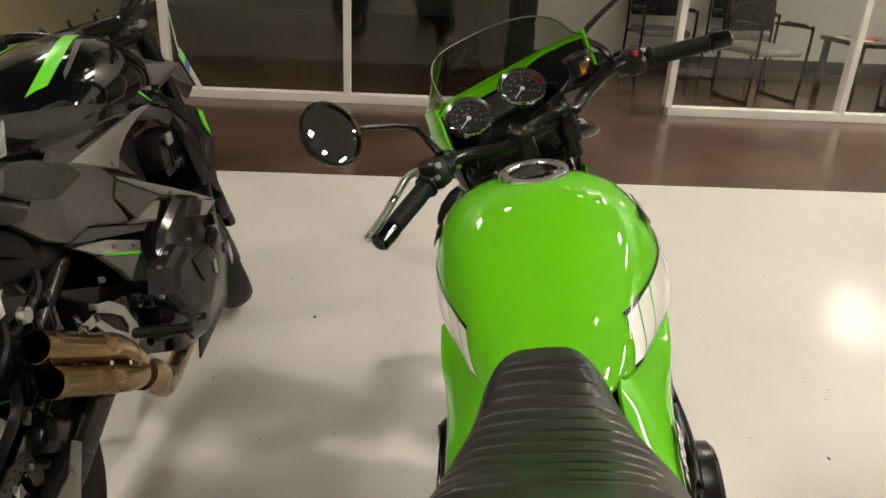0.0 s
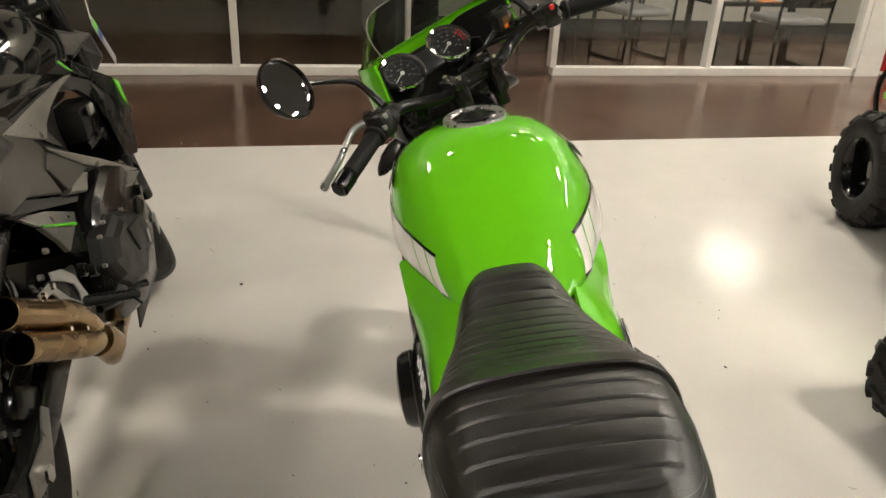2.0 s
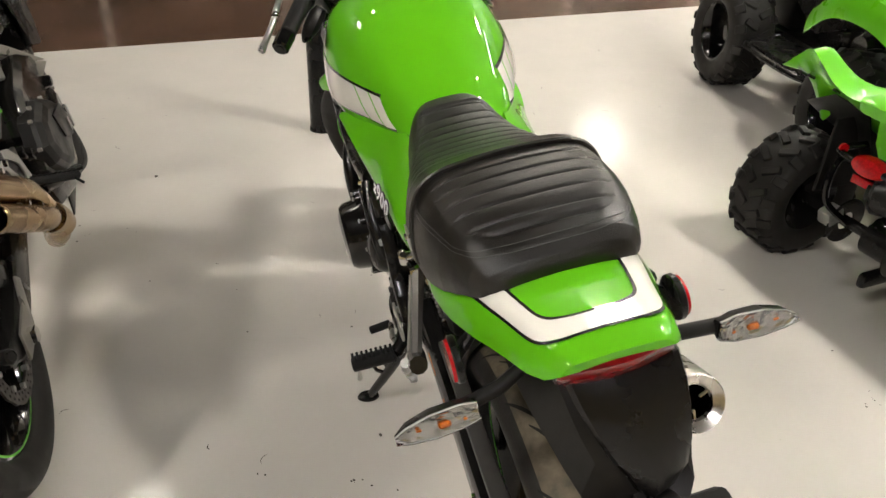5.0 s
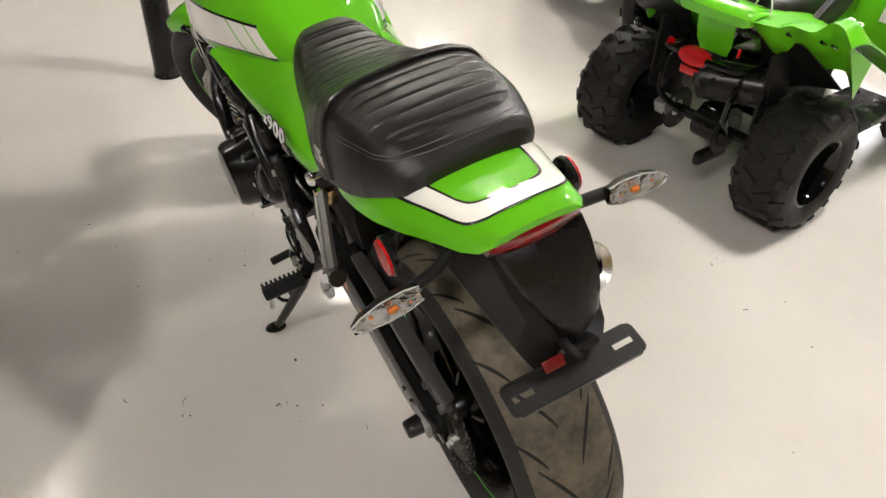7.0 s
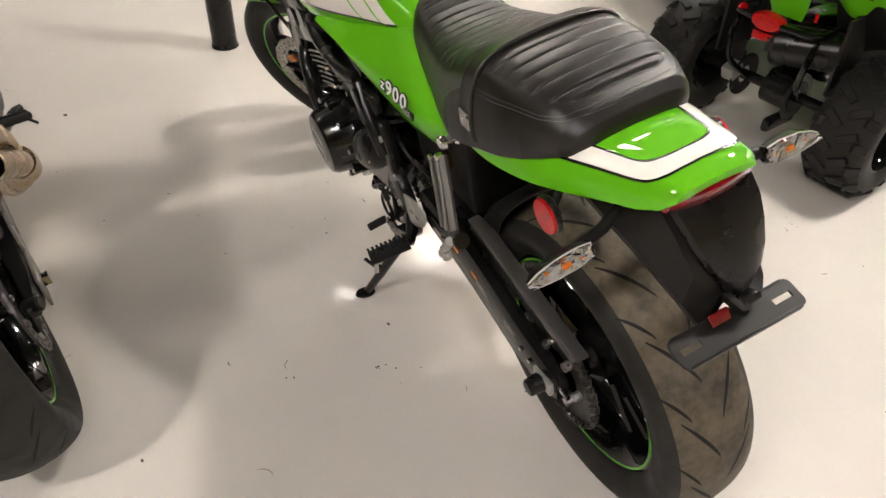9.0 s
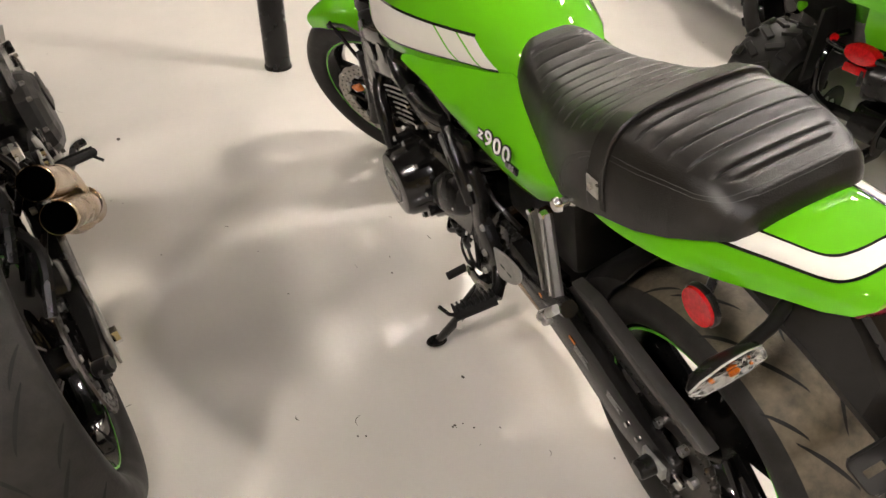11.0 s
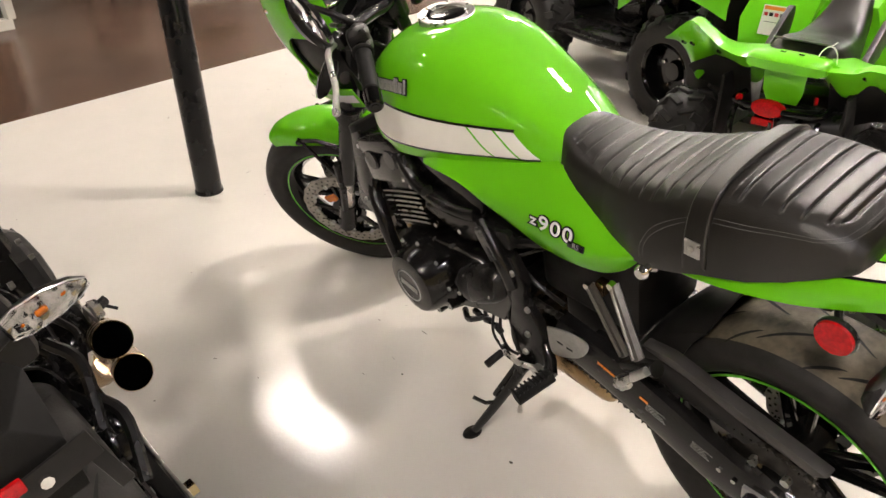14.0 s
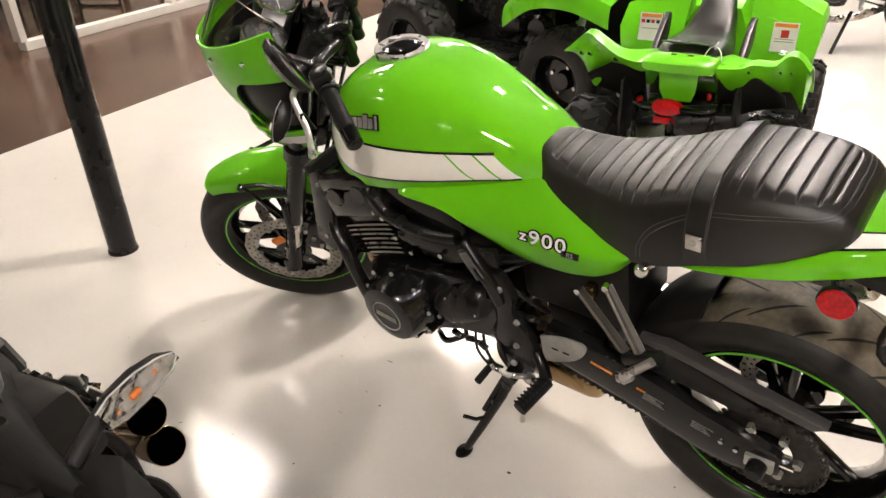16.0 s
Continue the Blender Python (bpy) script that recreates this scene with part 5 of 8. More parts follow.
AX = Vector((0, -math.sin(radians(25)), math.cos(radians(25))))


def leg_pt(x, z):
    return (x, 1.465 - (z - 0.30) * 0.4663, z)


for sg in (-1, 1):
    fk = part("fork_leg", steered(cyl(leg_pt(sg * 0.104, 0.475), leg_pt(sg * 0.104, 0.985), 0.0275, n=22, bevel=0.003)), SATIN, bike, "black upside-down fork leg")
    part("fork_tube", steered(cyl(leg_pt(sg * 0.104, 0.345), leg_pt(sg * 0.104, 0.480), 0.0205, n=20)), STEEL, fk, "bright fork stanchion")
    part("fork_lug", steered(joined(cyl(leg_pt(sg * 0.104, 0.262), leg_pt(sg * 0.104, 0.372), 0.028, 0.025, n=18, bevel=0.006), cyl((sg * 0.085, 1.47, 0.30), (sg * 0.128, 1.47, 0.30), 0.022, n=18, bevel=0.003))), SATIN, fk)
    part("fork_cap", steered(cyl(leg_pt(sg * 0.104, 0.985), leg_pt(sg * 0.104, 1.000), 0.023, 0.019, n=18)), SATIN, fk)
    part("adjuster", steered(cyl(leg_pt(sg * 0.104, 1.0), leg_pt(sg * 0.104, 1.006), 0.010, n=6)), ALUD, fk)
    cal = part("brake_caliper", steered(box(0.048, 0.060, 0.115, at(sg * 0.092, 1.350, 0.395) @ Matrix.Rotation(radians(30), 4, "X"), 0.012)), SATIN, bike, "black radial brake caliper")
    for k in range(3):
        bolt(cal, STEER @ Vector((sg * 0.116, 1.345 + 0.012 * k, 0.36 + 0.035 * k)), STEER.to_3x3() @ Vector((sg, 0, 0)), 0.007, 0.006, ALUD)
    part("fork_guard", steered(tube([leg_pt(sg * 0.128, 0.37), (sg * 0.126, 1.40, 0.46), (sg * 0.124, 1.375, 0.56)], 0.011, 8)), BLACKP, fk)
    amb = part("fork_reflector", steered(box(0.012, 0.040, 0.026, at(sg * 0.134, 1.452, 0.425) @ Matrix.Rotation(radians(-18), 4, "X"), 0.006)), AMBER, fk, "amber fork reflector")
    part("brake_hose", steered(tube([(sg * 0.095, 1.33, 0.45), (sg * 0.125, 1.27, 0.55), (sg * 0.115, 1.20, 0.70), (sg * 0.09, 1.12, 0.84)], 0.0055, 8, 18)), BLACKP, bike)
# triple clamps, headstock, handlebar
part("headstock", cyl((0, 1.568 - 0.68 * 0.4663, 0.68), (0, 1.568 - 0.95 * 0.4663, 0.95), 0.036, n=20), SATIN, bike)
for z, k in ((0.955, 0.016), (0.735, 0.022)):
    y = 1.465 - (z - 0.30) * 0.4663
    tc = part("triple_clamp", steered(joined(box(0.185, 0.06, 2 * k, at(0, y - 0.010, z) @ Matrix.Rotation(radians(25), 4, "X"), 0.01), *[cyl(leg_pt(s * 0.104, z - k), leg_pt(s * 0.104, z + k), 0.036, n=20, bevel=0.004) for s in (-1, 1)], box(0.08, 0.10, 2 * k, at(0, y - 0.045, z - 0.01) @ Matrix.Rotation(radians(25), 4, "X"), 0.01))), SATIN, bike, "black triple clamp")
bar = [(0.0, 1.050, 1.012), (0.075, 1.050, 1.012), (0.120, 1.066, 1.022), (0.180, 1.068, 1.040), (0.225, 1.048, 1.040), (0.275, 1.026, 1.032), (0.405, 0.962, 1.010)]
full = [(-x, y, z) for x, y, z in reversed(bar[1:])] + bar
part("handlebar", steered(tube(full, 0.0135, 12, 70)), SATIN, bike, "satin black tubular handlebar")
for sg in (-1, 1):
    rs = part("bar_riser", steered(joined(box(0.030, 0.042, 0.062, at(sg * 0.048, 1.046, 0.988), 0.006), cyl((sg * 0.048, 1.046, 0.93), (sg * 0.048, 1.046, 0.965), 0.016, n=14))), SATIN, bike)
    for dy in (-0.025, 0.025):
        part("riser_bolt", steered(cyl((sg * 0.048, 1.050 + dy, 1.036), (sg * 0.048, 1.050 + dy, 1.0425), 0.0060, n=10)), CHROME, rs)
part("bar_clamp", steered(joined(box(0.105, 0.030, 0.014, at(0, 1.052, 1.026), 0.005), *[box(0.036, 0.072, 0.020, at(s * 0.048, 1.050, 1.027), 0.007) for s in (-1, 1)])), SATIN, bike, "black handlebar clamp")
for sg in (-1, 1):
    d = Vector((sg * 0.130, -0.064, -0.022)).normalized()
    g0 = Vector((sg * 0.262, 1.032, 1.034))
    gr = part("grip", steered(joined(cyl(g0, g0 + d * 0.118, 0.0175, 0.0168, n=20, bevel=0.003), cyl(g0, g0 + d * 0.010, 0.023, n=20, bevel=0.003))), GRIP, bike, "black rubber handlebar grip")
    part("bar_end", steered(joined(cyl(g0 + d * 0.119, g0 + d * 0.162, 0.0185, 0.0175, n=22, bevel=0.004), cyl(g0 + d * 0.160, g0 + d * 0.163, 0.008, n=12))), GLOSSB, gr, "gloss black bar end weight")
    sw = part("switch_box", steered(joined(box(0.040, 0.046, 0.052, at(sg * 0.236, 1.046, 1.040) @ Matrix.Rotation(radians(sg * -26), 4, "Z"), 0.010), cyl((sg * 0.205, 1.06, 1.04), (sg * 0.222, 1.05, 1.04), 0.021, n=16))), BLACKP, bike, "black switch housing")
    part("switch_button", steered(box(0.012, 0.010, 0.012, at(sg * 0.232, 1.026, 1.058), 0.003)), REDP if sg > 0 else PRINTG, sw, "red engine switch" if sg > 0 else "grey switch")
    part("switch_button", steered(box(0.010, 0.012, 0.010, at(sg * 0.243, 1.024, 1.040), 0.003)), PRINTG, sw)
    part("switch_button", steered(box(0.016, 0.008, 0.008, at(sg * 0.236, 1.030, 1.026), 0.002)), BLACKP, sw)
    part("lever_perch", steered(joined(box(0.040, 0.045, 0.028, at(sg * 0.196, 1.082, 1.044), 0.008), cyl((sg * 0.235, 1.092, 1.030), (sg * 0.235, 1.092, 1.062), 0.014, n=14, bevel=0.003))), SATIN, bike)
    lever = [(sg * 0.232, 1.092, 1.046), (sg * 0.268, 1.105, 1.043), (sg * 0.300, 1.094, 1.032), (sg * 0.345, 1.072, 1.014), (sg * 0.392, 1.060, 0.996)]
    lv = part("hand_lever", steered(moved(tube(lever, lambda q: 0.0068, 10, 26), Matrix())), ALU, bike, "bright alloy hand lever")
    part("lever_ball", steered(cyl((sg * 0.388, 1.061, 0.998), (sg * 0.403, 1.057, 0.991), 0.0085, n=12, bevel=0.003)), ALU, lv)
    stem = [(sg * 0.205, 1.068, 1.062), (sg * 0.206, 1.095, 1.085), (sg * 0.205, 1.140, 1.108), (sg * 0.235, 1.128, 1.130), (sg * 0.300, 1.082, 1.165), (sg * 0.345, 1.055, 1.185)]
    mn = Vector((sg * -0.473, -0.829, 0.298)).normalized()
    mc = Vector((sg * 0.383, 1.020, 1.200))
    q = Matrix.Translation(mc) @ Vector((1, 0, 0)).rotation_difference(mn).to_matrix().to_4x4()
    mirr = part("mirror", steered(moved(lathe([(0.0, -0.022), (0.035, -0.020), (0.054, -0.010), (0.0585, 0.0), (0.0585, 0.004), (0.0545, 0.006), (0.0535, 0.002)], 44), q)), BLACKP, bike, "round black rear-view mirror")
    part("mirror_stem", steered(tube(stem, lambda q: 0.0085 - 0.003 * min(1, q * 1.5), 10, 30)), SATIN, mirr)
    part("mirror_glass", steered(moved(lathe([(0.0540, 0.0010), (0.0480, 0.0024), (0.0380, 0.0041), (0.0260, 0.0054), (0.0130, 0.0062), (0.0, 0.0064)], 44), q)), MIRROR, mirr)
mas = part("brake_reservoir", steered(joined(box(0.046, 0.036, 0.034, at(0.150, 1.098, 1.070), 0.006), box(0.050, 0.040, 0.008, at(0.150, 1.098, 1.091), 0.003))), BLACKP, bike, "front brake fluid reservoir")
part("sight_window", steered(box(0.026, 0.003, 0.016, at(0.150, 1.079, 1.072), 0.002)), TITAN, mas, "pale fluid window")
part("fluid_level", steered(box(0.012, 0.003, 0.008, at(0.142, 1.0775, 1.060), 0.001)), AMBER, mas)
# instruments
for sg in (-1, 1):
    c = Vector((sg * 0.069, 1.207, 1.058))
    nrm = Vector((0, -0.62, 0.78)).normalized()
    q = Matrix.Translation(c) @ Matrix((nrm, Vector((1, 0, 0)), Vector((0, 0.78, 0.62)).normalized())).transposed().to_4x4()
    ga = part("gauge", steered(moved(lathe([(0.0, -0.065), (0.030, -0.062), (0.047, -0.040), (0.049, -0.006), (0.045, -0.004), (0.044, -0.006), (0.0, -0.006)], 44), q)), DIAL, bike, "round black analogue gauge")
    part("bezel", steered(moved(lathe([(0.0485, -0.008), (0.0525, -0.004), (0.0530, 0.003), (0.0500, 0.008), (0.0440, 0.005), (0.0425, -0.004)], 48), q)), CHROME, ga, "chrome bezel")
    ticks = []
    for k in range(33):
        a = radians(-135 + 270 * k / 32)
        major = k % 4 == 0
        r0, r1 = (0.032 if major else 0.036), 0.0405
        p0 = Vector((-0.0053, r0 * math.sin(a), r0 * math.cos(a)))
        ticks.append(moved(box(0.0006, 0.0013 if major else 0.0007, r1 - r0), at(-0.0053, 0.5 * (r0 + r1) * math.sin(a), 0.5 * (r0 + r1) * math.cos(a)) @ Matrix.Rotation(-a, 4, "X")))
        if major:
            ticks.append(box(0.0006, 0.0042, 0.0034, at(-0.0053, 0.026 * math.sin(a), 0.026 * math.cos(a))))
    part("dial_scale", steered(moved(joined(*ticks), q)), PRINTG, ga, "pale dial marks")
    if sg > 0:
        red = [box(0.0006, 0.0040, 0.006, at(-0.0050, 0.0375 * math.sin(a), 0.0375 * math.cos(a)) @ Matrix.Rotation(-a, 4, "X")) for a in (radians(d) for d in (65, 78, 91, 104))]
        part("red_zone", steered(moved(joined(*red), q)), REDP, ga)
    part("needle", steered(moved(joined(box(0.0008, 0.0022, 0.036, at(-0.0035, 0, 0) @ Matrix.Rotation(radians(116), 4, "X") @ at(0, 0, 0.014)), cyl((-0.006, 0, 0), (-0.002, 0, 0), 0.005, n=14)), q)), PRINT, ga, "white needle")
    part("dial_print", steered(moved(joined(box(0.0006, 0.013, 0.0022, at(-0.0053, 0.0, 0.012)), box(0.0006, 0.008, 0.0022, at(-0.0053, 0.010, -0.012))), q)), PRINTG, ga)
    gl = part("gauge_glass", steered(moved(lathe([(0.0440, 0.0015), (0.0, 0.0025)], 36), q)), SCREEN, ga)
    gl.visible_shadow = False
part("instrument_panel", steered(joined(box(0.060, 0.012, 0.055, at(0, 1.205, 1.050) @ Matrix.Rotation(radians(-50), 4, "X"), 0.004), box(0.20, 0.05, 0.09, at(0, 1.235, 1.000), 0.02))), DIAL, bike)
part("ignition_lock", steered(cyl((0, 1.098, 0.985), (0, 1.090, 1.004), 0.020, n=20, bevel=0.004)), SATIN, bike)
part("cable", steered(tube([(0.05, 1.18, 1.0), (0.12, 1.16, 1.02), (0.16, 1.10, 1.03), (0.19, 1.07, 1.03)], 0.005, 8, 18)), BLACKP, bike)
part("cable", steered(tube([(-0.19, 1.085, 1.04), (-0.16, 1.15, 1.03), (-0.10, 1.16, 0.97), (-0.06, 1.10, 0.88)], 0.005, 8, 18)), BLACKP, bike)
part("cable", steered(tube([(0.19, 1.085, 1.04), (0.17, 1.16, 1.04), (0.10, 1.17, 0.98), (0.06, 1.10, 0.88)], 0.006, 8, 18)), BLACKP, bike)


# cowl: u runs from the left edge round the nose to the right, v from the lower to the upper edge
def cowl(u, v):
    a = (2 * u - 1) * math.pi / 2
    s = abs(2 * u - 1)
    k = min(1.0, max(0.0, (s - 0.47) / 0.24))
    k = math.sin(k * math.pi / 2) ** 0.8
    zb = 0.805 + (0.990 - 0.805) * k
    zt = 1.070 + 0.048 * s ** 2
    z = zb + (zt - zb) * v
    h = max(0.0, (z - 0.815) / 0.27)
    w = 0.118 + 0.036 * math.sin(math.pi * min(1, max(0, h)) * 0.62)
    d = 0.174 + 0.038 * math.sin(math.pi * min(1, max(0, h)) * 0.75 + 0.15)
    yr = 1.185 - 0.035 * s ** 4
    r = max(0.0, math.sin(a))
    return (w * math.sin(a) * (1 + 0.28 * r), yr + d * abs(math.cos(a)) ** 0.85 - 0.040 * r ** 2, z + 0.012 * r ** 2)


cow = part("cowl", steered(thick(sheet(cowl, 60, 16), 0.005)), GREEN, bike, "lime green cafe cowl")


def liner(u, v):
    a = (2 * u - 1) * math.pi / 2
    z = 0.805 + 0.235 * v
    w, d = 0.112 + 0.030 * math.sin(math.pi * v * 0.7), 0.148 + 0.030 * math.sin(math.pi * v * 0.75 + 0.15)
    return (w * math.sin(a), 1.180 + d * abs(math.cos(a)) ** 0.85, z)


part("cowl_liner", steered(thick(sheet(liner, 40, 8), 0.004)), MATTE, cow, "black inner liner of the cowl")


def dash_liner(u, v):
    p = cowl(u, 0.05 + 0.83 * v)
    return (p[0] * 0.955, 1.15 + (p[1] - 1.15) * 0.955, p[2])


part("dash_liner", steered(thick(sheet(dash_liner, 44, 8), 0.003)), MATTE, cow, "black lining behind the gauges")


def cowl_stripe(u, v):
    p = cowl(0.27 + 0.46 * u, 0.03 + 0.13 * v)
    return (p[0] * 1.012, p[1] + 0.0025, p[2])


part("cowl_stripe", steered(sheet(cowl_stripe, 40, 4)), WHITE, cow, "white stripe round the cowl")


def chin(u, v):
    a = (2 * u - 1) * math.pi / 2
    w, d = 0.126 + 0.018 * v, 0.160 + 0.020 * v
    return (w * math.sin(a), 1.195 + d * abs(math.cos(a)) ** 0.9, 0.752 + 0.07 * v + 0.012 * abs(math.sin(a)))


part("chin", steered(thick(sheet(chin, 48, 6), 0.004)), GREEN, cow, "green lower lip of the cowl")


def chin_band(u, v):
    p = chin(u, 0.30 + 0.45 * v)
    return (p[0] * 1.02, p[1] + 0.0022, p[2])


part("chin_stripe", steered(sheet(chin_band, 48, 3)), WHITE, cow, "white stripe")


def screen(u, v):
    p = cowl(u, 1.0)
    s = abs(2 * u - 1)
    rise = (0.125 - 0.118 * s ** 2.6)
    return (p[0] * (1 - 0.16 * v), p[1] - 0.115 * v * (1 - s ** 3) - 0.008 * v, p[2] - 0.012 + (rise + 0.012) * v)


scr = part("windscreen", steered(thick(sheet(screen, 48, 10), 0.003)), SCREEN, cow, "clear lightly smoked windscreen")
scr.visible_shadow = False
# opaque grey line that stands for the reflection along the clear edge
part("screen_edge", steered(tube([screen(u, 1.0) for u in np.linspace(0, 1, 50)], 0.0014, 6)), SATGREY, scr, "clear screen edge, its bright reflection put into grey")
for u, v in ((0.10, 0.55), (0.24, 0.85), (0.90, 0.55), (0.76, 0.85)):
    p = Vector(cowl(u, v))
    o = Vector((p.x, (p.y - 1.15) * 0.6, 0)).normalized()
    bolt(cow, STEER @ p, STEER.to_3x3() @ o, 0.006, 0.005)
part("headlamp_shell", steered(moved(lathe([(0.0, -0.075), (0.05, -0.065), (0.080, -0.02), (0.085, 0.03), (0.080, 0.05), (0.0, 0.055)], 32), at(0, 1.315, 0.955) @ Matrix.Rotation(radians(90), 4, "Z"))), BLACKP, bike, "black headlamp shell inside the cowl")
# front signals hang below the cowl
signal(bike, STEER @ at(-0.180, 1.215, 0.905) @ Matrix.Rotation(radians(152), 4, "Z") @ Matrix.Rotation(radians(35), 4, "Y"), [STEER @ Vector(p) for p in ((-0.10, 1.20, 0.90), (-0.13, 1.21, 0.90), (-0.16, 1.21, 0.905))], 0.85)
signal(bike, STEER @ at(0.180, 1.215, 0.905) @ Matrix.Rotation(radians(208), 4, "Z") @ Matrix.Rotation(radians(-35), 4, "Y") @ Matrix.Diagonal((-1, 1, 1, 1)), [STEER @ Vector(p) for p in ((0.10, 1.20, 0.90), (0.13, 1.21, 0.90), (0.16, 1.21, 0.905))], 0.85)


# front fender, with stays
def mud(u, v):
    a = radians(60 + 97 * u)
    x = 2 * v - 1
    taper = min(1.0, 0.72 + 1.6 * u, 0.75 + 1.2 * (1 - u))
    r = 0.332 - 0.052 * abs(x) ** 3.0 * taper
    return (0.070 * math.sin(x * math.pi / 2 * 0.98) * (0.55 + 0.45 * min(1, 3 * u + 0.25)), 1.47 + r * math.cos(a), 0.30 + r * math.sin(a))


mg = part("front_fender", steered(thick(sheet(mud, 36, 20), 0.004)), GREEN, bike, "lime green front fender")
for sg in (-1, 1):
    part("fender_stay", steered(joined(tube([(sg * 0.068, 1.500, 0.598), (sg * 0.085, 1.43, 0.612), (sg * 0.104, 1.36, 0.605)], 0.0065, 8), tube([(sg * 0.068, 1.500, 0.598), (sg * 0.088, 1.45, 0.53), (sg * 0.104, 1.405, 0.47)], 0.0055, 8))), SATIN, mg)
    part("stay_bolt", steered(cyl((sg * 0.062, 1.502, 0.598), (sg * 0.080, 1.502, 0.598), 0.009, n=12, bevel=0.002)), SATIN, mg)

# ---- the black motorcycle ----
KBIKE = pose(-0.56, 1.54, 0.0, 0, -10, -1.5)
KSTEER = Matrix.Translation((0, 1.535, 0)) @ Matrix.Rotation(radians(30), 4, Vector((0, -math.sin(radians(24.5)), math.cos(radians(24.5))))) @ Matrix.Translation((0, -1.535, 0))
kb = thing("motorcycle", KBIKE, "black and grey streetfighter motorcycle with bronze twin exhaust pipes", "motorcycle")
wheel(kb, at(0, 0, 0.312), TYRE_R, 0.089, TREADK, LIME, [(0.105, 0.125)], "wide rear tyre of the black motorcycle")
wheel(kb, KSTEER @ at(0, 1.435, 0.300), TYRE_F, 0.060, RUBBER, LIME, [(-0.075, 0.150), (0.075, 0.150)], "front tyre of the black motorcycle")

KTANK = [(0.42, 0.060, 0.920, 0.800), (0.48, 0.105, 0.985, 0.800), (0.56, 0.138, 1.030, 0.805), (0.66, 0.160, 1.060, 0.810), (0.78, 0.172, 1.073, 0.815), (0.88, 0.170, 1.060, 0.820), (0.97, 0.150, 1.022, 0.830), (1.04, 0.105, 0.965, 0.845), (1.06, 0.05, 0.93, 0.87)]
KTPROF = [(0.0, 0.0, 1.0), (0.15, 0.32, 0.985), (0.3, 0.60, 0.93), (0.45, 0.83, 0.80), (0.55, 0.95, 0.66), (0.65, 1.0, 0.52), (0.8, 0.93, 0.26), (1.0, 0.78, 0.0)]


def ktank_at(y, s):
    w, zt, zb = lerp_table(KTANK, y)
    fx, fz = lerp_table(KTPROF, abs(s))
    return (math.copysign(w * fx, s), y, zb + (zt - zb) * fz)


ktank = part("fuel_tank", loft(skin(ktank_at, 0.42, 1.06, 36, 36)), GLOSSB, kb, "gloss black fuel tank")
STRIPE_A = [(0.0, 0.840, 0.08), (0.35, 0.695, 0.17), (0.7, 0.575, 0.25), (1.0, 0.492, 0.29)]
STRIPE_B = [(0.0, 0.865, 0.14), (0.35, 0.690, 0.27), (0.7, 0.605, 0.33), (1.0, 0.542, 0.37)]
STRIPE_C = [(0.0, 0.760, 0.24), (1.0, 0.595, 0.385)]
STRIPE_D = [(0.0, 0.745, 0.29), (1.0, 0.580, 0.425)]


def edge(table, sg):
    return lambda t: (float(lerp_table(table, t)[0]), sg * float(lerp_table(table, t)[1]))


for sg in (-1, 1):
    part("tank_stripe", decal(ktank_at, edge(STRIPE_A, sg), edge(STRIPE_B, sg), 18, 5, 0.0014), LIME, ktank, "lime green tank stripe")
    part("tank_stripe", decal(ktank_at, edge(STRIPE_C, sg), edge(STRIPE_D, sg), 12, 4, 0.0014), GREYP, ktank, "grey tank stripe")
part("filler_cap", moved(lathe([(0.050, -0.004), (0.050, 0.004), (0.040, 0.008), (0.0, 0.009)], 32), at(0, 0.86, 1.066) @ Matrix.Rotation(radians(-90), 4, "Y")), BLACKP, kb)
KSEAT = [(-0.06, 0.025, 0.925, 0.895), (-0.02, 0.045, 0.935, 0.880), (0.06, 0.075, 0.930, 0.860), (0.14, 0.105, 0.900, 0.835), (0.22, 0.122, 0.868, 0.800), (0.32, 0.120, 0.855, 0.780), (0.42, 0.110, 0.872, 0.790), (0.50, 0.085, 0.905, 0.82), (0.52, 0.04, 0.905, 0.85)]


def kseat_at(y, s):
    w, zt, zb = lerp_table(KSEAT, y)
    fx, fz = lerp_table(SPROF, abs(s))
    return (math.copysign(w * fx, s), y, zb + (zt - zb) * fz)


part("seat", loft(skin(kseat_at, -0.06, 0.52, 40, 28)), LEATHER, kb, "black textured vinyl seat")
KTAIL = [(-0.195, 0.007, 0.868, 0.852), (-0.145, 0.018, 0.884, 0.848), (-0.08, 0.031, 0.896, 0.850), (0.0, 0.055, 0.900, 0.835), (0.08, 0.085, 0.870, 0.800), (0.16, 0.110, 0.840, 0.765), (0.25, 0.12, 0.80, 0.72)]


def ktail_at(y, s):
    w, zt, zb = lerp_table(KTAIL, y)
    fx, fz = lerp_table(TLPROF, abs(s))
    return (math.copysign(w * fx, s), y, zb + (zt - zb) * fz)


part("tail_cowl", loft(skin(ktail_at, -0.195, 0.25, 28, 24)), HOLDER, kb, "matte black angular tail cowl")


KSIDE = [(0.1, 0.115), (0.3, 0.120), (0.45, 0.125), (0.62, 0.142), (0.8, 0.172), (0.95, 0.203), (1.1, 0.212), (1.3, 0.190)]


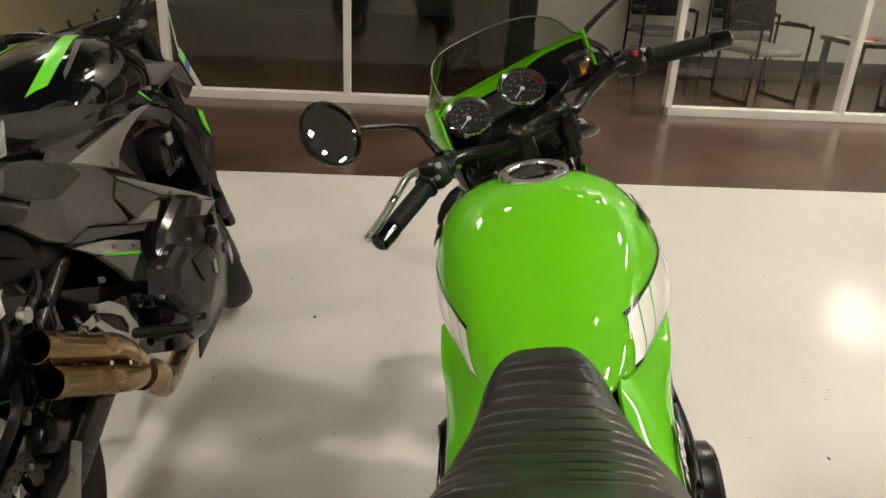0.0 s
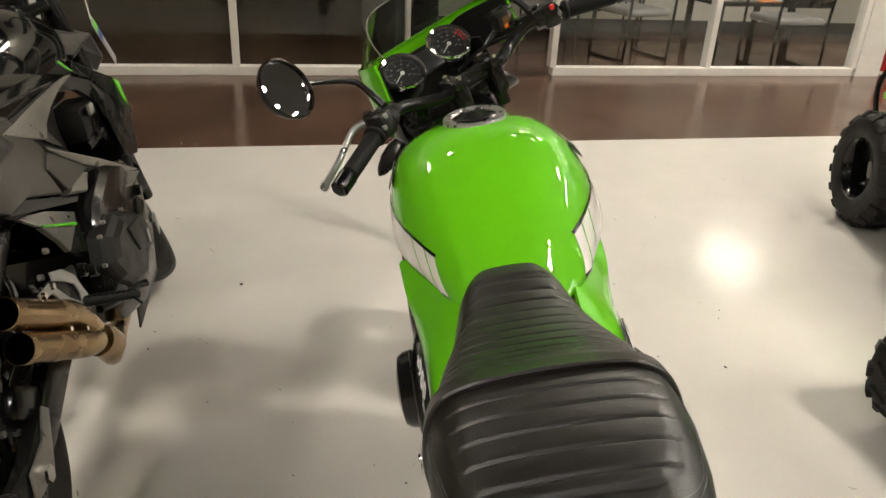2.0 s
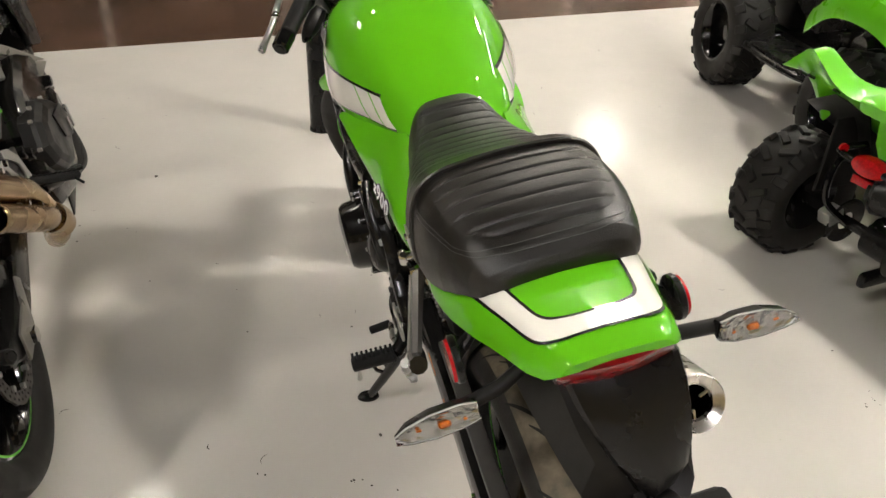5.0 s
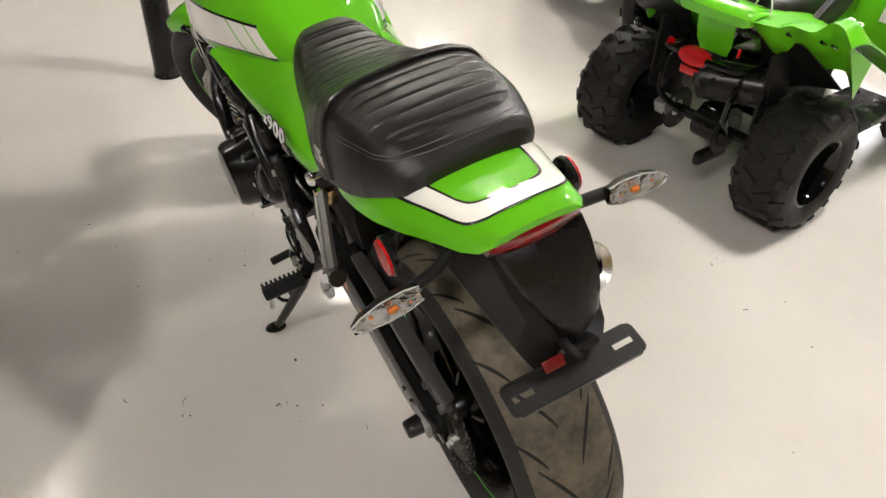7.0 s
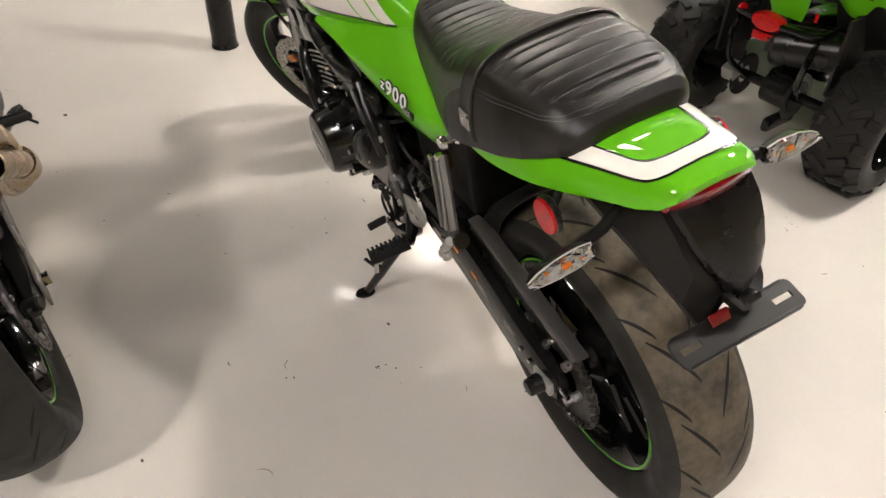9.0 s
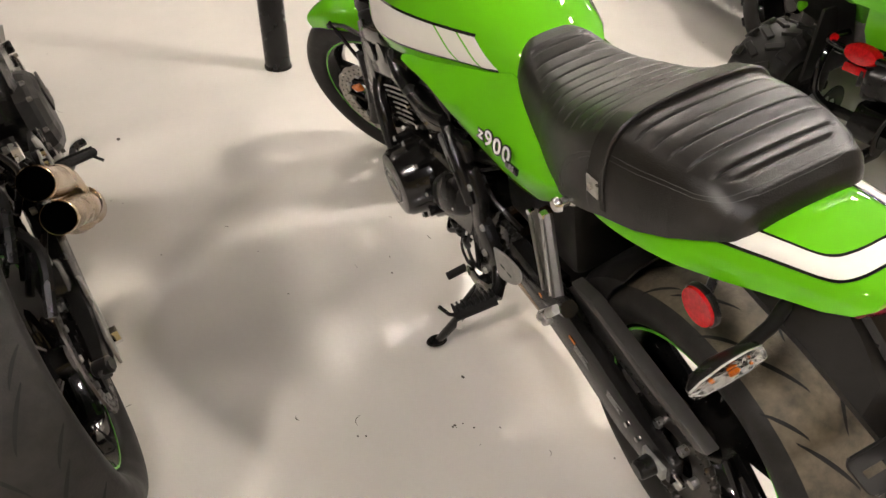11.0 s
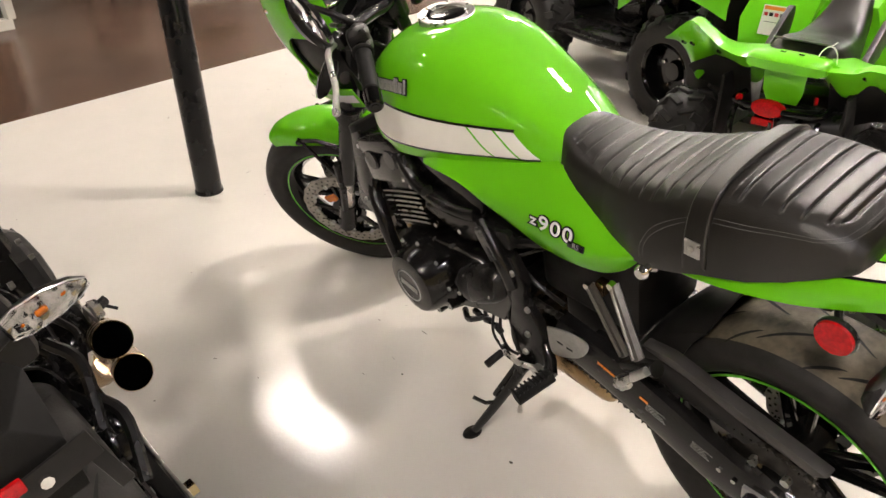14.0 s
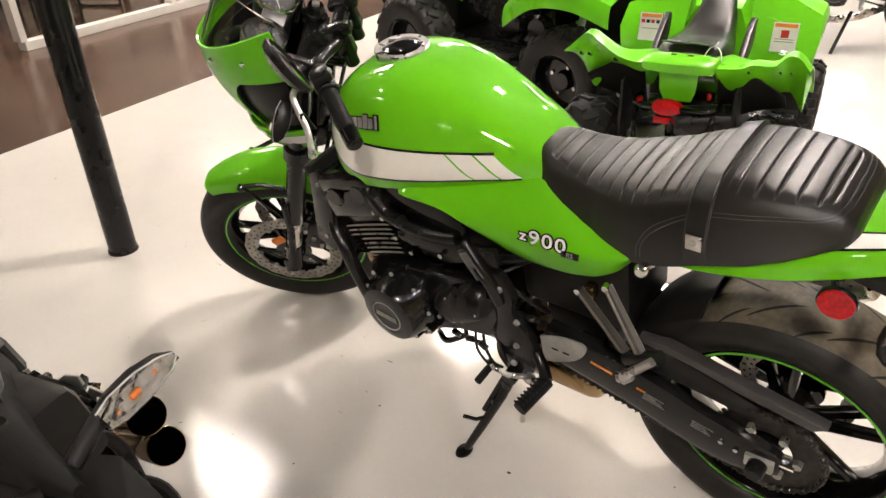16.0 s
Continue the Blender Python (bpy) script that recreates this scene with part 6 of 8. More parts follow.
def panel(name, outline, material, lift=0.0, label="", lifts=None, depth=0.006, parent=None, rim=0.004):
    """A side panel on both flanks, from its outline in (y, z), bent to the flank's width, with a rounded rim."""
    for sg in (1, -1):
        bm = bmesh.new()
        vs = []
        for k, (y, z) in enumerate(outline):
            x = float(lerp_table(KSIDE, y)[0]) + lift + (lifts[k] if lifts else 0.0)
            vs.append(bm.verts.new((sg * x, y, z)))
        fc = bm.faces.new(vs)
        bmesh.ops.triangulate(bm, faces=[fc])
        bmesh.ops.recalc_face_normals(bm, faces=bm.faces)
        if sum(f.normal.x * f.calc_area() for f in bm.faces) * sg < 0:
            bmesh.ops.reverse_faces(bm, faces=bm.faces)
        r = bmesh.ops.extrude_face_region(bm, geom=bm.faces[:])
        for v in vs:
            v.co.x -= sg * depth
        top = [f for f in r["geom"] if isinstance(f, bmesh.types.BMFace)]
        bmesh.ops.inset_region(bm, faces=top, thickness=rim, depth=rim * 0.5, use_even_offset=True)
        part(name, bm, material, parent or kb, label, smooth=True, angle=25)


panel("tank_flank", [(0.30, 0.985), (0.472, 0.958), (0.647, 0.932), (0.776, 0.897), (0.62, 0.874), (0.456, 0.851), (0.352, 0.889), (0.25, 0.913)], GLOSSB, -0.006, "gloss black lower tank flank", [0, 0.006, 0.012, 0.006, 0.004, 0, 0, 0], 0.02, rim=0.012)
panel("upper_cover", [(0.466, 0.956), (0.601, 0.968), (0.732, 0.978), (0.768, 0.966), (0.839, 0.888), (0.847, 0.873), (0.785, 0.886), (0.691, 0.922), (0.608, 0.938)], BLACKP, -0.002, "black upper tank cover", [-0.01, -0.02, -0.03, -0.022, 0, 0, 0.004, 0.004, 0.002], 0.02, rim=0.005)
panel("side_shroud", [(0.458, 0.842), (0.611, 0.863), (0.772, 0.887), (0.824, 0.878), (0.759, 0.863), (0.697, 0.837), (0.652, 0.809), (0.628, 0.775)], SATGREY, 0.004, "satin grey blade-shaped tank shroud", [0, 0.004, 0.006, 0.002, 0, 0, 0, 0], 0.02)
panel("shroud_rim", [(0.826, 0.877), (0.909, 0.845), (1.021, 0.759), (1.015, 0.694), (0.987, 0.756), (0.874, 0.831), (0.807, 0.846), (0.747, 0.844), (0.702, 0.81), (0.686, 0.791), (0.71, 0.731), (0.630, 0.773), (0.654, 0.808), (0.699, 0.836), (0.761, 0.862)], GUARD, -0.001, "charcoal rim of the shroud opening", [0, 0, 0, 0, -0.02, -0.022, -0.025, -0.025, -0.025, -0.025, -0.01, 0, 0, 0, 0], 0.012, rim=0.003)
panel("radiator_shroud", [(0.837, 0.881), (0.879, 0.905), (0.926, 0.876), (1.06, 0.812), (1.173, 0.699), (1.063, 0.588), (0.968, 0.607), (1.017, 0.694), (1.023, 0.759), (0.911, 0.845)], BLACKP, 0.003, "black radiator shroud", [0, -0.015, -0.01, 0, 0, 0, 0, 0, 0.003, 0.003], 0.02)
panel("knee_pad", [(0.242, 0.899), (0.28, 0.9), (0.333, 0.889), (0.442, 0.853), (0.494, 0.814), (0.478, 0.803), (0.374, 0.791), (0.286, 0.821), (0.216, 0.86)], KNEE, 0.002, "textured black knee pad", None, 0.016, rim=0.006)
panel("frame_panel", [(0.503, 0.812), (0.608, 0.764), (0.576, 0.723), (0.614, 0.645), (0.46, 0.700), (0.37, 0.698), (0.30, 0.735), (0.22, 0.80), (0.238, 0.834), (0.284, 0.815), (0.374, 0.785), (0.484, 0.797)], GREYP, 0.0, "dark grey flat frame cover", None, 0.02, rim=0.005)
panel("spear_panel", [(0.609, 0.764), (0.813, 0.660), (1.011, 0.553), (0.951, 0.572), (0.763, 0.660), (0.611, 0.754)], SATGREY, 0.004, "satin grey faceted spear panel", [0, 0.004, 0.002, -0.006, -0.002, 0.002], 0.02, rim=0.0025)
panel("spear_panel", [(0.610, 0.752), (0.763, 0.658), (0.951, 0.572), (0.739, 0.658), (0.636, 0.646), (0.581, 0.718)], GREYP, 0.002, "", [0, -0.004, -0.008, -0.022, 0.0, 0], 0.02, rim=0.0025)
panel("spear_panel", [(0.636, 0.642), (0.739, 0.655), (0.951, 0.571), (1.009, 0.548), (0.936, 0.531), (0.773, 0.587), (0.617, 0.640)], SATGREY, 0.004, "", [0.006, -0.024, -0.008, 0.004, 0.002, 0.010, 0.004], 0.02, rim=0.0025)
panel("lower_strip", [(0.37, 0.694), (0.459, 0.695), (0.616, 0.639), (0.772, 0.584), (0.78, 0.56), (0.659, 0.606), (0.512, 0.655), (0.398, 0.676)], GUARD, -0.006, "charcoal lower edge strip", None, 0.012, rim=0.003)
panel("heel_cover", [(0.391, 0.677), (0.438, 0.667), (0.51, 0.645), (0.635, 0.588), (0.634, 0.559), (0.546, 0.595), (0.454, 0.632)], ALU, 0.0, "satin silver heel panel", [0, 0, 0.002, 0, 0.006, 0.008, 0.006], 0.012, rim=0.003)
panel("heel_cover", [(0.453, 0.629), (0.628, 0.556), (0.640, 0.516), (0.627, 0.456), (0.563, 0.497), (0.518, 0.563)], SATGREY, 0.0, "", [0.006, 0.006, 0.004, 0, 0, 0.002], 0.012, rim=0.003)
panel("accent", [(0.455, 0.634), (0.627, 0.563), (0.625, 0.556), (0.461, 0.626)], LIME, 0.0095, "thin green accent line", None, 0.004, rim=0.001)
panel("accent", [(0.790, 0.934), (0.816, 0.921), (0.846, 0.882), (0.832, 0.890)], LIME, 0.004, "green accent patch", [-0.02, -0.012, 0, 0], 0.005, rim=0.001)
panel("accent", [(1.050, 0.812), (1.090, 0.796), (1.123, 0.715), (1.084, 0.747)], LIME, 0.0065, "green accent patch", None, 0.004, rim=0.001)
part("airbox", box(0.20, 0.46, 0.20, at(0, 0.66, 0.74), 0.03), MATTE, kb)
part("airbox", box(0.17, 0.40, 0.16, at(0, 0.32, 0.74) @ Matrix.Rotation(radians(-10), 4, "X"), 0.03), MATTE, kb)
# front mask, bars, tag
mask = [[(0.0, 1.10, 1.00), (0.09, 1.06, 0.965), (0.155, 0.985, 0.895)], [(0.0, 1.22, 0.985), (0.08, 1.20, 0.955), (0.165, 1.165, 0.925)], [(0.0, 1.34, 0.90), (0.075, 1.32, 0.875), (0.155, 1.26, 0.845)], [(0.0, 1.38, 0.83), (0.05, 1.37, 0.825), (0.115, 1.30, 0.80)]]
rows = [[(-x, y, z) for x, y, z in reversed(r[1:])] + r for r in mask]
part("front_mask", thick(loft(rows, closed=False, caps=False), 0.006), GUARD, kb, "charcoal angular front mask", smooth=False)
for sg in (-1, 1):
    part("visor", thick(loft([[(sg * 0.135, 0.86, 0.925), (sg * 0.150, 0.93, 0.915), (sg * 0.158, 0.99, 0.903)], [(sg * 0.13, 0.96, 0.965), (sg * 0.150, 1.06, 0.945), (sg * 0.166, 1.16, 0.930)]], closed=False, caps=False), 0.005), GREYP, kb, "satin grey mask wing", smooth=False)
kbar = [(0.0, 1.02, 1.065), (0.08, 1.02, 1.065), (0.17, 1.04, 1.105), (0.25, 1.02, 1.115), (0.39, 0.955, 1.095)]
part("handlebar", moved(tube([(-x, y, z) for x, y, z in reversed(kbar[1:])] + kbar, 0.014, 10, 50), KSTEER), SATIN, kb)
part("bar_clamp", moved(joined(box(0.14, 0.06, 0.04, at(0, 1.02, 1.055), 0.008), box(0.20, 0.07, 0.03, at(0, 1.04, 1.005), 0.008)), KSTEER), SATIN, kb)
part("steering_nut", moved(cyl((0, 1.03, 1.02), (0, 1.02, 1.045), 0.022, n=6), KSTEER), ALU, kb)
part("meter", moved(box(0.12, 0.07, 0.03, at(0, 1.13, 1.03) @ Matrix.Rotation(radians(-35), 4, "X"), 0.01), KSTEER), BLACKP, kb)
for sg in (-1, 1):
    g0, d = Vector((sg * 0.27, 1.011, 1.112)), Vector((sg * 0.13, -0.06, -0.018)).normalized()
    part("grip", moved(cyl(g0, g0 + d * 0.13, 0.018, n=14, bevel=0.003), KSTEER), GRIP, kb)
    part("switch_box", moved(box(0.045, 0.045, 0.05, at(sg * 0.235, 1.03, 1.115), 0.01), KSTEER), BLACKP, kb)
    part("hand_lever", moved(tube([(sg * 0.22, 1.075, 1.115), (sg * 0.28, 1.085, 1.11), (sg * 0.39, 1.04, 1.085)], 0.007, 8, 16), KSTEER), SATIN, kb)
    part("fork_leg", moved(joined(cyl((sg * 0.105, 1.03, 1.03), (sg * 0.105, 1.285, 0.50), 0.027, n=16), cyl((sg * 0.105, 1.285, 0.50), (sg * 0.105, 1.39, 0.30), 0.022, n=16)), KSTEER), SATIN, kb)
    part("brake_caliper", moved(box(0.05, 0.06, 0.11, at(sg * 0.095, 1.32, 0.40) @ Matrix.Rotation(radians(30), 4, "X"), 0.012), KSTEER), SATIN, kb)
    part("mirror", moved(box(0.11, 0.03, 0.06, at(sg * 0.36, 1.02, 1.25) @ Matrix.Rotation(radians(-10), 4, "X"), 0.012), KSTEER), BLACKP, kb)
    part("mirror_stem", moved(tube([(sg * 0.22, 1.04, 1.125), (sg * 0.26, 1.06, 1.20), (sg * 0.34, 1.03, 1.25)], 0.006, 8, 14), KSTEER), SATIN, kb)
for k in range(5):
    part("cable", moved(tube([(0.19 - 0.08 * k, 1.06, 1.10), (0.16 - 0.07 * k, 1.16, 1.06 + 0.01 * k), (0.08 - 0.03 * k, 1.15, 0.94), (0.04 - 0.02 * k, 1.08, 0.86)], 0.005, 7, 16), KSTEER), BLACKP, kb)


def kfender(u, v):
    a = radians(35 + 120 * u)
    x = 2 * v - 1
    r = 0.330 - 0.05 * abs(x) ** 3
    return (0.068 * math.sin(x * 1.5), 1.435 + r * math.cos(a), 0.30 + r * math.sin(a))


part("front_fender", moved(thick(sheet(kfender, 24, 12), 0.004), KSTEER), BLACKP, kb)
# engine, radiator, exhaust
kcase = []
for x in (-0.20, -0.185, 0.185, 0.20):
    k = 0.92 if abs(x) > 0.19 else 1.0
    kcase.append([(x, 0.78 + (y - 0.78) * k, 0.43 + (z - 0.43) * k) for y, z in ((1.03, 0.36), (1.05, 0.50), (0.98, 0.60), (0.80, 0.64), (0.64, 0.60), (0.54, 0.52), (0.52, 0.40), (0.58, 0.30), (0.75, 0.25), (0.93, 0.26))])
keng = part("engine", loft(kcase), ENGINE, kb, "black engine with bolted covers")
kcov = [(0.548, 0.545), (0.66, 0.560), (0.755, 0.528), (0.838, 0.492), (0.880, 0.370), (0.760, 0.325), (0.650, 0.355), (0.565, 0.415), (0.515, 0.485)]
rings = []
for x, q in ((0.180, 1.04), (0.206, 1.0), (0.216, 0.96), (0.228, 0.84), (0.234, 0.66)):
    rings.append([(x, 0.700 + (y - 0.700) * q, 0.450 + (z - 0.450) * q) for y, z in kcov])
kclu = part("clutch_cover", loft(rings), MATTE, keng, "angular black clutch cover", smooth=False)
part("cover_facet", plate([(0.677, 0.503), (0.808, 0.490), (0.862, 0.424), (0.830, 0.385), (0.717, 0.423)], 0.006, at(0.233, 0, 0), 0.002), MATTE, kclu, "raised flat facet")
part("cover_chip", plate([(0.800, 0.446), (0.822, 0.440), (0.814, 0.400), (0.796, 0.408)], 0.003, at(0.240, 0, 0), 0.001), ALUD, kclu, "bare metal patch")
for y, z in kcov[::2] + [(0.60, 0.56), (0.71, 0.336), (0.92, 0.42), (0.96, 0.48)]:
    bolt(keng, (0.205, 0.700 + (y - 0.700) * 1.02, 0.450 + (z - 0.450) * 1.02), (1, 0, 0), 0.006, 0.010, SATGREY)
part("pulse_cover", moved(lathe([(0.062, 0.18), (0.058, 0.205), (0.044, 0.212), (0.0, 0.212)], 32), at(0, 0.945, 0.43)), ENGINE, keng)
for y, z in ((0.424, 0.524), (0.484, 0.492)):
    part("pivot_boss", moved(lathe([(0.016, 0.185), (0.016, 0.200), (0.010, 0.202), (0.009, 0.197), (0.0, 0.197)], 20), at(0, y, z)), SATIN, keng)
for y, z in ((1.0, 0.40), (0.98, 0.50)):
    part("engine_boss", cyl((0.18, y, z), (0.214, y, z), 0.016, n=12, bevel=0.003), ENGINE, keng)
part("radiator", box(0.34, 0.035, 0.28, at(0, 1.13, 0.56) @ Matrix.Rotation(radians(-12), 4, "X"), 0.01), MATTE, kb)
part("water_hose", tube([(0.16, 1.10, 0.62), (0.19, 1.04, 0.68), (0.17, 0.95, 0.70), (0.14, 0.88, 0.68)], 0.018, 10, 18), BLACKP, kb)
part("air_duct", box(0.10, 0.16, 0.10, at(0.12, 0.93, 0.74), 0.03), MATTE, kb)
for k in range(5):
    part("duct_rib", box(0.004, 0.012, 0.06, at(0.175, 0.90 + 0.025 * k, 0.72 - 0.01 * k), 0.002), ENGINE, kb)
part("bracket", box(0.01, 0.035, 0.03, at(0.182, 0.885, 0.775), 0.003), ALUD, kb, "bare metal bracket")
part("belly_pan", plate([(0.95, 0.33), (1.10, 0.43), (1.12, 0.34), (1.00, 0.22), (0.70, 0.20), (0.74, 0.26)], 0.006, at(0.168, 0, 0), 0.002), MATTE, kb)
part("slider_plate", plate([(1.03, 0.375), (1.05, 0.40), (1.055, 0.35), (1.035, 0.33)], 0.005, at(0.205, 0, 0), 0.001), ALUD, kb)
part("header_pipe", tube([(0.10, 1.05, 0.48), (0.10, 1.12, 0.36), (0.09, 1.0, 0.22), (0.10, 0.75, 0.195), (0.14, 0.55, 0.23), (0.185, 0.42, 0.30), (0.212, 0.355, 0.360)], 0.026, 14, 50), TITAN, kb, "bronze exhaust pipe")
ypart = part("exhaust", joined(tube([(0.212, 0.360, 0.358), (0.214, 0.335, 0.385), (0.212, 0.310, 0.405)], 0.037, 20, 8)), TITAN, kb, "bronze twin exhaust pipes")
for (x, y, z), (mx, my, mz) in (((0.187, 0.085, 0.611), (0.206, 0.262, 0.497)), ((0.190, 0.083, 0.538), (0.216, 0.262, 0.427))):
    part("muffler", tube([(0.212, 0.330, 0.400), (mx, my, mz), ((mx + x) / 2, (my + y) / 2, (mz + z) / 2), (x, y, z)], lambda q: 0.025 + 0.005 * min(1, q * 2.2), 22, 22), TITAN, ypart, "bronze muffler tube")
    dv = Vector((x - mx, y - my, z - mz)).normalized()
    tip = Vector((x, y, z))
    turn = Vector((1, 0, 0)).rotation_difference(dv).to_matrix().to_4x4()
    # mouth and inner lip coloured black for the shade within
    part("muffler_mouth", moved(lathe([(0.0, 0.001), (0.0280, 0.001), (0.0280, 0.0335)], 28), Matrix.Translation(tip) @ turn), VOID, ypart, "open pipe mouth, its inner shade coloured black")
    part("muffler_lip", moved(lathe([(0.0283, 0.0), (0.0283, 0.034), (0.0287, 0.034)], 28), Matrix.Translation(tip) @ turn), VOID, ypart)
    part("muffler_tip", moved(lathe([(0.0287, 0.034), (0.0299, 0.033), (0.0301, -0.002)], 28), Matrix.Translation(tip) @ turn), TITAN, ypart)
for p in ((0.205, 0.20, 0.500), (0.212, 0.255, 0.465)):
    part("exhaust_bolt", cyl(p, Vector(p) + Vector((0.015, 0, 0)), 0.006, n=8), CHROME, ypart)
part("exhaust_stay", tube([(0.17, 0.22, 0.60), (0.19, 0.20, 0.56), (0.21, 0.19, 0.52)], 0.006, 8), SATIN, ypart)
# rearset, pedal, swingarm
part("rearset", plate([(0.252, 0.606), (0.305, 0.586), (0.353, 0.548), (0.391, 0.464), (0.348, 0.445), (0.275, 0.508), (0.228, 0.572), (0.172, 0.582), (0.172, 0.598), (0.232, 0.592), (0.290, 0.527), (0.338, 0.489), (0.348, 0.505), (0.335, 0.535), (0.295, 0.562), (0.250, 0.588)], 0.005, at(0.196, 0, 0), 0.0012), ALUD, kb, "bare alloy footrest hanger")
part("heel_guard", joined(box(0.012, 0.15, 0.055, at(0.188, 0.31, 0.545) @ Matrix.Rotation(radians(-12), 4, "X"), 0.004), box(0.05, 0.055, 0.06, at(0.170, 0.335, 0.505), 0.010), box(0.035, 0.035, 0.05, at(0.168, 0.250, 0.520) @ Matrix.Rotation(radians(25), 4, "X"), 0.008)), MATTE, kb, "black heel guard and brake cylinder")
for y, z in ((0.182, 0.590), (0.372, 0.462), (0.230, 0.585)):
    bolt(kb, (0.201, y, z), (1, 0, 0), 0.008, 0.007)
bolt(kb, (0.180, 0.060, 0.690), (1, 0, 0), 0.017, 0.012, ALU)
part("brake_pedal", tube([(0.205, 0.40, 0.43), (0.225, 0.50, 0.40), (0.240, 0.58, 0.385), (0.262, 0.60, 0.38)], 0.010, 8, 14), BLACKP, kb, "black brake pedal")
part("rider_peg", joined(tube([(0.194, 0.346, 0.483), (0.272, 0.470, 0.417)], 0.011, 10), *[box(0.024, 0.005, 0.005, at(0.202 + 0.0078 * k, 0.359 + 0.0124 * k, 0.487 - 0.0066 * k) @ Matrix.Rotation(radians(20), 4, "Z"), 0.001) for k in range(9)]), GRIP, kb, "ribbed black footrest")
part("peg_feeler", tube([(0.262, 0.455, 0.425), (0.285, 0.440, 0.405)], 0.0035, 8), GRIP, kb)
part("pedal_rod", tube([(0.205, 0.36, 0.47), (0.212, 0.44, 0.44)], 0.004, 8), GRIP, kb)
for sg in (-1, 1):
    rings = []
    for y, z, h, w in ((-0.115, 0.345, 0.012, 0.010), (-0.05, 0.325, 0.028, 0.014), (0.0, 0.318, 0.036, 0.018), (0.12, 0.350, 0.042, 0.020), (0.28, 0.410, 0.048, 0.022), (0.42, 0.450, 0.05, 0.024), (0.50, 0.46, 0.045, 0.024)):
        rings.append([(sg * (0.132) + a * w, y, z + b * h) for a, b in ((-1, -0.7), (-0.7, -1), (0.7, -1), (1, -0.7), (1, 0.7), (0.7, 1), (-0.7, 1), (-1, 0.7))])
    sa = part("swingarm", loft(rings), SATIN, kb, "black swingarm")
    part("axle_block", plate([(-0.05, 0.29), (-0.03, 0.345), (0.05, 0.355), (0.10, 0.40), (0.12, 0.38), (0.05, 0.29)], 0.006, at(sg * 0.153 - 0.003, 0, 0), 0.002), SATGREY, sa)
    part("axle_nut", cyl((sg * 0.150, 0, 0.315), (sg * 0.172, 0, 0.315), 0.017, n=6), CHROME, sa)
    part("axle_slider", cyl((sg * 0.118, -0.095, 0.345), (sg * 0.150, -0.105, 0.352), 0.016, n=14, bevel=0.004), BLACKP, sa)
part("rear_caliper", box(0.05, 0.10, 0.07, at(0.115, 0.10, 0.415) @ Matrix.Rotation(radians(-35), 4, "X"), 0.014), SATIN, kb)
part("brake_hose", tube([(0.12, 0.14, 0.44), (0.15, 0.22, 0.48), (0.14, 0.33, 0.47)], 0.006, 8, 14), BLACKP, kb)
part("shock", cyl((0.06, 0.42, 0.66), (0.06, 0.15, 0.52), 0.03, n=14), SATIN, kb)


def khug(u, v):
    a = radians(62 - 50 * u)
    x = 2 * v - 1
    r = 0.335 - 0.06 * abs(x) ** 3
    return (0.105 * math.sin(x * 1.5), r * math.cos(a), 0.312 + r * math.sin(a))


part("hugger", thick(sheet(khug, 18, 12), 0.004), MATTE, kb)
part("sub_frame", box(0.18, 0.42, 0.10, at(0, 0.13, 0.76) @ Matrix.Rotation(radians(-14), 4, "X"), 0.02), MATTE, kb)
# tail signals, fender and plate holder
signal(kb, at(0.107, -0.160, 0.877) @ Matrix.Rotation(radians(-9), 4, "Y") @ Matrix.Rotation(radians(-8), 4, "Z"), [(0.018, -0.150, 0.850), (0.045, -0.146, 0.858), (0.078, -0.140, 0.868)], 0.82)
signal(kb, at(-0.107, -0.160, 0.877) @ Matrix.Rotation(radians(9), 4, "Y") @ Matrix.Rotation(radians(8), 4, "Z") @ Matrix.Diagonal((-1, 1, 1, 1)), [(-0.018, -0.150, 0.850), (-0.045, -0.146, 0.858), (-0.078, -0.140, 0.868)], 0.82)
bolt(kb, (0.004, -0.085, 0.894), (0, -0.2, 0.98), 0.009, 0.006)
# a faceted shell: brow, sloping facets, chin
hull = bmesh.new()
for sg in (-1, 1):
    for x, y, z in ((0.056, -0.169, 0.832), (0.012, -0.238, 0.823), (0.047, -0.256, 0.789), (0.042, -0.262, 0.720), (0.036, -0.125, 0.836), (0.036, -0.115, 0.800), (0.046, -0.155, 0.765), (0.040, -0.235, 0.700)):
        hull.verts.new((sg * x, y, z))
bmesh.ops.convex_hull(hull, input=hull.verts[:])
bmesh.ops.bevel(hull, geom=hull.edges[:], offset=0.0025, segments=2, profile=0.6, affect="EDGES")
fh = part("plate_holder", hull, HOLDER, kb, "grained black angular plate holder")
bar = part("plate_bracket", joined(box(0.112, 0.004, 0.040, at(0.012, -0.268, 0.768) @ Matrix.Rotation(radians(-6), 4, "Y"), 0.0015), box(0.018, 0.004, 0.085, at(0.066, -0.267, 0.735) @ Matrix.Rotation(radians(-10), 4, "Y"), 0.0015), box(0.020, 0.020, 0.030, at(0.0, -0.258, 0.76), 0.003)), MATTE, fh, "black plate bracket")
bolt(bar, (0.011, -0.270, 0.768), (0, -1, 0.1), 0.0085, 0.005)
part("rear_reflector", box(0.050, 0.006, 0.020, at(-0.030, -0.273, 0.785), 0.003), RED, fh, "small red reflector")
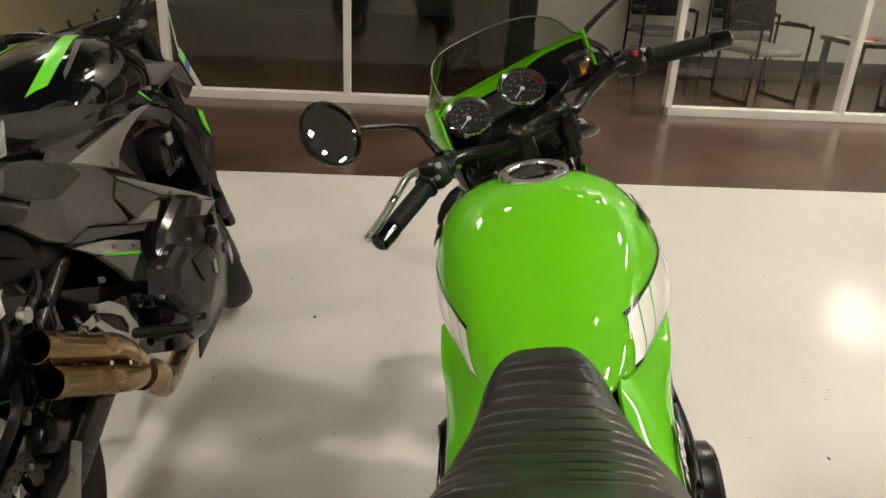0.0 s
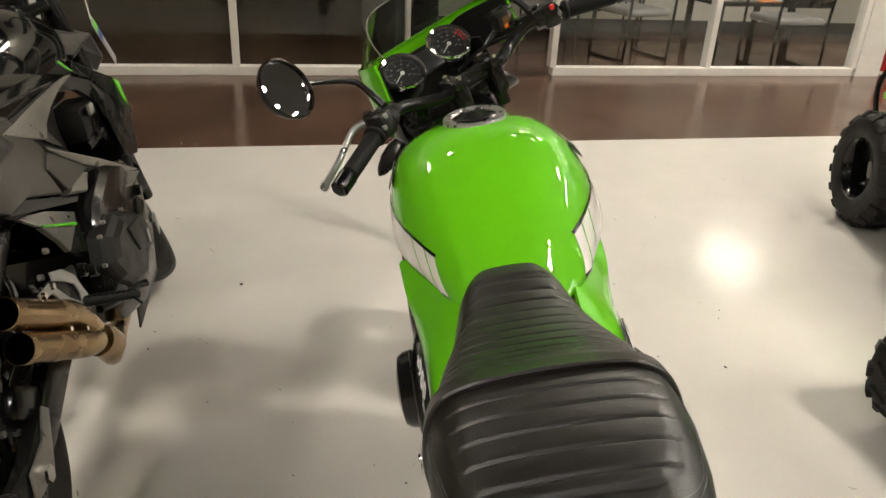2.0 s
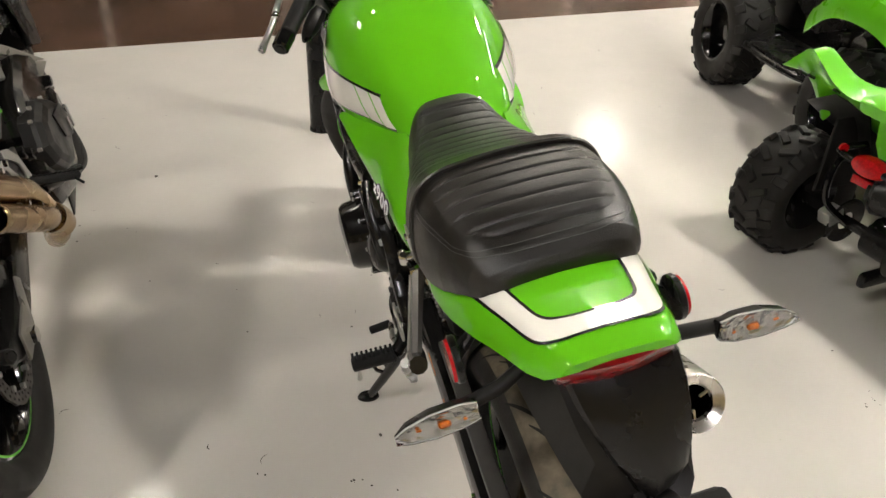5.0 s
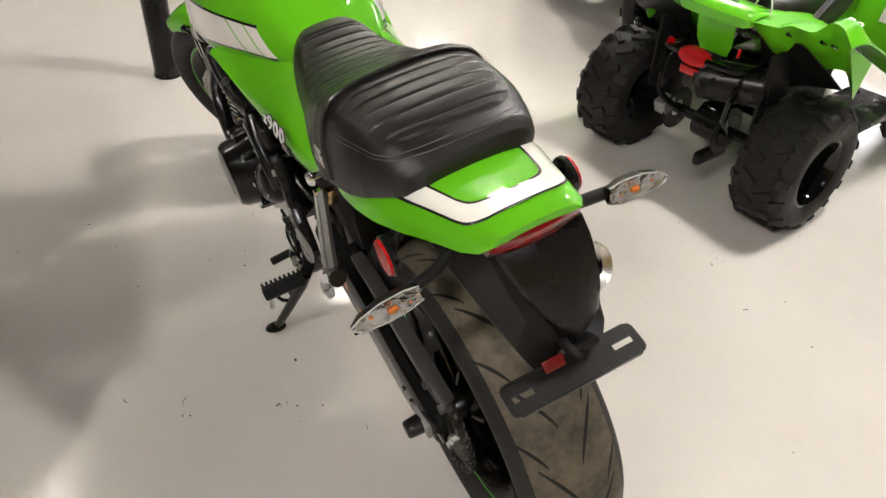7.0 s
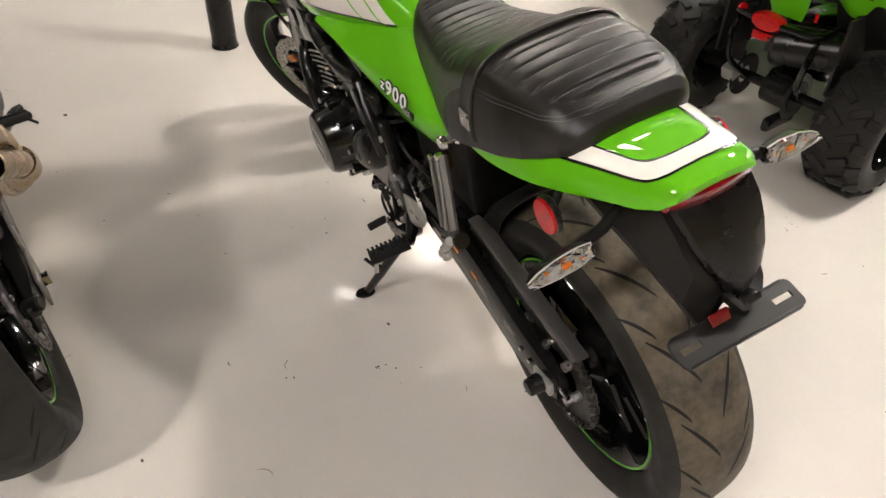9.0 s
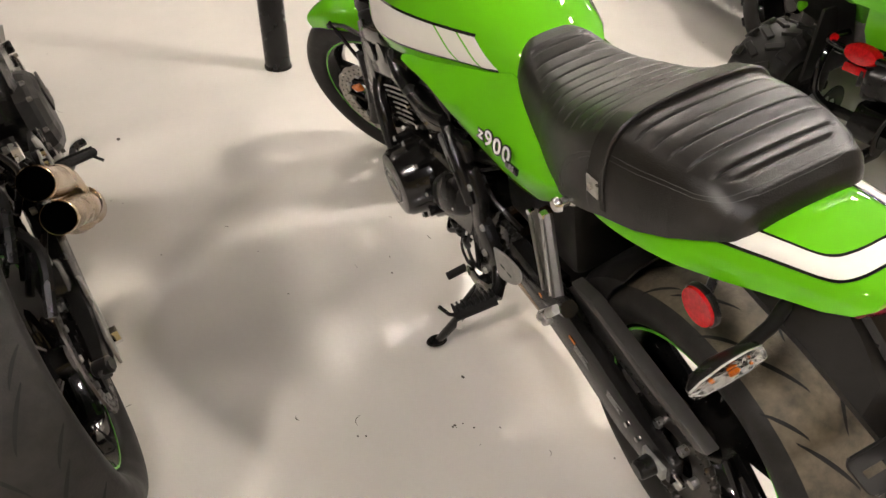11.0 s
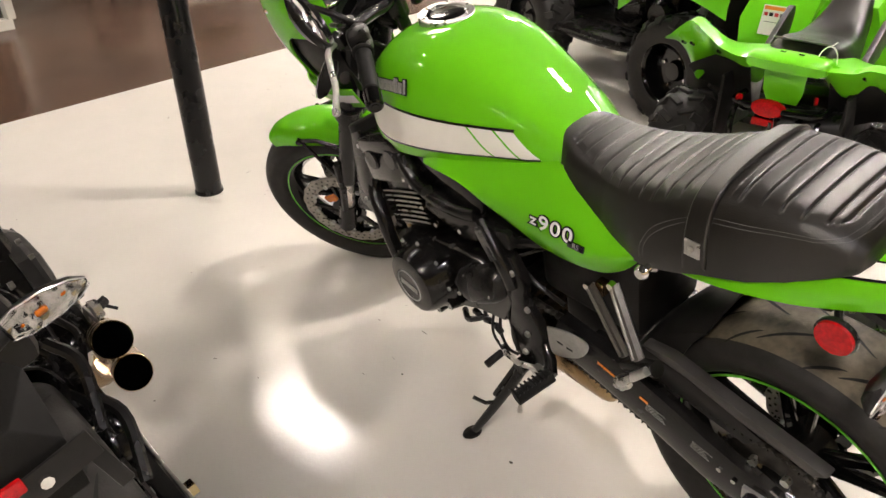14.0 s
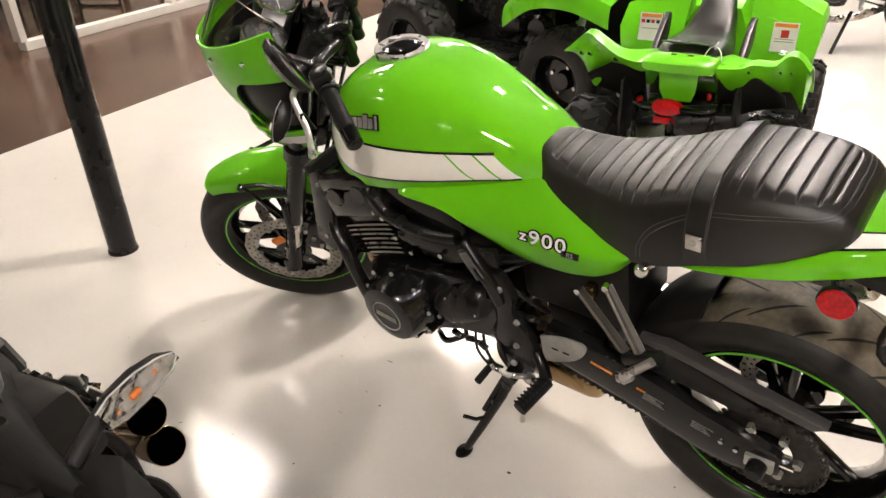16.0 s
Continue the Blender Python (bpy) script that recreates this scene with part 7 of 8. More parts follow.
for k in range(10):
    rr = random.Random(40 + k)
    p = Vector((rr.uniform(0.06, 0.15), rr.uniform(0.05, 0.45), rr.uniform(0.50, 0.72)))
    part("hose", tube([p, p + Vector((0.02, -0.05, -0.03)), p + Vector((-0.01, -0.12, -0.06 - 0.02 * (k % 3)))], 0.006 + 0.002 * (k % 3), 7, 10), BLACKP, kb)
    part("fitting", box(0.03, 0.035, 0.03, at(p.x + 0.01, p.y - 0.03, p.z - 0.05) @ Matrix.Rotation(0.4 * k, 4, "X"), 0.006), ENGINE, kb)
for k in range(4):
    p = (0.135, 0.20 + 0.07 * k, 0.50 + 0.03 * k)
    bolt(kb, p, (1, 0, 0), 0.008, 0.010, SATGREY)
kstand = part("side_stand", tube([(-0.14, 0.50, 0.27), (-0.22, 0.56, 0.14), (-0.262, 0.60, 0.055)], 0.012, 10), SATIN, kb, "black side stand")
part("stand_foot", box(0.05, 0.04, 0.010, at(-0.268, 0.605, 0.053) @ Matrix.Rotation(radians(10), 4, "Y"), 0.003), SATIN, kstand)
# price tag hung from the handlebar
taga, tagb = Vector((0.212, 0.985, 1.050)), Vector((0.217, 1.140, 0.845))
tz = (taga - tagb).normalized()
ty = Vector((0.998, 0.054, 0.041))
ty = (ty - tz * ty.dot(tz)).normalized()
tx = ty.cross(tz)
tagm = Matrix.Translation((taga + tagb) / 2) @ Matrix((tx, ty, tz)).transposed().to_4x4()
tg = thing("price_tag", KBIKE @ tagm, "white plastic price tag with coloured print, hung on a handlebar", "tag")
part("card", box(0.034, 0.002, 0.165, at(0, 0, -0.048), 0.0008), TAGCARD, tg)
part("header", box(0.030, 0.001, 0.030, at(0, 0.0018, 0.012)), LIME, tg, "green printed header")
part("print_bar", box(0.030, 0.001, 0.030, at(0, 0.0018, -0.020)), mat("blue_print", (0.02, 0.05, 0.25), 0.5), tg, "blue printed bar")
part("string", tube([(0, 0, 0.038), (-0.01, 0.015, 0.11), (-0.02, 0.03, 0.18)], 0.0018, 6, 10), STICKER, tg)

# ---- quad bikes ----


def knobby_wheel(parent, m, R, W, side):
    """A lugged balloon tyre on a black dished rim, its axle along x."""
    prof = [(R * 0.52, -W * 0.42), (R * 0.60, -W * 0.49), (R * 0.78, -W * 0.52), (R * 0.90, -W * 0.47), (R * 0.955, -W * 0.36), (R * 0.97, 0.0)]
    tyre = part("tyre", moved(lathe(both(spline(prof, 14)), 56), m), RUBBER, parent, "knobbly black rubber tyre")
    lugs = []
    n = 16
    for k in range(n):
        a = 2 * math.pi * k / n
        for sg in (-1, 1):
            aa = a + (0.5 * 2 * math.pi / n if sg > 0 else 0)
            c = at(sg * W * 0.17, R * 0.972 * math.cos(aa), R * 0.972 * math.sin(aa)) @ Matrix.Rotation(aa - math.pi / 2, 4, "X") @ Matrix.Rotation(sg * 0.55, 4, "Z")
            lugs.append(box(W * 0.34, R * 0.125, R * 0.085, c, R * 0.014, 1))
            c = at(sg * W * 0.41, R * 0.935 * math.cos(aa + 0.09), R * 0.935 * math.sin(aa + 0.09)) @ Matrix.Rotation(aa + 0.09 - math.pi / 2, 4, "X") @ Matrix.Rotation(sg * 0.75, 4, "Y")
            lugs.append(box(W * 0.25, R * 0.15, R * 0.08, c, R * 0.014, 1))
    tagged(part("tread_lug", moved(joined(*lugs), m), RUBBER, tyre), kind="stuff")
    s = side
    rim = part("rim", moved(lathe([(R * 0.56, s * W * 0.46), (R * 0.52, s * W * 0.47), (R * 0.47, s * W * 0.40), (R * 0.44, s * W * 0.10), (R * 0.20, s * W * 0.06), (R * 0.16, s * W * 0.18), (0.0, s * W * 0.19)], 40), m), GLOSSB, parent, "gloss black dished rim")
    for k in range(4):
        a = math.pi / 2 * k + 0.4
        part("wheel_nut", moved(cyl((s * W * 0.06, R * 0.30 * math.cos(a), R * 0.30 * math.sin(a)), (s * W * 0.13, R * 0.30 * math.cos(a), R * 0.30 * math.sin(a)), R * 0.04, n=6), m), CHROME, rim)
    part("rim_back", moved(lathe([(R * 0.54, -s * W * 0.40), (R * 0.45, -s * W * 0.30), (0.03, -s * W * 0.10)], 32), m), SATIN, rim)


def fender_wing(sg, pts_in, pts_out, drop, th=0.006):
    """A mudguard between an inner and an outer line, its outer edge turned down."""
    a, b = spline(pts_in, 25), spline(pts_out, 25)
    rows = []
    for p, q in zip(a, b):
        r = [p + (q - p) * t + np.array((0, 0, 0.02 * math.sin(math.pi * t))) for t in np.linspace(0, 1, 9)]
        for d, o in ((0.25, 0.010), (0.6, 0.016), (1.0, 0.014)):
            r.append(q + np.array((o, 0, -drop * d)))
        rows.append([(sg * v[0], v[1], v[2]) for v in r])
    return thick(loft(rows, closed=False, caps=False), th)


quad = thing("quad_bike", pose(1.80, 1.409, 0, 0, 0, -89.2), "small lime green youth quad bike with black seat", "quad bike", "quad bikes")
TR, TW = 0.205, 0.185
for sg in (-1, 1):
    knobby_wheel(quad, at(sg * 0.335, 0.0, TR), TR, TW, sg)
    knobby_wheel(quad, at(sg * 0.335, 0.92, TR * 0.95), TR * 0.95, TW * 0.92, sg)
    part("front_fender", fender_wing(sg, [(0.13, 0.56, 0.66), (0.12, 0.75, 0.72), (0.11, 0.95, 0.70), (0.10, 1.12, 0.62)], [(0.375, 0.50, 0.56), (0.385, 0.70, 0.66), (0.375, 0.92, 0.64), (0.33, 1.12, 0.54)], 0.08), GREEN_P, quad, "lime green front mudguard")
    part("leg_shield", thick(loft([[(sg * 0.13, 0.50, 0.45), (sg * 0.26, 0.49, 0.43), (sg * 0.38, 0.47, 0.45)], [(sg * 0.13, 0.52, 0.60), (sg * 0.27, 0.51, 0.58), (sg * 0.40, 0.49, 0.58)], [(sg * 0.12, 0.60, 0.74), (sg * 0.26, 0.60, 0.72), (sg * 0.39, 0.57, 0.66)]], closed=False, caps=False), 0.006), GREEN_P, quad, "lime green leg shield")
    part("foot_well", box(0.20, 0.34, 0.03, at(sg * 0.27, 0.44, 0.245), 0.008), BLACKP, quad)
    part("inner_guard", box(0.012, 0.40, 0.24, at(sg * 0.205, 0.12, 0.40), 0.004), MATTE, quad)
    part("knee_pad", plate([tuple(p) for p in spline([(0.14, 0.56), (0.20, 0.60), (0.30, 0.665), (0.36, 0.685), (0.375, 0.64), (0.34, 0.57), (0.22, 0.54), (0.14, 0.56)], 22)[:-1]], 0.022, at(sg * 0.165 - 0.011, 0, 0), 0.004), LEATHER, quad, "black knee pad")
    part("tail_tube", tube([(sg * 0.13, -0.02, 0.40), (sg * 0.14, -0.10, 0.42), (sg * 0.13, -0.115, 0.30), (sg * 0.10, -0.02, 0.21)], 0.011, 8, 18), GLOSSB, quad)
    part("warning_sticker", box(0.095, 0.001, 0.115, at(sg * 0.27, 0.496 if sg > 0 else 0.494, 0.585) @ Matrix.Rotation(radians(-12), 4, "X")), STICKER, quad, "white warning label with orange band")
    part("sticker_band", box(0.085, 0.001, 0.014, at(sg * 0.27, 0.502, 0.630) @ Matrix.Rotation(radians(-12), 4, "X")), ORANGE, quad)
    for k in range(4 if sg < 0 else 1):
        part("sticker_print", box(0.015 if sg < 0 else 0.03, 0.001, 0.014 if sg < 0 else 0.03, at(sg * 0.27 + (-0.032 + 0.021 * k if sg < 0 else 0), 0.4955, 0.607 if sg < 0 else 0.598) @ Matrix.Rotation(radians(-12), 4, "X")), REDP if k % 2 == 0 else INK, quad)
    for k in range(5):
        part("sticker_line", box(0.07, 0.001, 0.003, at(sg * 0.27, 0.492, 0.578 - 0.010 * k) @ Matrix.Rotation(radians(-12), 4, "X")), PRINTG, quad)
    part("shock", cyl((sg * 0.13, 0.98, 0.50), (sg * 0.26, 0.92, 0.25), 0.022, n=12), BLACKP, quad)
LIP_TOP = {-1: [(0.0, 0.606), (0.112, 0.606), (0.165, 0.606), (0.231, 0.626), (0.299, 0.669), (0.340, 0.689), (0.377, 0.663), (0.427, 0.621)],
           1: [(0.0, 0.606), (0.108, 0.606), (0.211, 0.615), (0.245, 0.632), (0.316, 0.636), (0.353, 0.672), (0.389, 0.667), (0.427, 0.629)]}
LIP_LOW = {-1: [(0.0, 0.582), (0.090, 0.578), (0.125, 0.525), (0.20, 0.539), (0.28, 0.557), (0.313, 0.536), (0.349, 0.492), (0.395, 0.570), (0.427, 0.612)],
           1: [(0.0, 0.582), (0.090, 0.578), (0.150, 0.500), (0.19, 0.504), (0.28, 0.529), (0.365, 0.555), (0.400, 0.510), (0.415, 0.485), (0.427, 0.600)]}


def rear_guard(u, v):
    """The one-piece rear mudguard: u across, v from the lip's lower edge over the top to the front."""
    x = -0.427 + 0.854 * u
    a, sd = abs(x), -1 if x < 0 else 1
    top, low = float(lerp_table(LIP_TOP[sd], a)[0]), float(lerp_table(LIP_LOW[sd], a)[0])
    out = max(0.0, (a - 0.10) / 0.35)
    low -= 0.034 * min(1.0, a / 0.12)
    rows = [(0.0, 0.040, low - 0.013), (0.16, -0.034, low + (top - low) * 0.5 - 0.006), (0.30, -0.110, top - 0.007), (0.34, -0.107, top - 0.001), (0.40, -0.092, top), (0.55, -0.03, top - 0.004 + 0.006 * (1 - out)), (0.72, 0.07, 0.605 - 0.02 * out), (0.88, 0.18, 0.590 - 0.07 * out), (1.0, 0.27, 0.560 - 0.12 * out)]
    y, z = lerp_table(rows, v)
    return (x, y, z)


part("rear_fender", thick(sheet(rear_guard, 72, 22), 0.005), GREEN_P, quad, "lime green one-piece rear mudguard", angle=50)
plat = []
for x, k in ((-0.132, 0.0), (-0.126, 0.55), (-0.108, 0.9), (-0.06, 1.0), (0.0, 1.0), (0.06, 1.0), (0.108, 0.9), (0.126, 0.55), (0.132, 0.0)):
    plat.append([(x, -0.100 - 0.022 * k, 0.596 - 0.016 * k), (x, -0.104 - 0.026 * k, 0.606 + 0.006 * k), (x, -0.098 - 0.018 * k, 0.612 + 0.013 * k), (x, -0.06, 0.612 + 0.018 * k), (x, 0.0, 0.608 + 0.012 * k), (x, 0.03, 0.600)])
part("rear_platform", loft(plat, closed=False, caps=False), GREEN_P, quad, "raised green platform behind the seat")
for x in (-0.03, 0.03):
    part("platform_slot", box(0.018, 0.008, 0.002, at(x, -0.065, 0.6305)), INK, quad)
for sg in (-1, 1):
    for x, z in ((0.235, 0.590), (0.335, 0.600), (0.367, 0.600)):
        part("fender_screw", cyl((sg * x, -0.070, z), (sg * x, -0.098, z + 0.012), 0.005, n=8), INK, quad)
    part("wheel_well", thick(loft([[(sg * 0.13, -0.05, 0.560), (sg * 0.13, 0.06, 0.36)], [(sg * 0.26, -0.05, 0.575), (sg * 0.26, 0.07, 0.42)], [(sg * 0.358, -0.04, 0.52), (sg * 0.36, 0.08, 0.44)]], closed=False, caps=False), 0.004), MATTE, quad)
part("rear_plate", thick(loft([[(-0.070, -0.090, 0.580), (0.070, -0.090, 0.580)], [(-0.064, -0.078, 0.50), (0.064, -0.078, 0.50)], [(-0.050, -0.066, 0.462), (0.050, -0.066, 0.462)]], closed=False, caps=False), 0.004), GREEN_P, quad)
QS = [(0.02, 0.09, 0.610, 0.545), (0.06, 0.125, 0.640, 0.545), (0.15, 0.135, 0.640, 0.54), (0.26, 0.125, 0.628, 0.535), (0.36, 0.11, 0.640, 0.54), (0.46, 0.09, 0.690, 0.56), (0.54, 0.075, 0.745, 0.60), (0.57, 0.06, 0.755, 0.65)]


def quad_seat(y, s):
    w, zt, zb = lerp_table(QS, y)
    fx, fz = lerp_table(SPROF, abs(s))
    return (math.copysign(w * fx, s), y, zb + (zt - zb) * fz)


part("seat", loft(skin(quad_seat, 0.02, 0.57, 24, 24)), LEATHER, quad, "black vinyl seat")
part("body_cover", loft([[(x * w, y, z0 + (z1 - z0) * v) for x, v in ((-1, 0), (-0.95, 0.6), (-0.7, 0.93), (0, 1), (0.7, 0.93), (0.95, 0.6), (1, 0))] for y, w, z0, z1 in ((0.50, 0.13, 0.45, 0.70), (0.58, 0.15, 0.45, 0.775), (0.70, 0.16, 0.45, 0.81), (0.85, 0.15, 0.45, 0.80), (1.0, 0.13, 0.45, 0.74), (1.12, 0.10, 0.48, 0.62))]), GREEN_P, quad, "lime green body cover")
part("engine", joined(box(0.20, 0.34, 0.20, at(0.02, 0.28, 0.32), 0.03), cyl((-0.13, 0.30, 0.33), (0.15, 0.30, 0.33), 0.085, n=20)), ENGINE, quad, "black engine")
part("silencer", joined(cyl((0.0, -0.10, 0.385), (0.20, -0.02, 0.40), 0.065, 0.06, n=24, bevel=0.01), cyl((-0.004, -0.106, 0.385), (-0.014, -0.11, 0.385), 0.03, n=16)), BLACKP, quad, "black silencer can")
part("axle", cyl((-0.30, 0, TR), (0.30, 0, TR), 0.018, n=14), SATIN, quad)
part("axle_carrier", joined(box(0.10, 0.13, 0.08, at(0.02, 0.02, TR), 0.02), cyl((-0.02, 0, TR), (0.09, 0, TR), 0.055, n=20), box(0.09, 0.30, 0.05, at(0, 0.16, 0.23), 0.015)), SATIN, quad)
part("brake_caliper", box(0.05, 0.06, 0.05, at(-0.14, -0.05, 0.225) @ Matrix.Rotation(radians(20), 4, "X"), 0.008), ALUD, quad, "grey brake caliper")
part("brake_disc", moved(lathe([(0.03, -0.002), (0.075, -0.002), (0.075, 0.002), (0.03, 0.002)], 32), at(-0.12, 0, TR)), SATIN, quad)
part("sprocket", moved(lathe([(0.03, -0.002), (0.080, -0.002), (0.080, 0.002), (0.03, 0.002)], 24), at(0.085, 0, TR)), CHAIN, quad)
part("sprocket_guard", box(0.03, 0.16, 0.05, at(0.06, -0.02, 0.115), 0.012), SATIN, quad)
part("grab_bar", tube([(-0.15, 0.02, 0.45), (-0.14, -0.11, 0.455), (-0.06, -0.135, 0.455), (0.06, -0.135, 0.455), (0.14, -0.11, 0.455), (0.15, 0.02, 0.45)], 0.011, 10, 40), GLOSSB, quad, "gloss black rear bar")
tl = part("tail_light", loft([[(-0.018 + 0.058 * k * math.cos(a), -0.120 - d, 0.455 + 0.030 * k * math.sin(a)) for a in (2 * math.pi * j / 20 for j in range(20))] for k, d in ((1.0, 0.0), (1.0, 0.018), (0.85, 0.028), (0.4, 0.032))]), RED, quad, "red oval tail light")
part("light_base", box(0.09, 0.02, 0.07, at(-0.018, -0.108, 0.435), 0.006), BLACKP, quad)
part("reflector", box(0.075, 0.008, 0.026, at(-0.028, -0.122, 0.402), 0.002), RED, quad, "red rectangular reflector")
for sg in (-1, 1):
    part("side_reflector", cyl((sg * 0.118, -0.125, 0.49 + 0.02 * sg), (sg * 0.126, -0.121, 0.49 + 0.02 * sg), 0.013, n=14), RED, quad, "round red reflector")
part("tie_ring", tube([(0.10, 0.04, 0.66)] + [(0.10 + 0.03 * math.sin(a), -0.03 + 0.01 * math.cos(a), 0.61 + 0.05 * math.cos(a)) for a in np.linspace(0, 2 * math.pi, 22)], 0.0022, 6), STICKER, quad, "white plastic tie")
part("tag_card", box(0.19, 0.030, 0.002, at(-0.01, 0.05, 0.644) @ Matrix.Rotation(radians(-25), 4, "X")), ALUD, quad, "pale paper card on the seat")
part("red_tag", box(0.09, 0.001, 0.06, at(-0.26, 0.575, 0.735) @ Matrix.Rotation(radians(-12), 4, "X")), mat("maroon_sticker", (0.16, 0.02, 0.015), 0.4), quad, "maroon sticker")
part("handlebar", tube([(-0.32, 0.60, 0.86), (-0.18, 0.66, 0.87), (0, 0.68, 0.84), (0.18, 0.66, 0.87), (0.32, 0.60, 0.86)], 0.012, 8, 24), SATIN, quad)
text("50", 0.055, Matrix.Translation((0.33, 0.06, 0.635)) @ Matrix.Rotation(radians(6), 4, "X") @ Matrix.Rotation(radians(8), 4, "Y"), PRINT, "lettering", quad, 0.0006, "white figures 50", weight=0.001)

# the larger quad bike behind it
q2 = thing("quad_bike", pose(2.84, 2.02, 0, 0, 0, -15.4), "large green quad bike with black racks and knobbly tyres", "quad bike", "quad bikes")
for sg in (-1, 1):
    knobby_wheel(q2, at(sg * 0.40, 0.0, 0.252), 0.252, 0.22, sg)
    knobby_wheel(q2, at(sg * 0.40, 1.10, 0.270), 0.270, 0.21, sg)
    part("rear_fender", fender_wing(sg, [(0.20, -0.30, 0.72), (0.20, -0.10, 0.78), (0.20, 0.15, 0.78), (0.22, 0.32, 0.70)], [(0.50, -0.30, 0.66), (0.53, -0.10, 0.72), (0.53, 0.12, 0.70), (0.48, 0.34, 0.58)], 0.10), GREEN_P, q2, "green rear mudguard")
    part("front_fender", fender_wing(sg, [(0.20, 0.80, 0.70), (0.20, 0.98, 0.80), (0.20, 1.20, 0.80), (0.20, 1.40, 0.70)], [(0.30, 0.80, 0.58), (0.32, 1.00, 0.72), (0.32, 1.20, 0.72), (0.29, 1.42, 0.60)], 0.06), GREEN_P, q2, "green front mudguard")
    part("side_panel", thick(loft([[(sg * 0.24, 0.30, 0.72), (sg * 0.28, 0.34, 0.50)], [(sg * 0.25, 0.55, 0.70), (sg * 0.30, 0.55, 0.42)], [(sg * 0.24, 0.80, 0.72), (sg * 0.28, 0.78, 0.50)]], closed=False, caps=False), 0.008), BLACKP, q2)
    part("foot_well", box(0.22, 0.50, 0.04, at(sg * 0.36, 0.56, 0.30), 0.012), BLACKP, q2)
    part("nerf_bar", tube([(sg * 0.25, 0.25, 0.30), (sg * 0.46, 0.30, 0.29), (sg * 0.46, 0.80, 0.29), (sg * 0.25, 0.86, 0.30)], 0.016, 8, 20), SATIN, q2)
    coil = [(sg * (0.22 + 0.10 * k / 60) + 0.032 * math.cos(k * 0.62), 0.02 + 0.032 * math.sin(k * 0.62), 0.62 - 0.32 * k / 60) for k in range(61)]
    part("shock_spring", tube(coil, 0.006, 6), LIME, q2, "green coil spring")
    part("shock_body", cyl((sg * 0.22, 0.02, 0.64), (sg * 0.33, 0.02, 0.28), 0.018, n=12), ALUD, q2)
    part("suspension_arm", tube([(sg * 0.10, 0.10, 0.26), (sg * 0.34, 0.0, 0.26)], 0.016, 8), SATIN, q2)
    part("suspension_arm", tube([(sg * 0.10, 1.00, 0.28), (sg * 0.34, 1.10, 0.26)], 0.016, 8), SATIN, q2)
part("engine", joined(box(0.30, 0.46, 0.26, at(0, 0.50, 0.42), 0.04), cyl((-0.22, 0.55, 0.42), (0.22, 0.55, 0.42), 0.11, n=24, bevel=0.02), cyl((-0.20, 0.36, 0.40), (0.20, 0.36, 0.40), 0.08, n=20, bevel=0.02)), ENGINE, q2, "dark engine")
part("seat", loft([[(x * w, y, z0 + (z1 - z0) * v) for x, v in ((-1, 0), (-0.95, 0.7), (-0.7, 0.95), (0, 1), (0.7, 0.95), (0.95, 0.7), (1, 0))] for y, w, z0, z1 in ((-0.25, 0.14, 0.74, 0.86), (0.0, 0.17, 0.74, 0.88), (0.3, 0.15, 0.72, 0.86), (0.55, 0.10, 0.70, 0.90))]), LEATHER, q2, "black seat")
part("body_cover", loft([[(x * w, y, z0 + (z1 - z0) * v) for x, v in ((-1, 0), (-0.95, 0.7), (-0.7, 0.95), (0, 1), (0.7, 0.95), (0.95, 0.7), (1, 0))] for y, w, z0, z1 in ((0.55, 0.12, 0.55, 0.92), (0.75, 0.18, 0.55, 1.0), (1.0, 0.22, 0.5, 0.98), (1.3, 0.20, 0.5, 0.88), (1.45, 0.14, 0.5, 0.72))]), GREEN_P, q2, "green front body")
part("chassis", joined(box(0.34, 1.30, 0.06, at(0, 0.55, 0.27), 0.02), box(0.24, 0.30, 0.34, at(0, -0.02, 0.45), 0.03), box(0.30, 0.24, 0.30, at(0, 1.12, 0.45), 0.03)), MATTE, q2)
for y0, y1, z in ((-0.35, 0.10, 0.90), (1.0, 1.42, 0.98)):
    part("rack", joined(*[tube([(x, y0, z), (x, y1, z)], 0.010, 6) for x in (-0.36, -0.18, 0, 0.18, 0.36)], *[tube([(-0.38, y, z), (0.38, y, z)], 0.010, 6) for y in (y0, (y0 + y1) / 2, y1)]), SATIN, q2, "black tubular rack")
part("bull_bar", tube([(-0.22, 1.38, 0.35), (-0.24, 1.56, 0.42), (-0.22, 1.58, 0.66), (0.22, 1.58, 0.66), (0.24, 1.56, 0.42), (0.22, 1.38, 0.35)], 0.014, 8, 30), SATIN, q2)
part("handlebar", tube([(-0.38, 0.62, 1.12), (-0.18, 0.72, 1.13), (0, 0.74, 1.06), (0.18, 0.72, 1.13), (0.38, 0.62, 1.12)], 0.012, 8, 24), SATIN, q2)

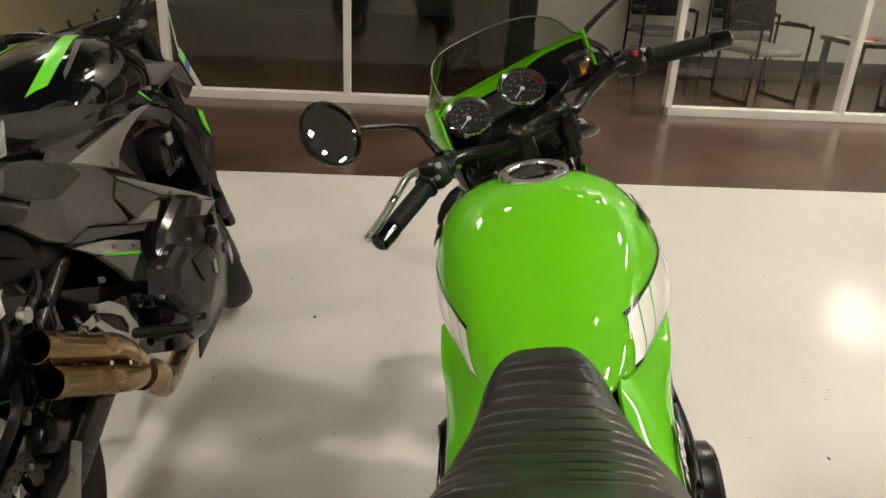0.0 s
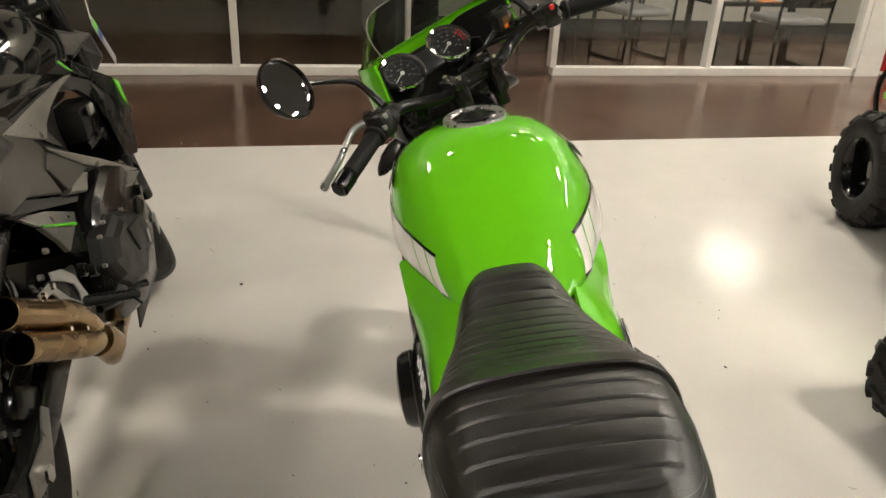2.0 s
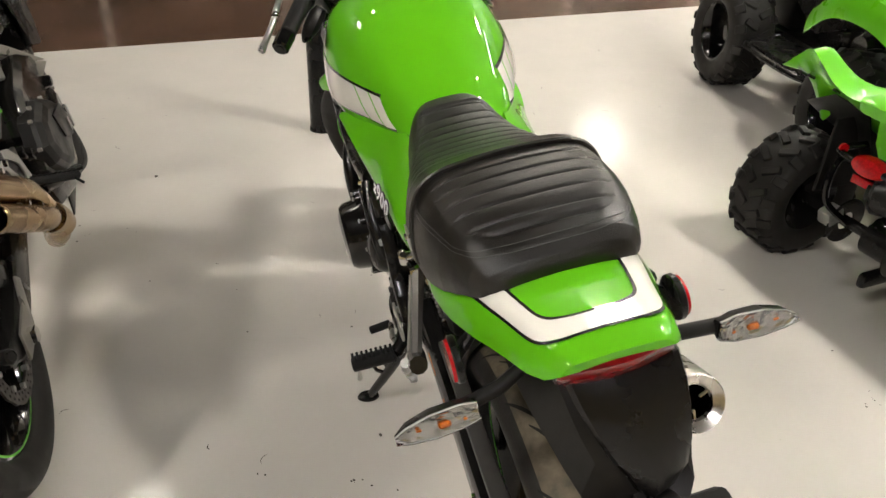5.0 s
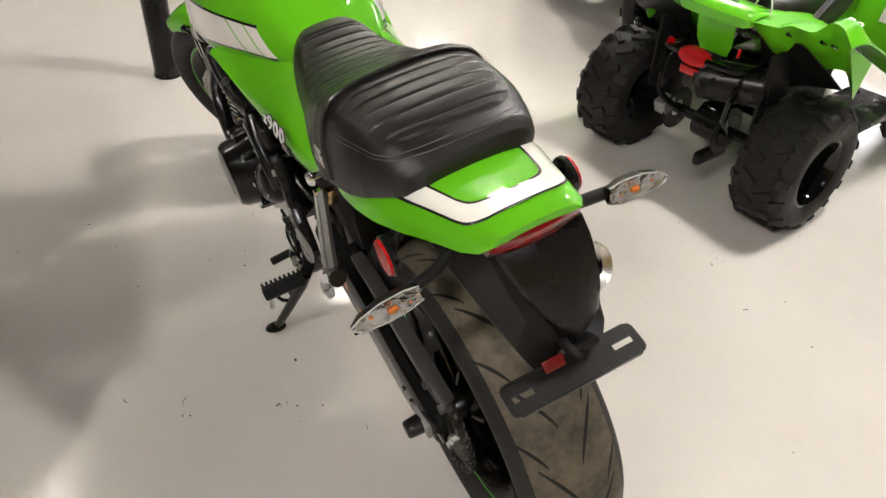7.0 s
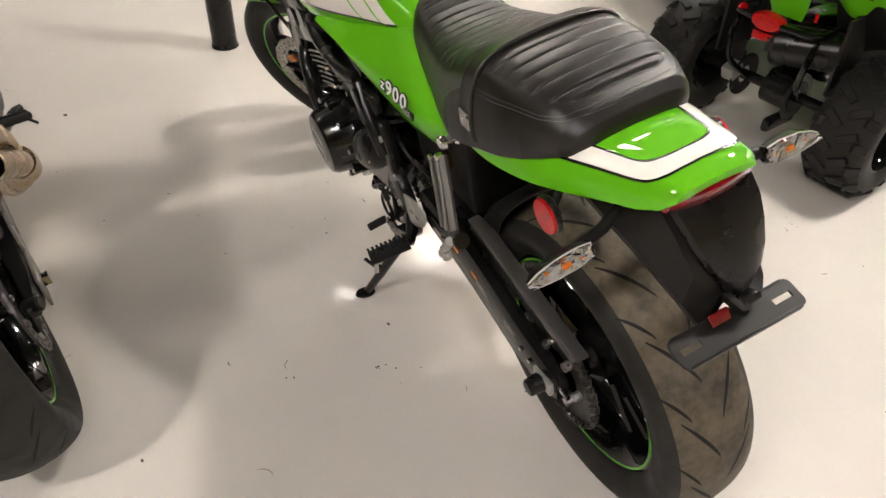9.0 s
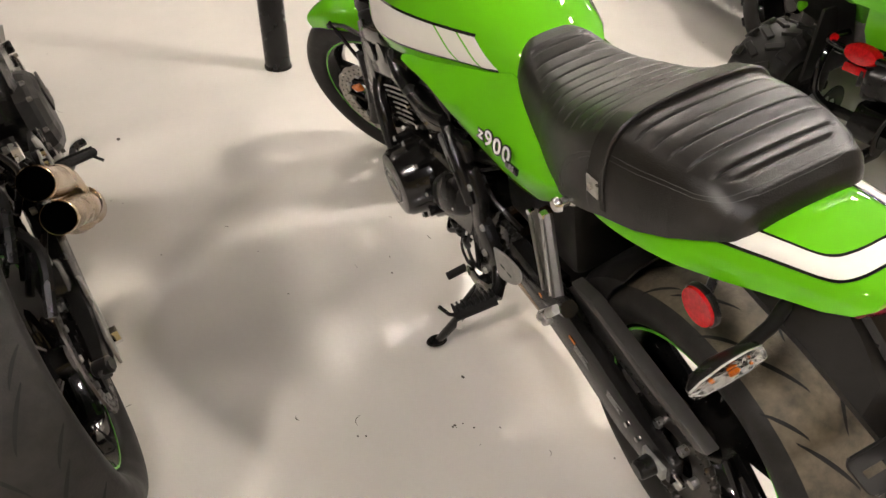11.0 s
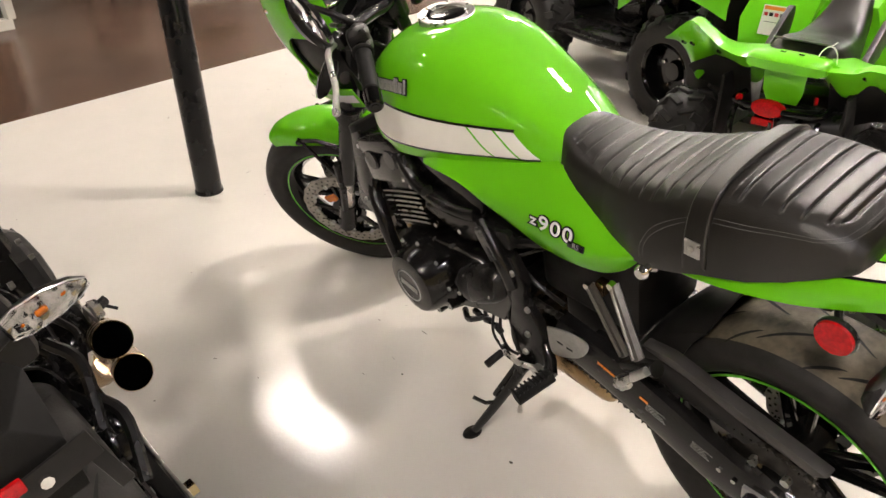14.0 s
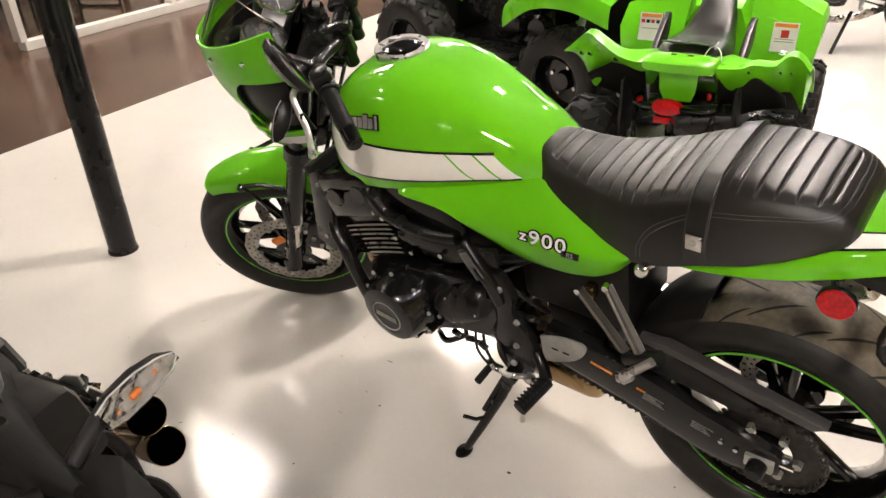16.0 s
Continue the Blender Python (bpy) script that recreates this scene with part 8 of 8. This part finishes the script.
# a dark motorcycle farther along the row
m3 = thing("motorcycle", pose(4.72, 0.55, 0, 0, -9, 8), "dark motorcycle with exposed engine and chain farther along the row", "motorcycle")
wheel(m3, at(0, 0, 0.312), TYRE_R, 0.089, RUBBER, INK, [], "rear tyre of the dark motorcycle")
wheel(m3, at(0, 1.42, 0.300), TYRE_F, 0.060, RUBBER, INK, [(-0.075, 0.15)], "front tyre of the dark motorcycle")
part("engine", joined(box(0.30, 0.42, 0.30, at(0, 0.74, 0.44), 0.05), cyl((-0.21, 0.82, 0.42), (-0.14, 0.82, 0.42), 0.10, n=28, bevel=0.015), cyl((-0.20, 0.62, 0.42), (-0.14, 0.62, 0.42), 0.075, n=24, bevel=0.012)), ENGINE, m3, "black engine with round covers")
for k in range(8):
    bolt(m3, (-0.205, 0.82 + 0.085 * math.cos(k * 0.785), 0.42 + 0.085 * math.sin(k * 0.785)), (-1, 0, 0), 0.007, 0.006, ALUD)
part("swingarm", box(0.03, 0.50, 0.07, at(-0.12, 0.22, 0.36) @ Matrix.Rotation(radians(10), 4, "X"), 0.01), SATIN, m3)
part("frame", joined(tube([(-0.15, 0.98, 0.80), (-0.17, 0.72, 0.66), (-0.15, 0.48, 0.46)], 0.025, 10, 16), tube([(-0.12, 0.50, 0.64), (-0.10, 0.1, 0.78)], 0.016, 8)), SATIN, m3)
part("fuel_tank", loft([[(w * math.sin(a), y, zt - h * (1 - math.cos(a)) * 0.5) for a in np.linspace(-math.pi * 0.75, math.pi * 0.75, 20)] for y, w, zt, h in ((0.45, 0.09, 0.90, 0.16), (0.6, 0.15, 0.98, 0.24), (0.8, 0.17, 1.02, 0.26), (0.98, 0.10, 0.95, 0.2))]), GLOSSB, m3)
part("seat", box(0.22, 0.55, 0.08, at(0, 0.12, 0.84), 0.03, 3), LEATHER, m3)
part("footrest", joined(tube([(-0.16, 0.46, 0.36), (-0.28, 0.47, 0.35)], 0.014, 8), box(0.01, 0.12, 0.10, at(-0.17, 0.44, 0.42), 0.004)), ALUD, m3)
part("chain", joined(*[box(0.012, 0.0135, 0.012, at(-0.10, 0.05 + 0.0159 * k, 0.235 + 0.0040 * k), 0.003, 1) for k in range(30)]), CHAIN, m3)
part("fork_leg", joined(*[cyl((s * 0.10, 1.02, 0.98), (s * 0.10, 1.40, 0.30), 0.026, n=12) for s in (-1, 1)]), SATIN, m3)
part("handlebar", tube([(-0.38, 0.92, 1.06), (-0.2, 1.02, 1.06), (0.2, 1.02, 1.06), (0.38, 0.92, 1.06)], 0.013, 8, 20), SATIN, m3)
part("exhaust", tube([(-0.10, 0.98, 0.50), (-0.11, 1.05, 0.34), (-0.10, 0.85, 0.22), (-0.05, 0.5, 0.2), (0.1, 0.2, 0.28)], 0.025, 12, 30), STEEL, m3)
part("side_stand", tube([(-0.12, 0.5, 0.27), (-0.27, 0.58, 0.045)], 0.012, 8), SATIN, m3)

# ---- behind the glass: chairs and tables of the waiting room ----


def sled_chair(m, label):
    ob = thing("chair", m, label, "chair", "waiting room chairs")
    for sg in (-1, 1):
        x = sg * 0.27
        part("side_frame", tube([(x, -0.22, 0.66), (x, 0.20, 0.67), (x, 0.26, 0.62), (x, 0.24, 0.05), (x, 0.20, 0.014), (x, -0.22, 0.014), (x, -0.27, 0.06), (x, -0.25, 0.50), (x, -0.30, 0.92)], 0.014, 10, 70), SATIN, ob, "black steel tube frame")
        part("arm_pad", box(0.045, 0.26, 0.025, at(x, 0.04, 0.685), 0.01), BLACKP, ob)
    part("seat", box(0.50, 0.48, 0.07, at(0, 0.0, 0.45), 0.03, 3), mat("grey_weave", (0.16, 0.15, 0.145), 0.8, var=0.3, scale=60, bump=0.5, bump_scale=300), ob, "grey woven seat pad")
    part("backrest", box(0.50, 0.05, 0.36, at(0, -0.27, 0.76) @ Matrix.Rotation(radians(8), 4, "X"), 0.02, 3), BLACKP, ob)
    part("cross_bar", tube([(-0.27, -0.24, 0.42), (0.27, -0.24, 0.42)], 0.012, 8), SATIN, ob)
    return ob


ch = sled_chair(pose(3.38, 7.28, 0, 0, 0, 195), "black sled-base waiting chair with grey seat pad")
copy_thing(ch, pose(2.75, 8.35, 0, 0, 0, 182))
copy_thing(ch, pose(3.62, 8.38, 0, 0, 0, 176))


def side_table(m, label):
    ob = thing("table", m, label, "table", "waiting room tables")
    part("tabletop", box(0.95, 0.60, 0.04, at(0, 0, 0.54), 0.006), INK, ob)
    for sx in (-0.42, 0.42):
        for sy in (-0.25, 0.25):
            part("leg", box(0.05, 0.05, 0.52, at(sx, sy, 0.26), 0.003), INK, ob)
    return ob


tb = side_table(pose(4.62, 7.45, 0, 0, 0, 6), "low black wooden table with magazines on it")
rr = random.Random(11)
for k in range(5):
    mg_ = thing("magazine", pose(4.28 + 0.17 * k, 7.40 + rr.uniform(-0.12, 0.16), 0.5605, 0, 0, rr.uniform(-40, 40)), "glossy magazine lying on the black table", "magazine", "magazines on the table")
    part("cover", box(0.21, 0.28, 0.006, at(0, 0, 0.003)), (STICKER, REDP, ALUD, ORANGE, STICKER)[k], mg_, smooth=False)
    part("print_block", box(0.15, 0.10, 0.0006, at(0, 0.05, 0.0066)), (INK, STICKER, REDP, INK, LIME)[k], mg_, smooth=False)
copy_thing(ch, pose(4.75, 6.86, 0, 0, 0, 2))

# red bucket at the end of the glazing
bu = thing("bucket", at(5.78, 6.60, 0), "red plastic bucket with a white foot", "bucket")
part("body", moved(lathe([(0.0, 0.03), (0.150, 0.03), (0.172, 0.36), (0.178, 0.37), (0.165, 0.37), (0.145, 0.05), (0.0, 0.05)], 36), Matrix.Rotation(radians(-90), 4, "Y")), REDP, bu)
part("foot", moved(lathe([(0.0, 0.0), (0.155, 0.0), (0.152, 0.03), (0.0, 0.03)], 36), Matrix.Rotation(radians(-90), 4, "Y")), STICKER, bu)
part("print_block", moved(lathe([(0.1625, 0.20), (0.1700, 0.32)], 12, (math.pi * 0.9, math.pi * 1.3)), Matrix.Rotation(radians(-90), 4, "Y")), STICKER, bu)

# specks and scuffs on the floor
spots = []
for x, y, r in ((-0.178, 2.892, 0.011), (1.378, 2.13, 0.008), (-0.075, 1.333, 0.003), (-0.06, 1.324, 0.0035), (-0.421, 1.296, 0.005), (0.216, 1.351, 0.006)):
    spots.append(moved(lathe([(r, 0.0), (r * 0.7, 0.0012), (0.0, 0.0016)], 7), at(x, y, 0.0004) @ Matrix.Rotation(radians(-90), 4, "Y") @ Matrix.Diagonal((1, 1, 0.6, 1))))
rr = random.Random(3)
for k in range(46):
    x, y, r = rr.uniform(-1.2, 2.6), rr.uniform(0.4, 4.3), rr.uniform(0.0015, 0.005)
    spots.append(moved(lathe([(r, 0.0), (0.0, 0.0010)], 6), at(x, y, 0.0004) @ Matrix.Rotation(rr.uniform(0, 3), 4, "Z") @ Matrix.Rotation(radians(-90), 4, "Y") @ Matrix.Diagonal((1, 1, rr.uniform(0.3, 1), 1))))
for k in range(60):
    # thin rubber scuffs and scratches
    x, y, a, l = rr.uniform(-1.2, 2.6), rr.uniform(0.4, 4.3), rr.uniform(0, 3.1), rr.uniform(0.008, 0.05) * rr.uniform(0.4, 1.0)
    w, q = rr.uniform(0.0006, 0.0016), rr.uniform(-0.3, 0.3)
    line = [(l * (t - 0.5), q * l * (t - 0.5) ** 2 * 4) for t in (0, 0.25, 0.5, 0.75, 1)]
    wid = (0.2, 1.0, 0.8, 1.0, 0.1)
    spots.append(moved(loft([[(px, py - w * e, 0.0007) for (px, py), e in zip(line, wid)], [(px, py + w * e, 0.0007) for (px, py), e in zip(line, wid)]], closed=False, caps=False), at(x, y, 0) @ Matrix.Rotation(a, 4, "Z")))
for cx, cy in ((0.14, 1.22), (-0.45, 2.55), (1.45, 1.05), (0.75, 2.9), (1.55, 2.5)):
    for k in range(7):
        r = rr.uniform(0.0012, 0.004)
        spots.append(moved(lathe([(r, 0.0), (0.0, 0.0010)], 6), at(cx + rr.gauss(0, 0.03), cy + rr.gauss(0, 0.03), 0.0004) @ Matrix.Rotation(rr.uniform(0, 3), 4, "Z") @ Matrix.Rotation(radians(-90), 4, "Y") @ Matrix.Diagonal((1, 1, rr.uniform(0.3, 1), 1))))
part("floor_specks", joined(*spots), mat("grit", (0.06, 0.05, 0.04), 0.8)).name = "floor_specks"
tagged(bpy.data.objects["floor_specks"], "small dark specks of grit on the pale floor", "grit", kind="stuff")
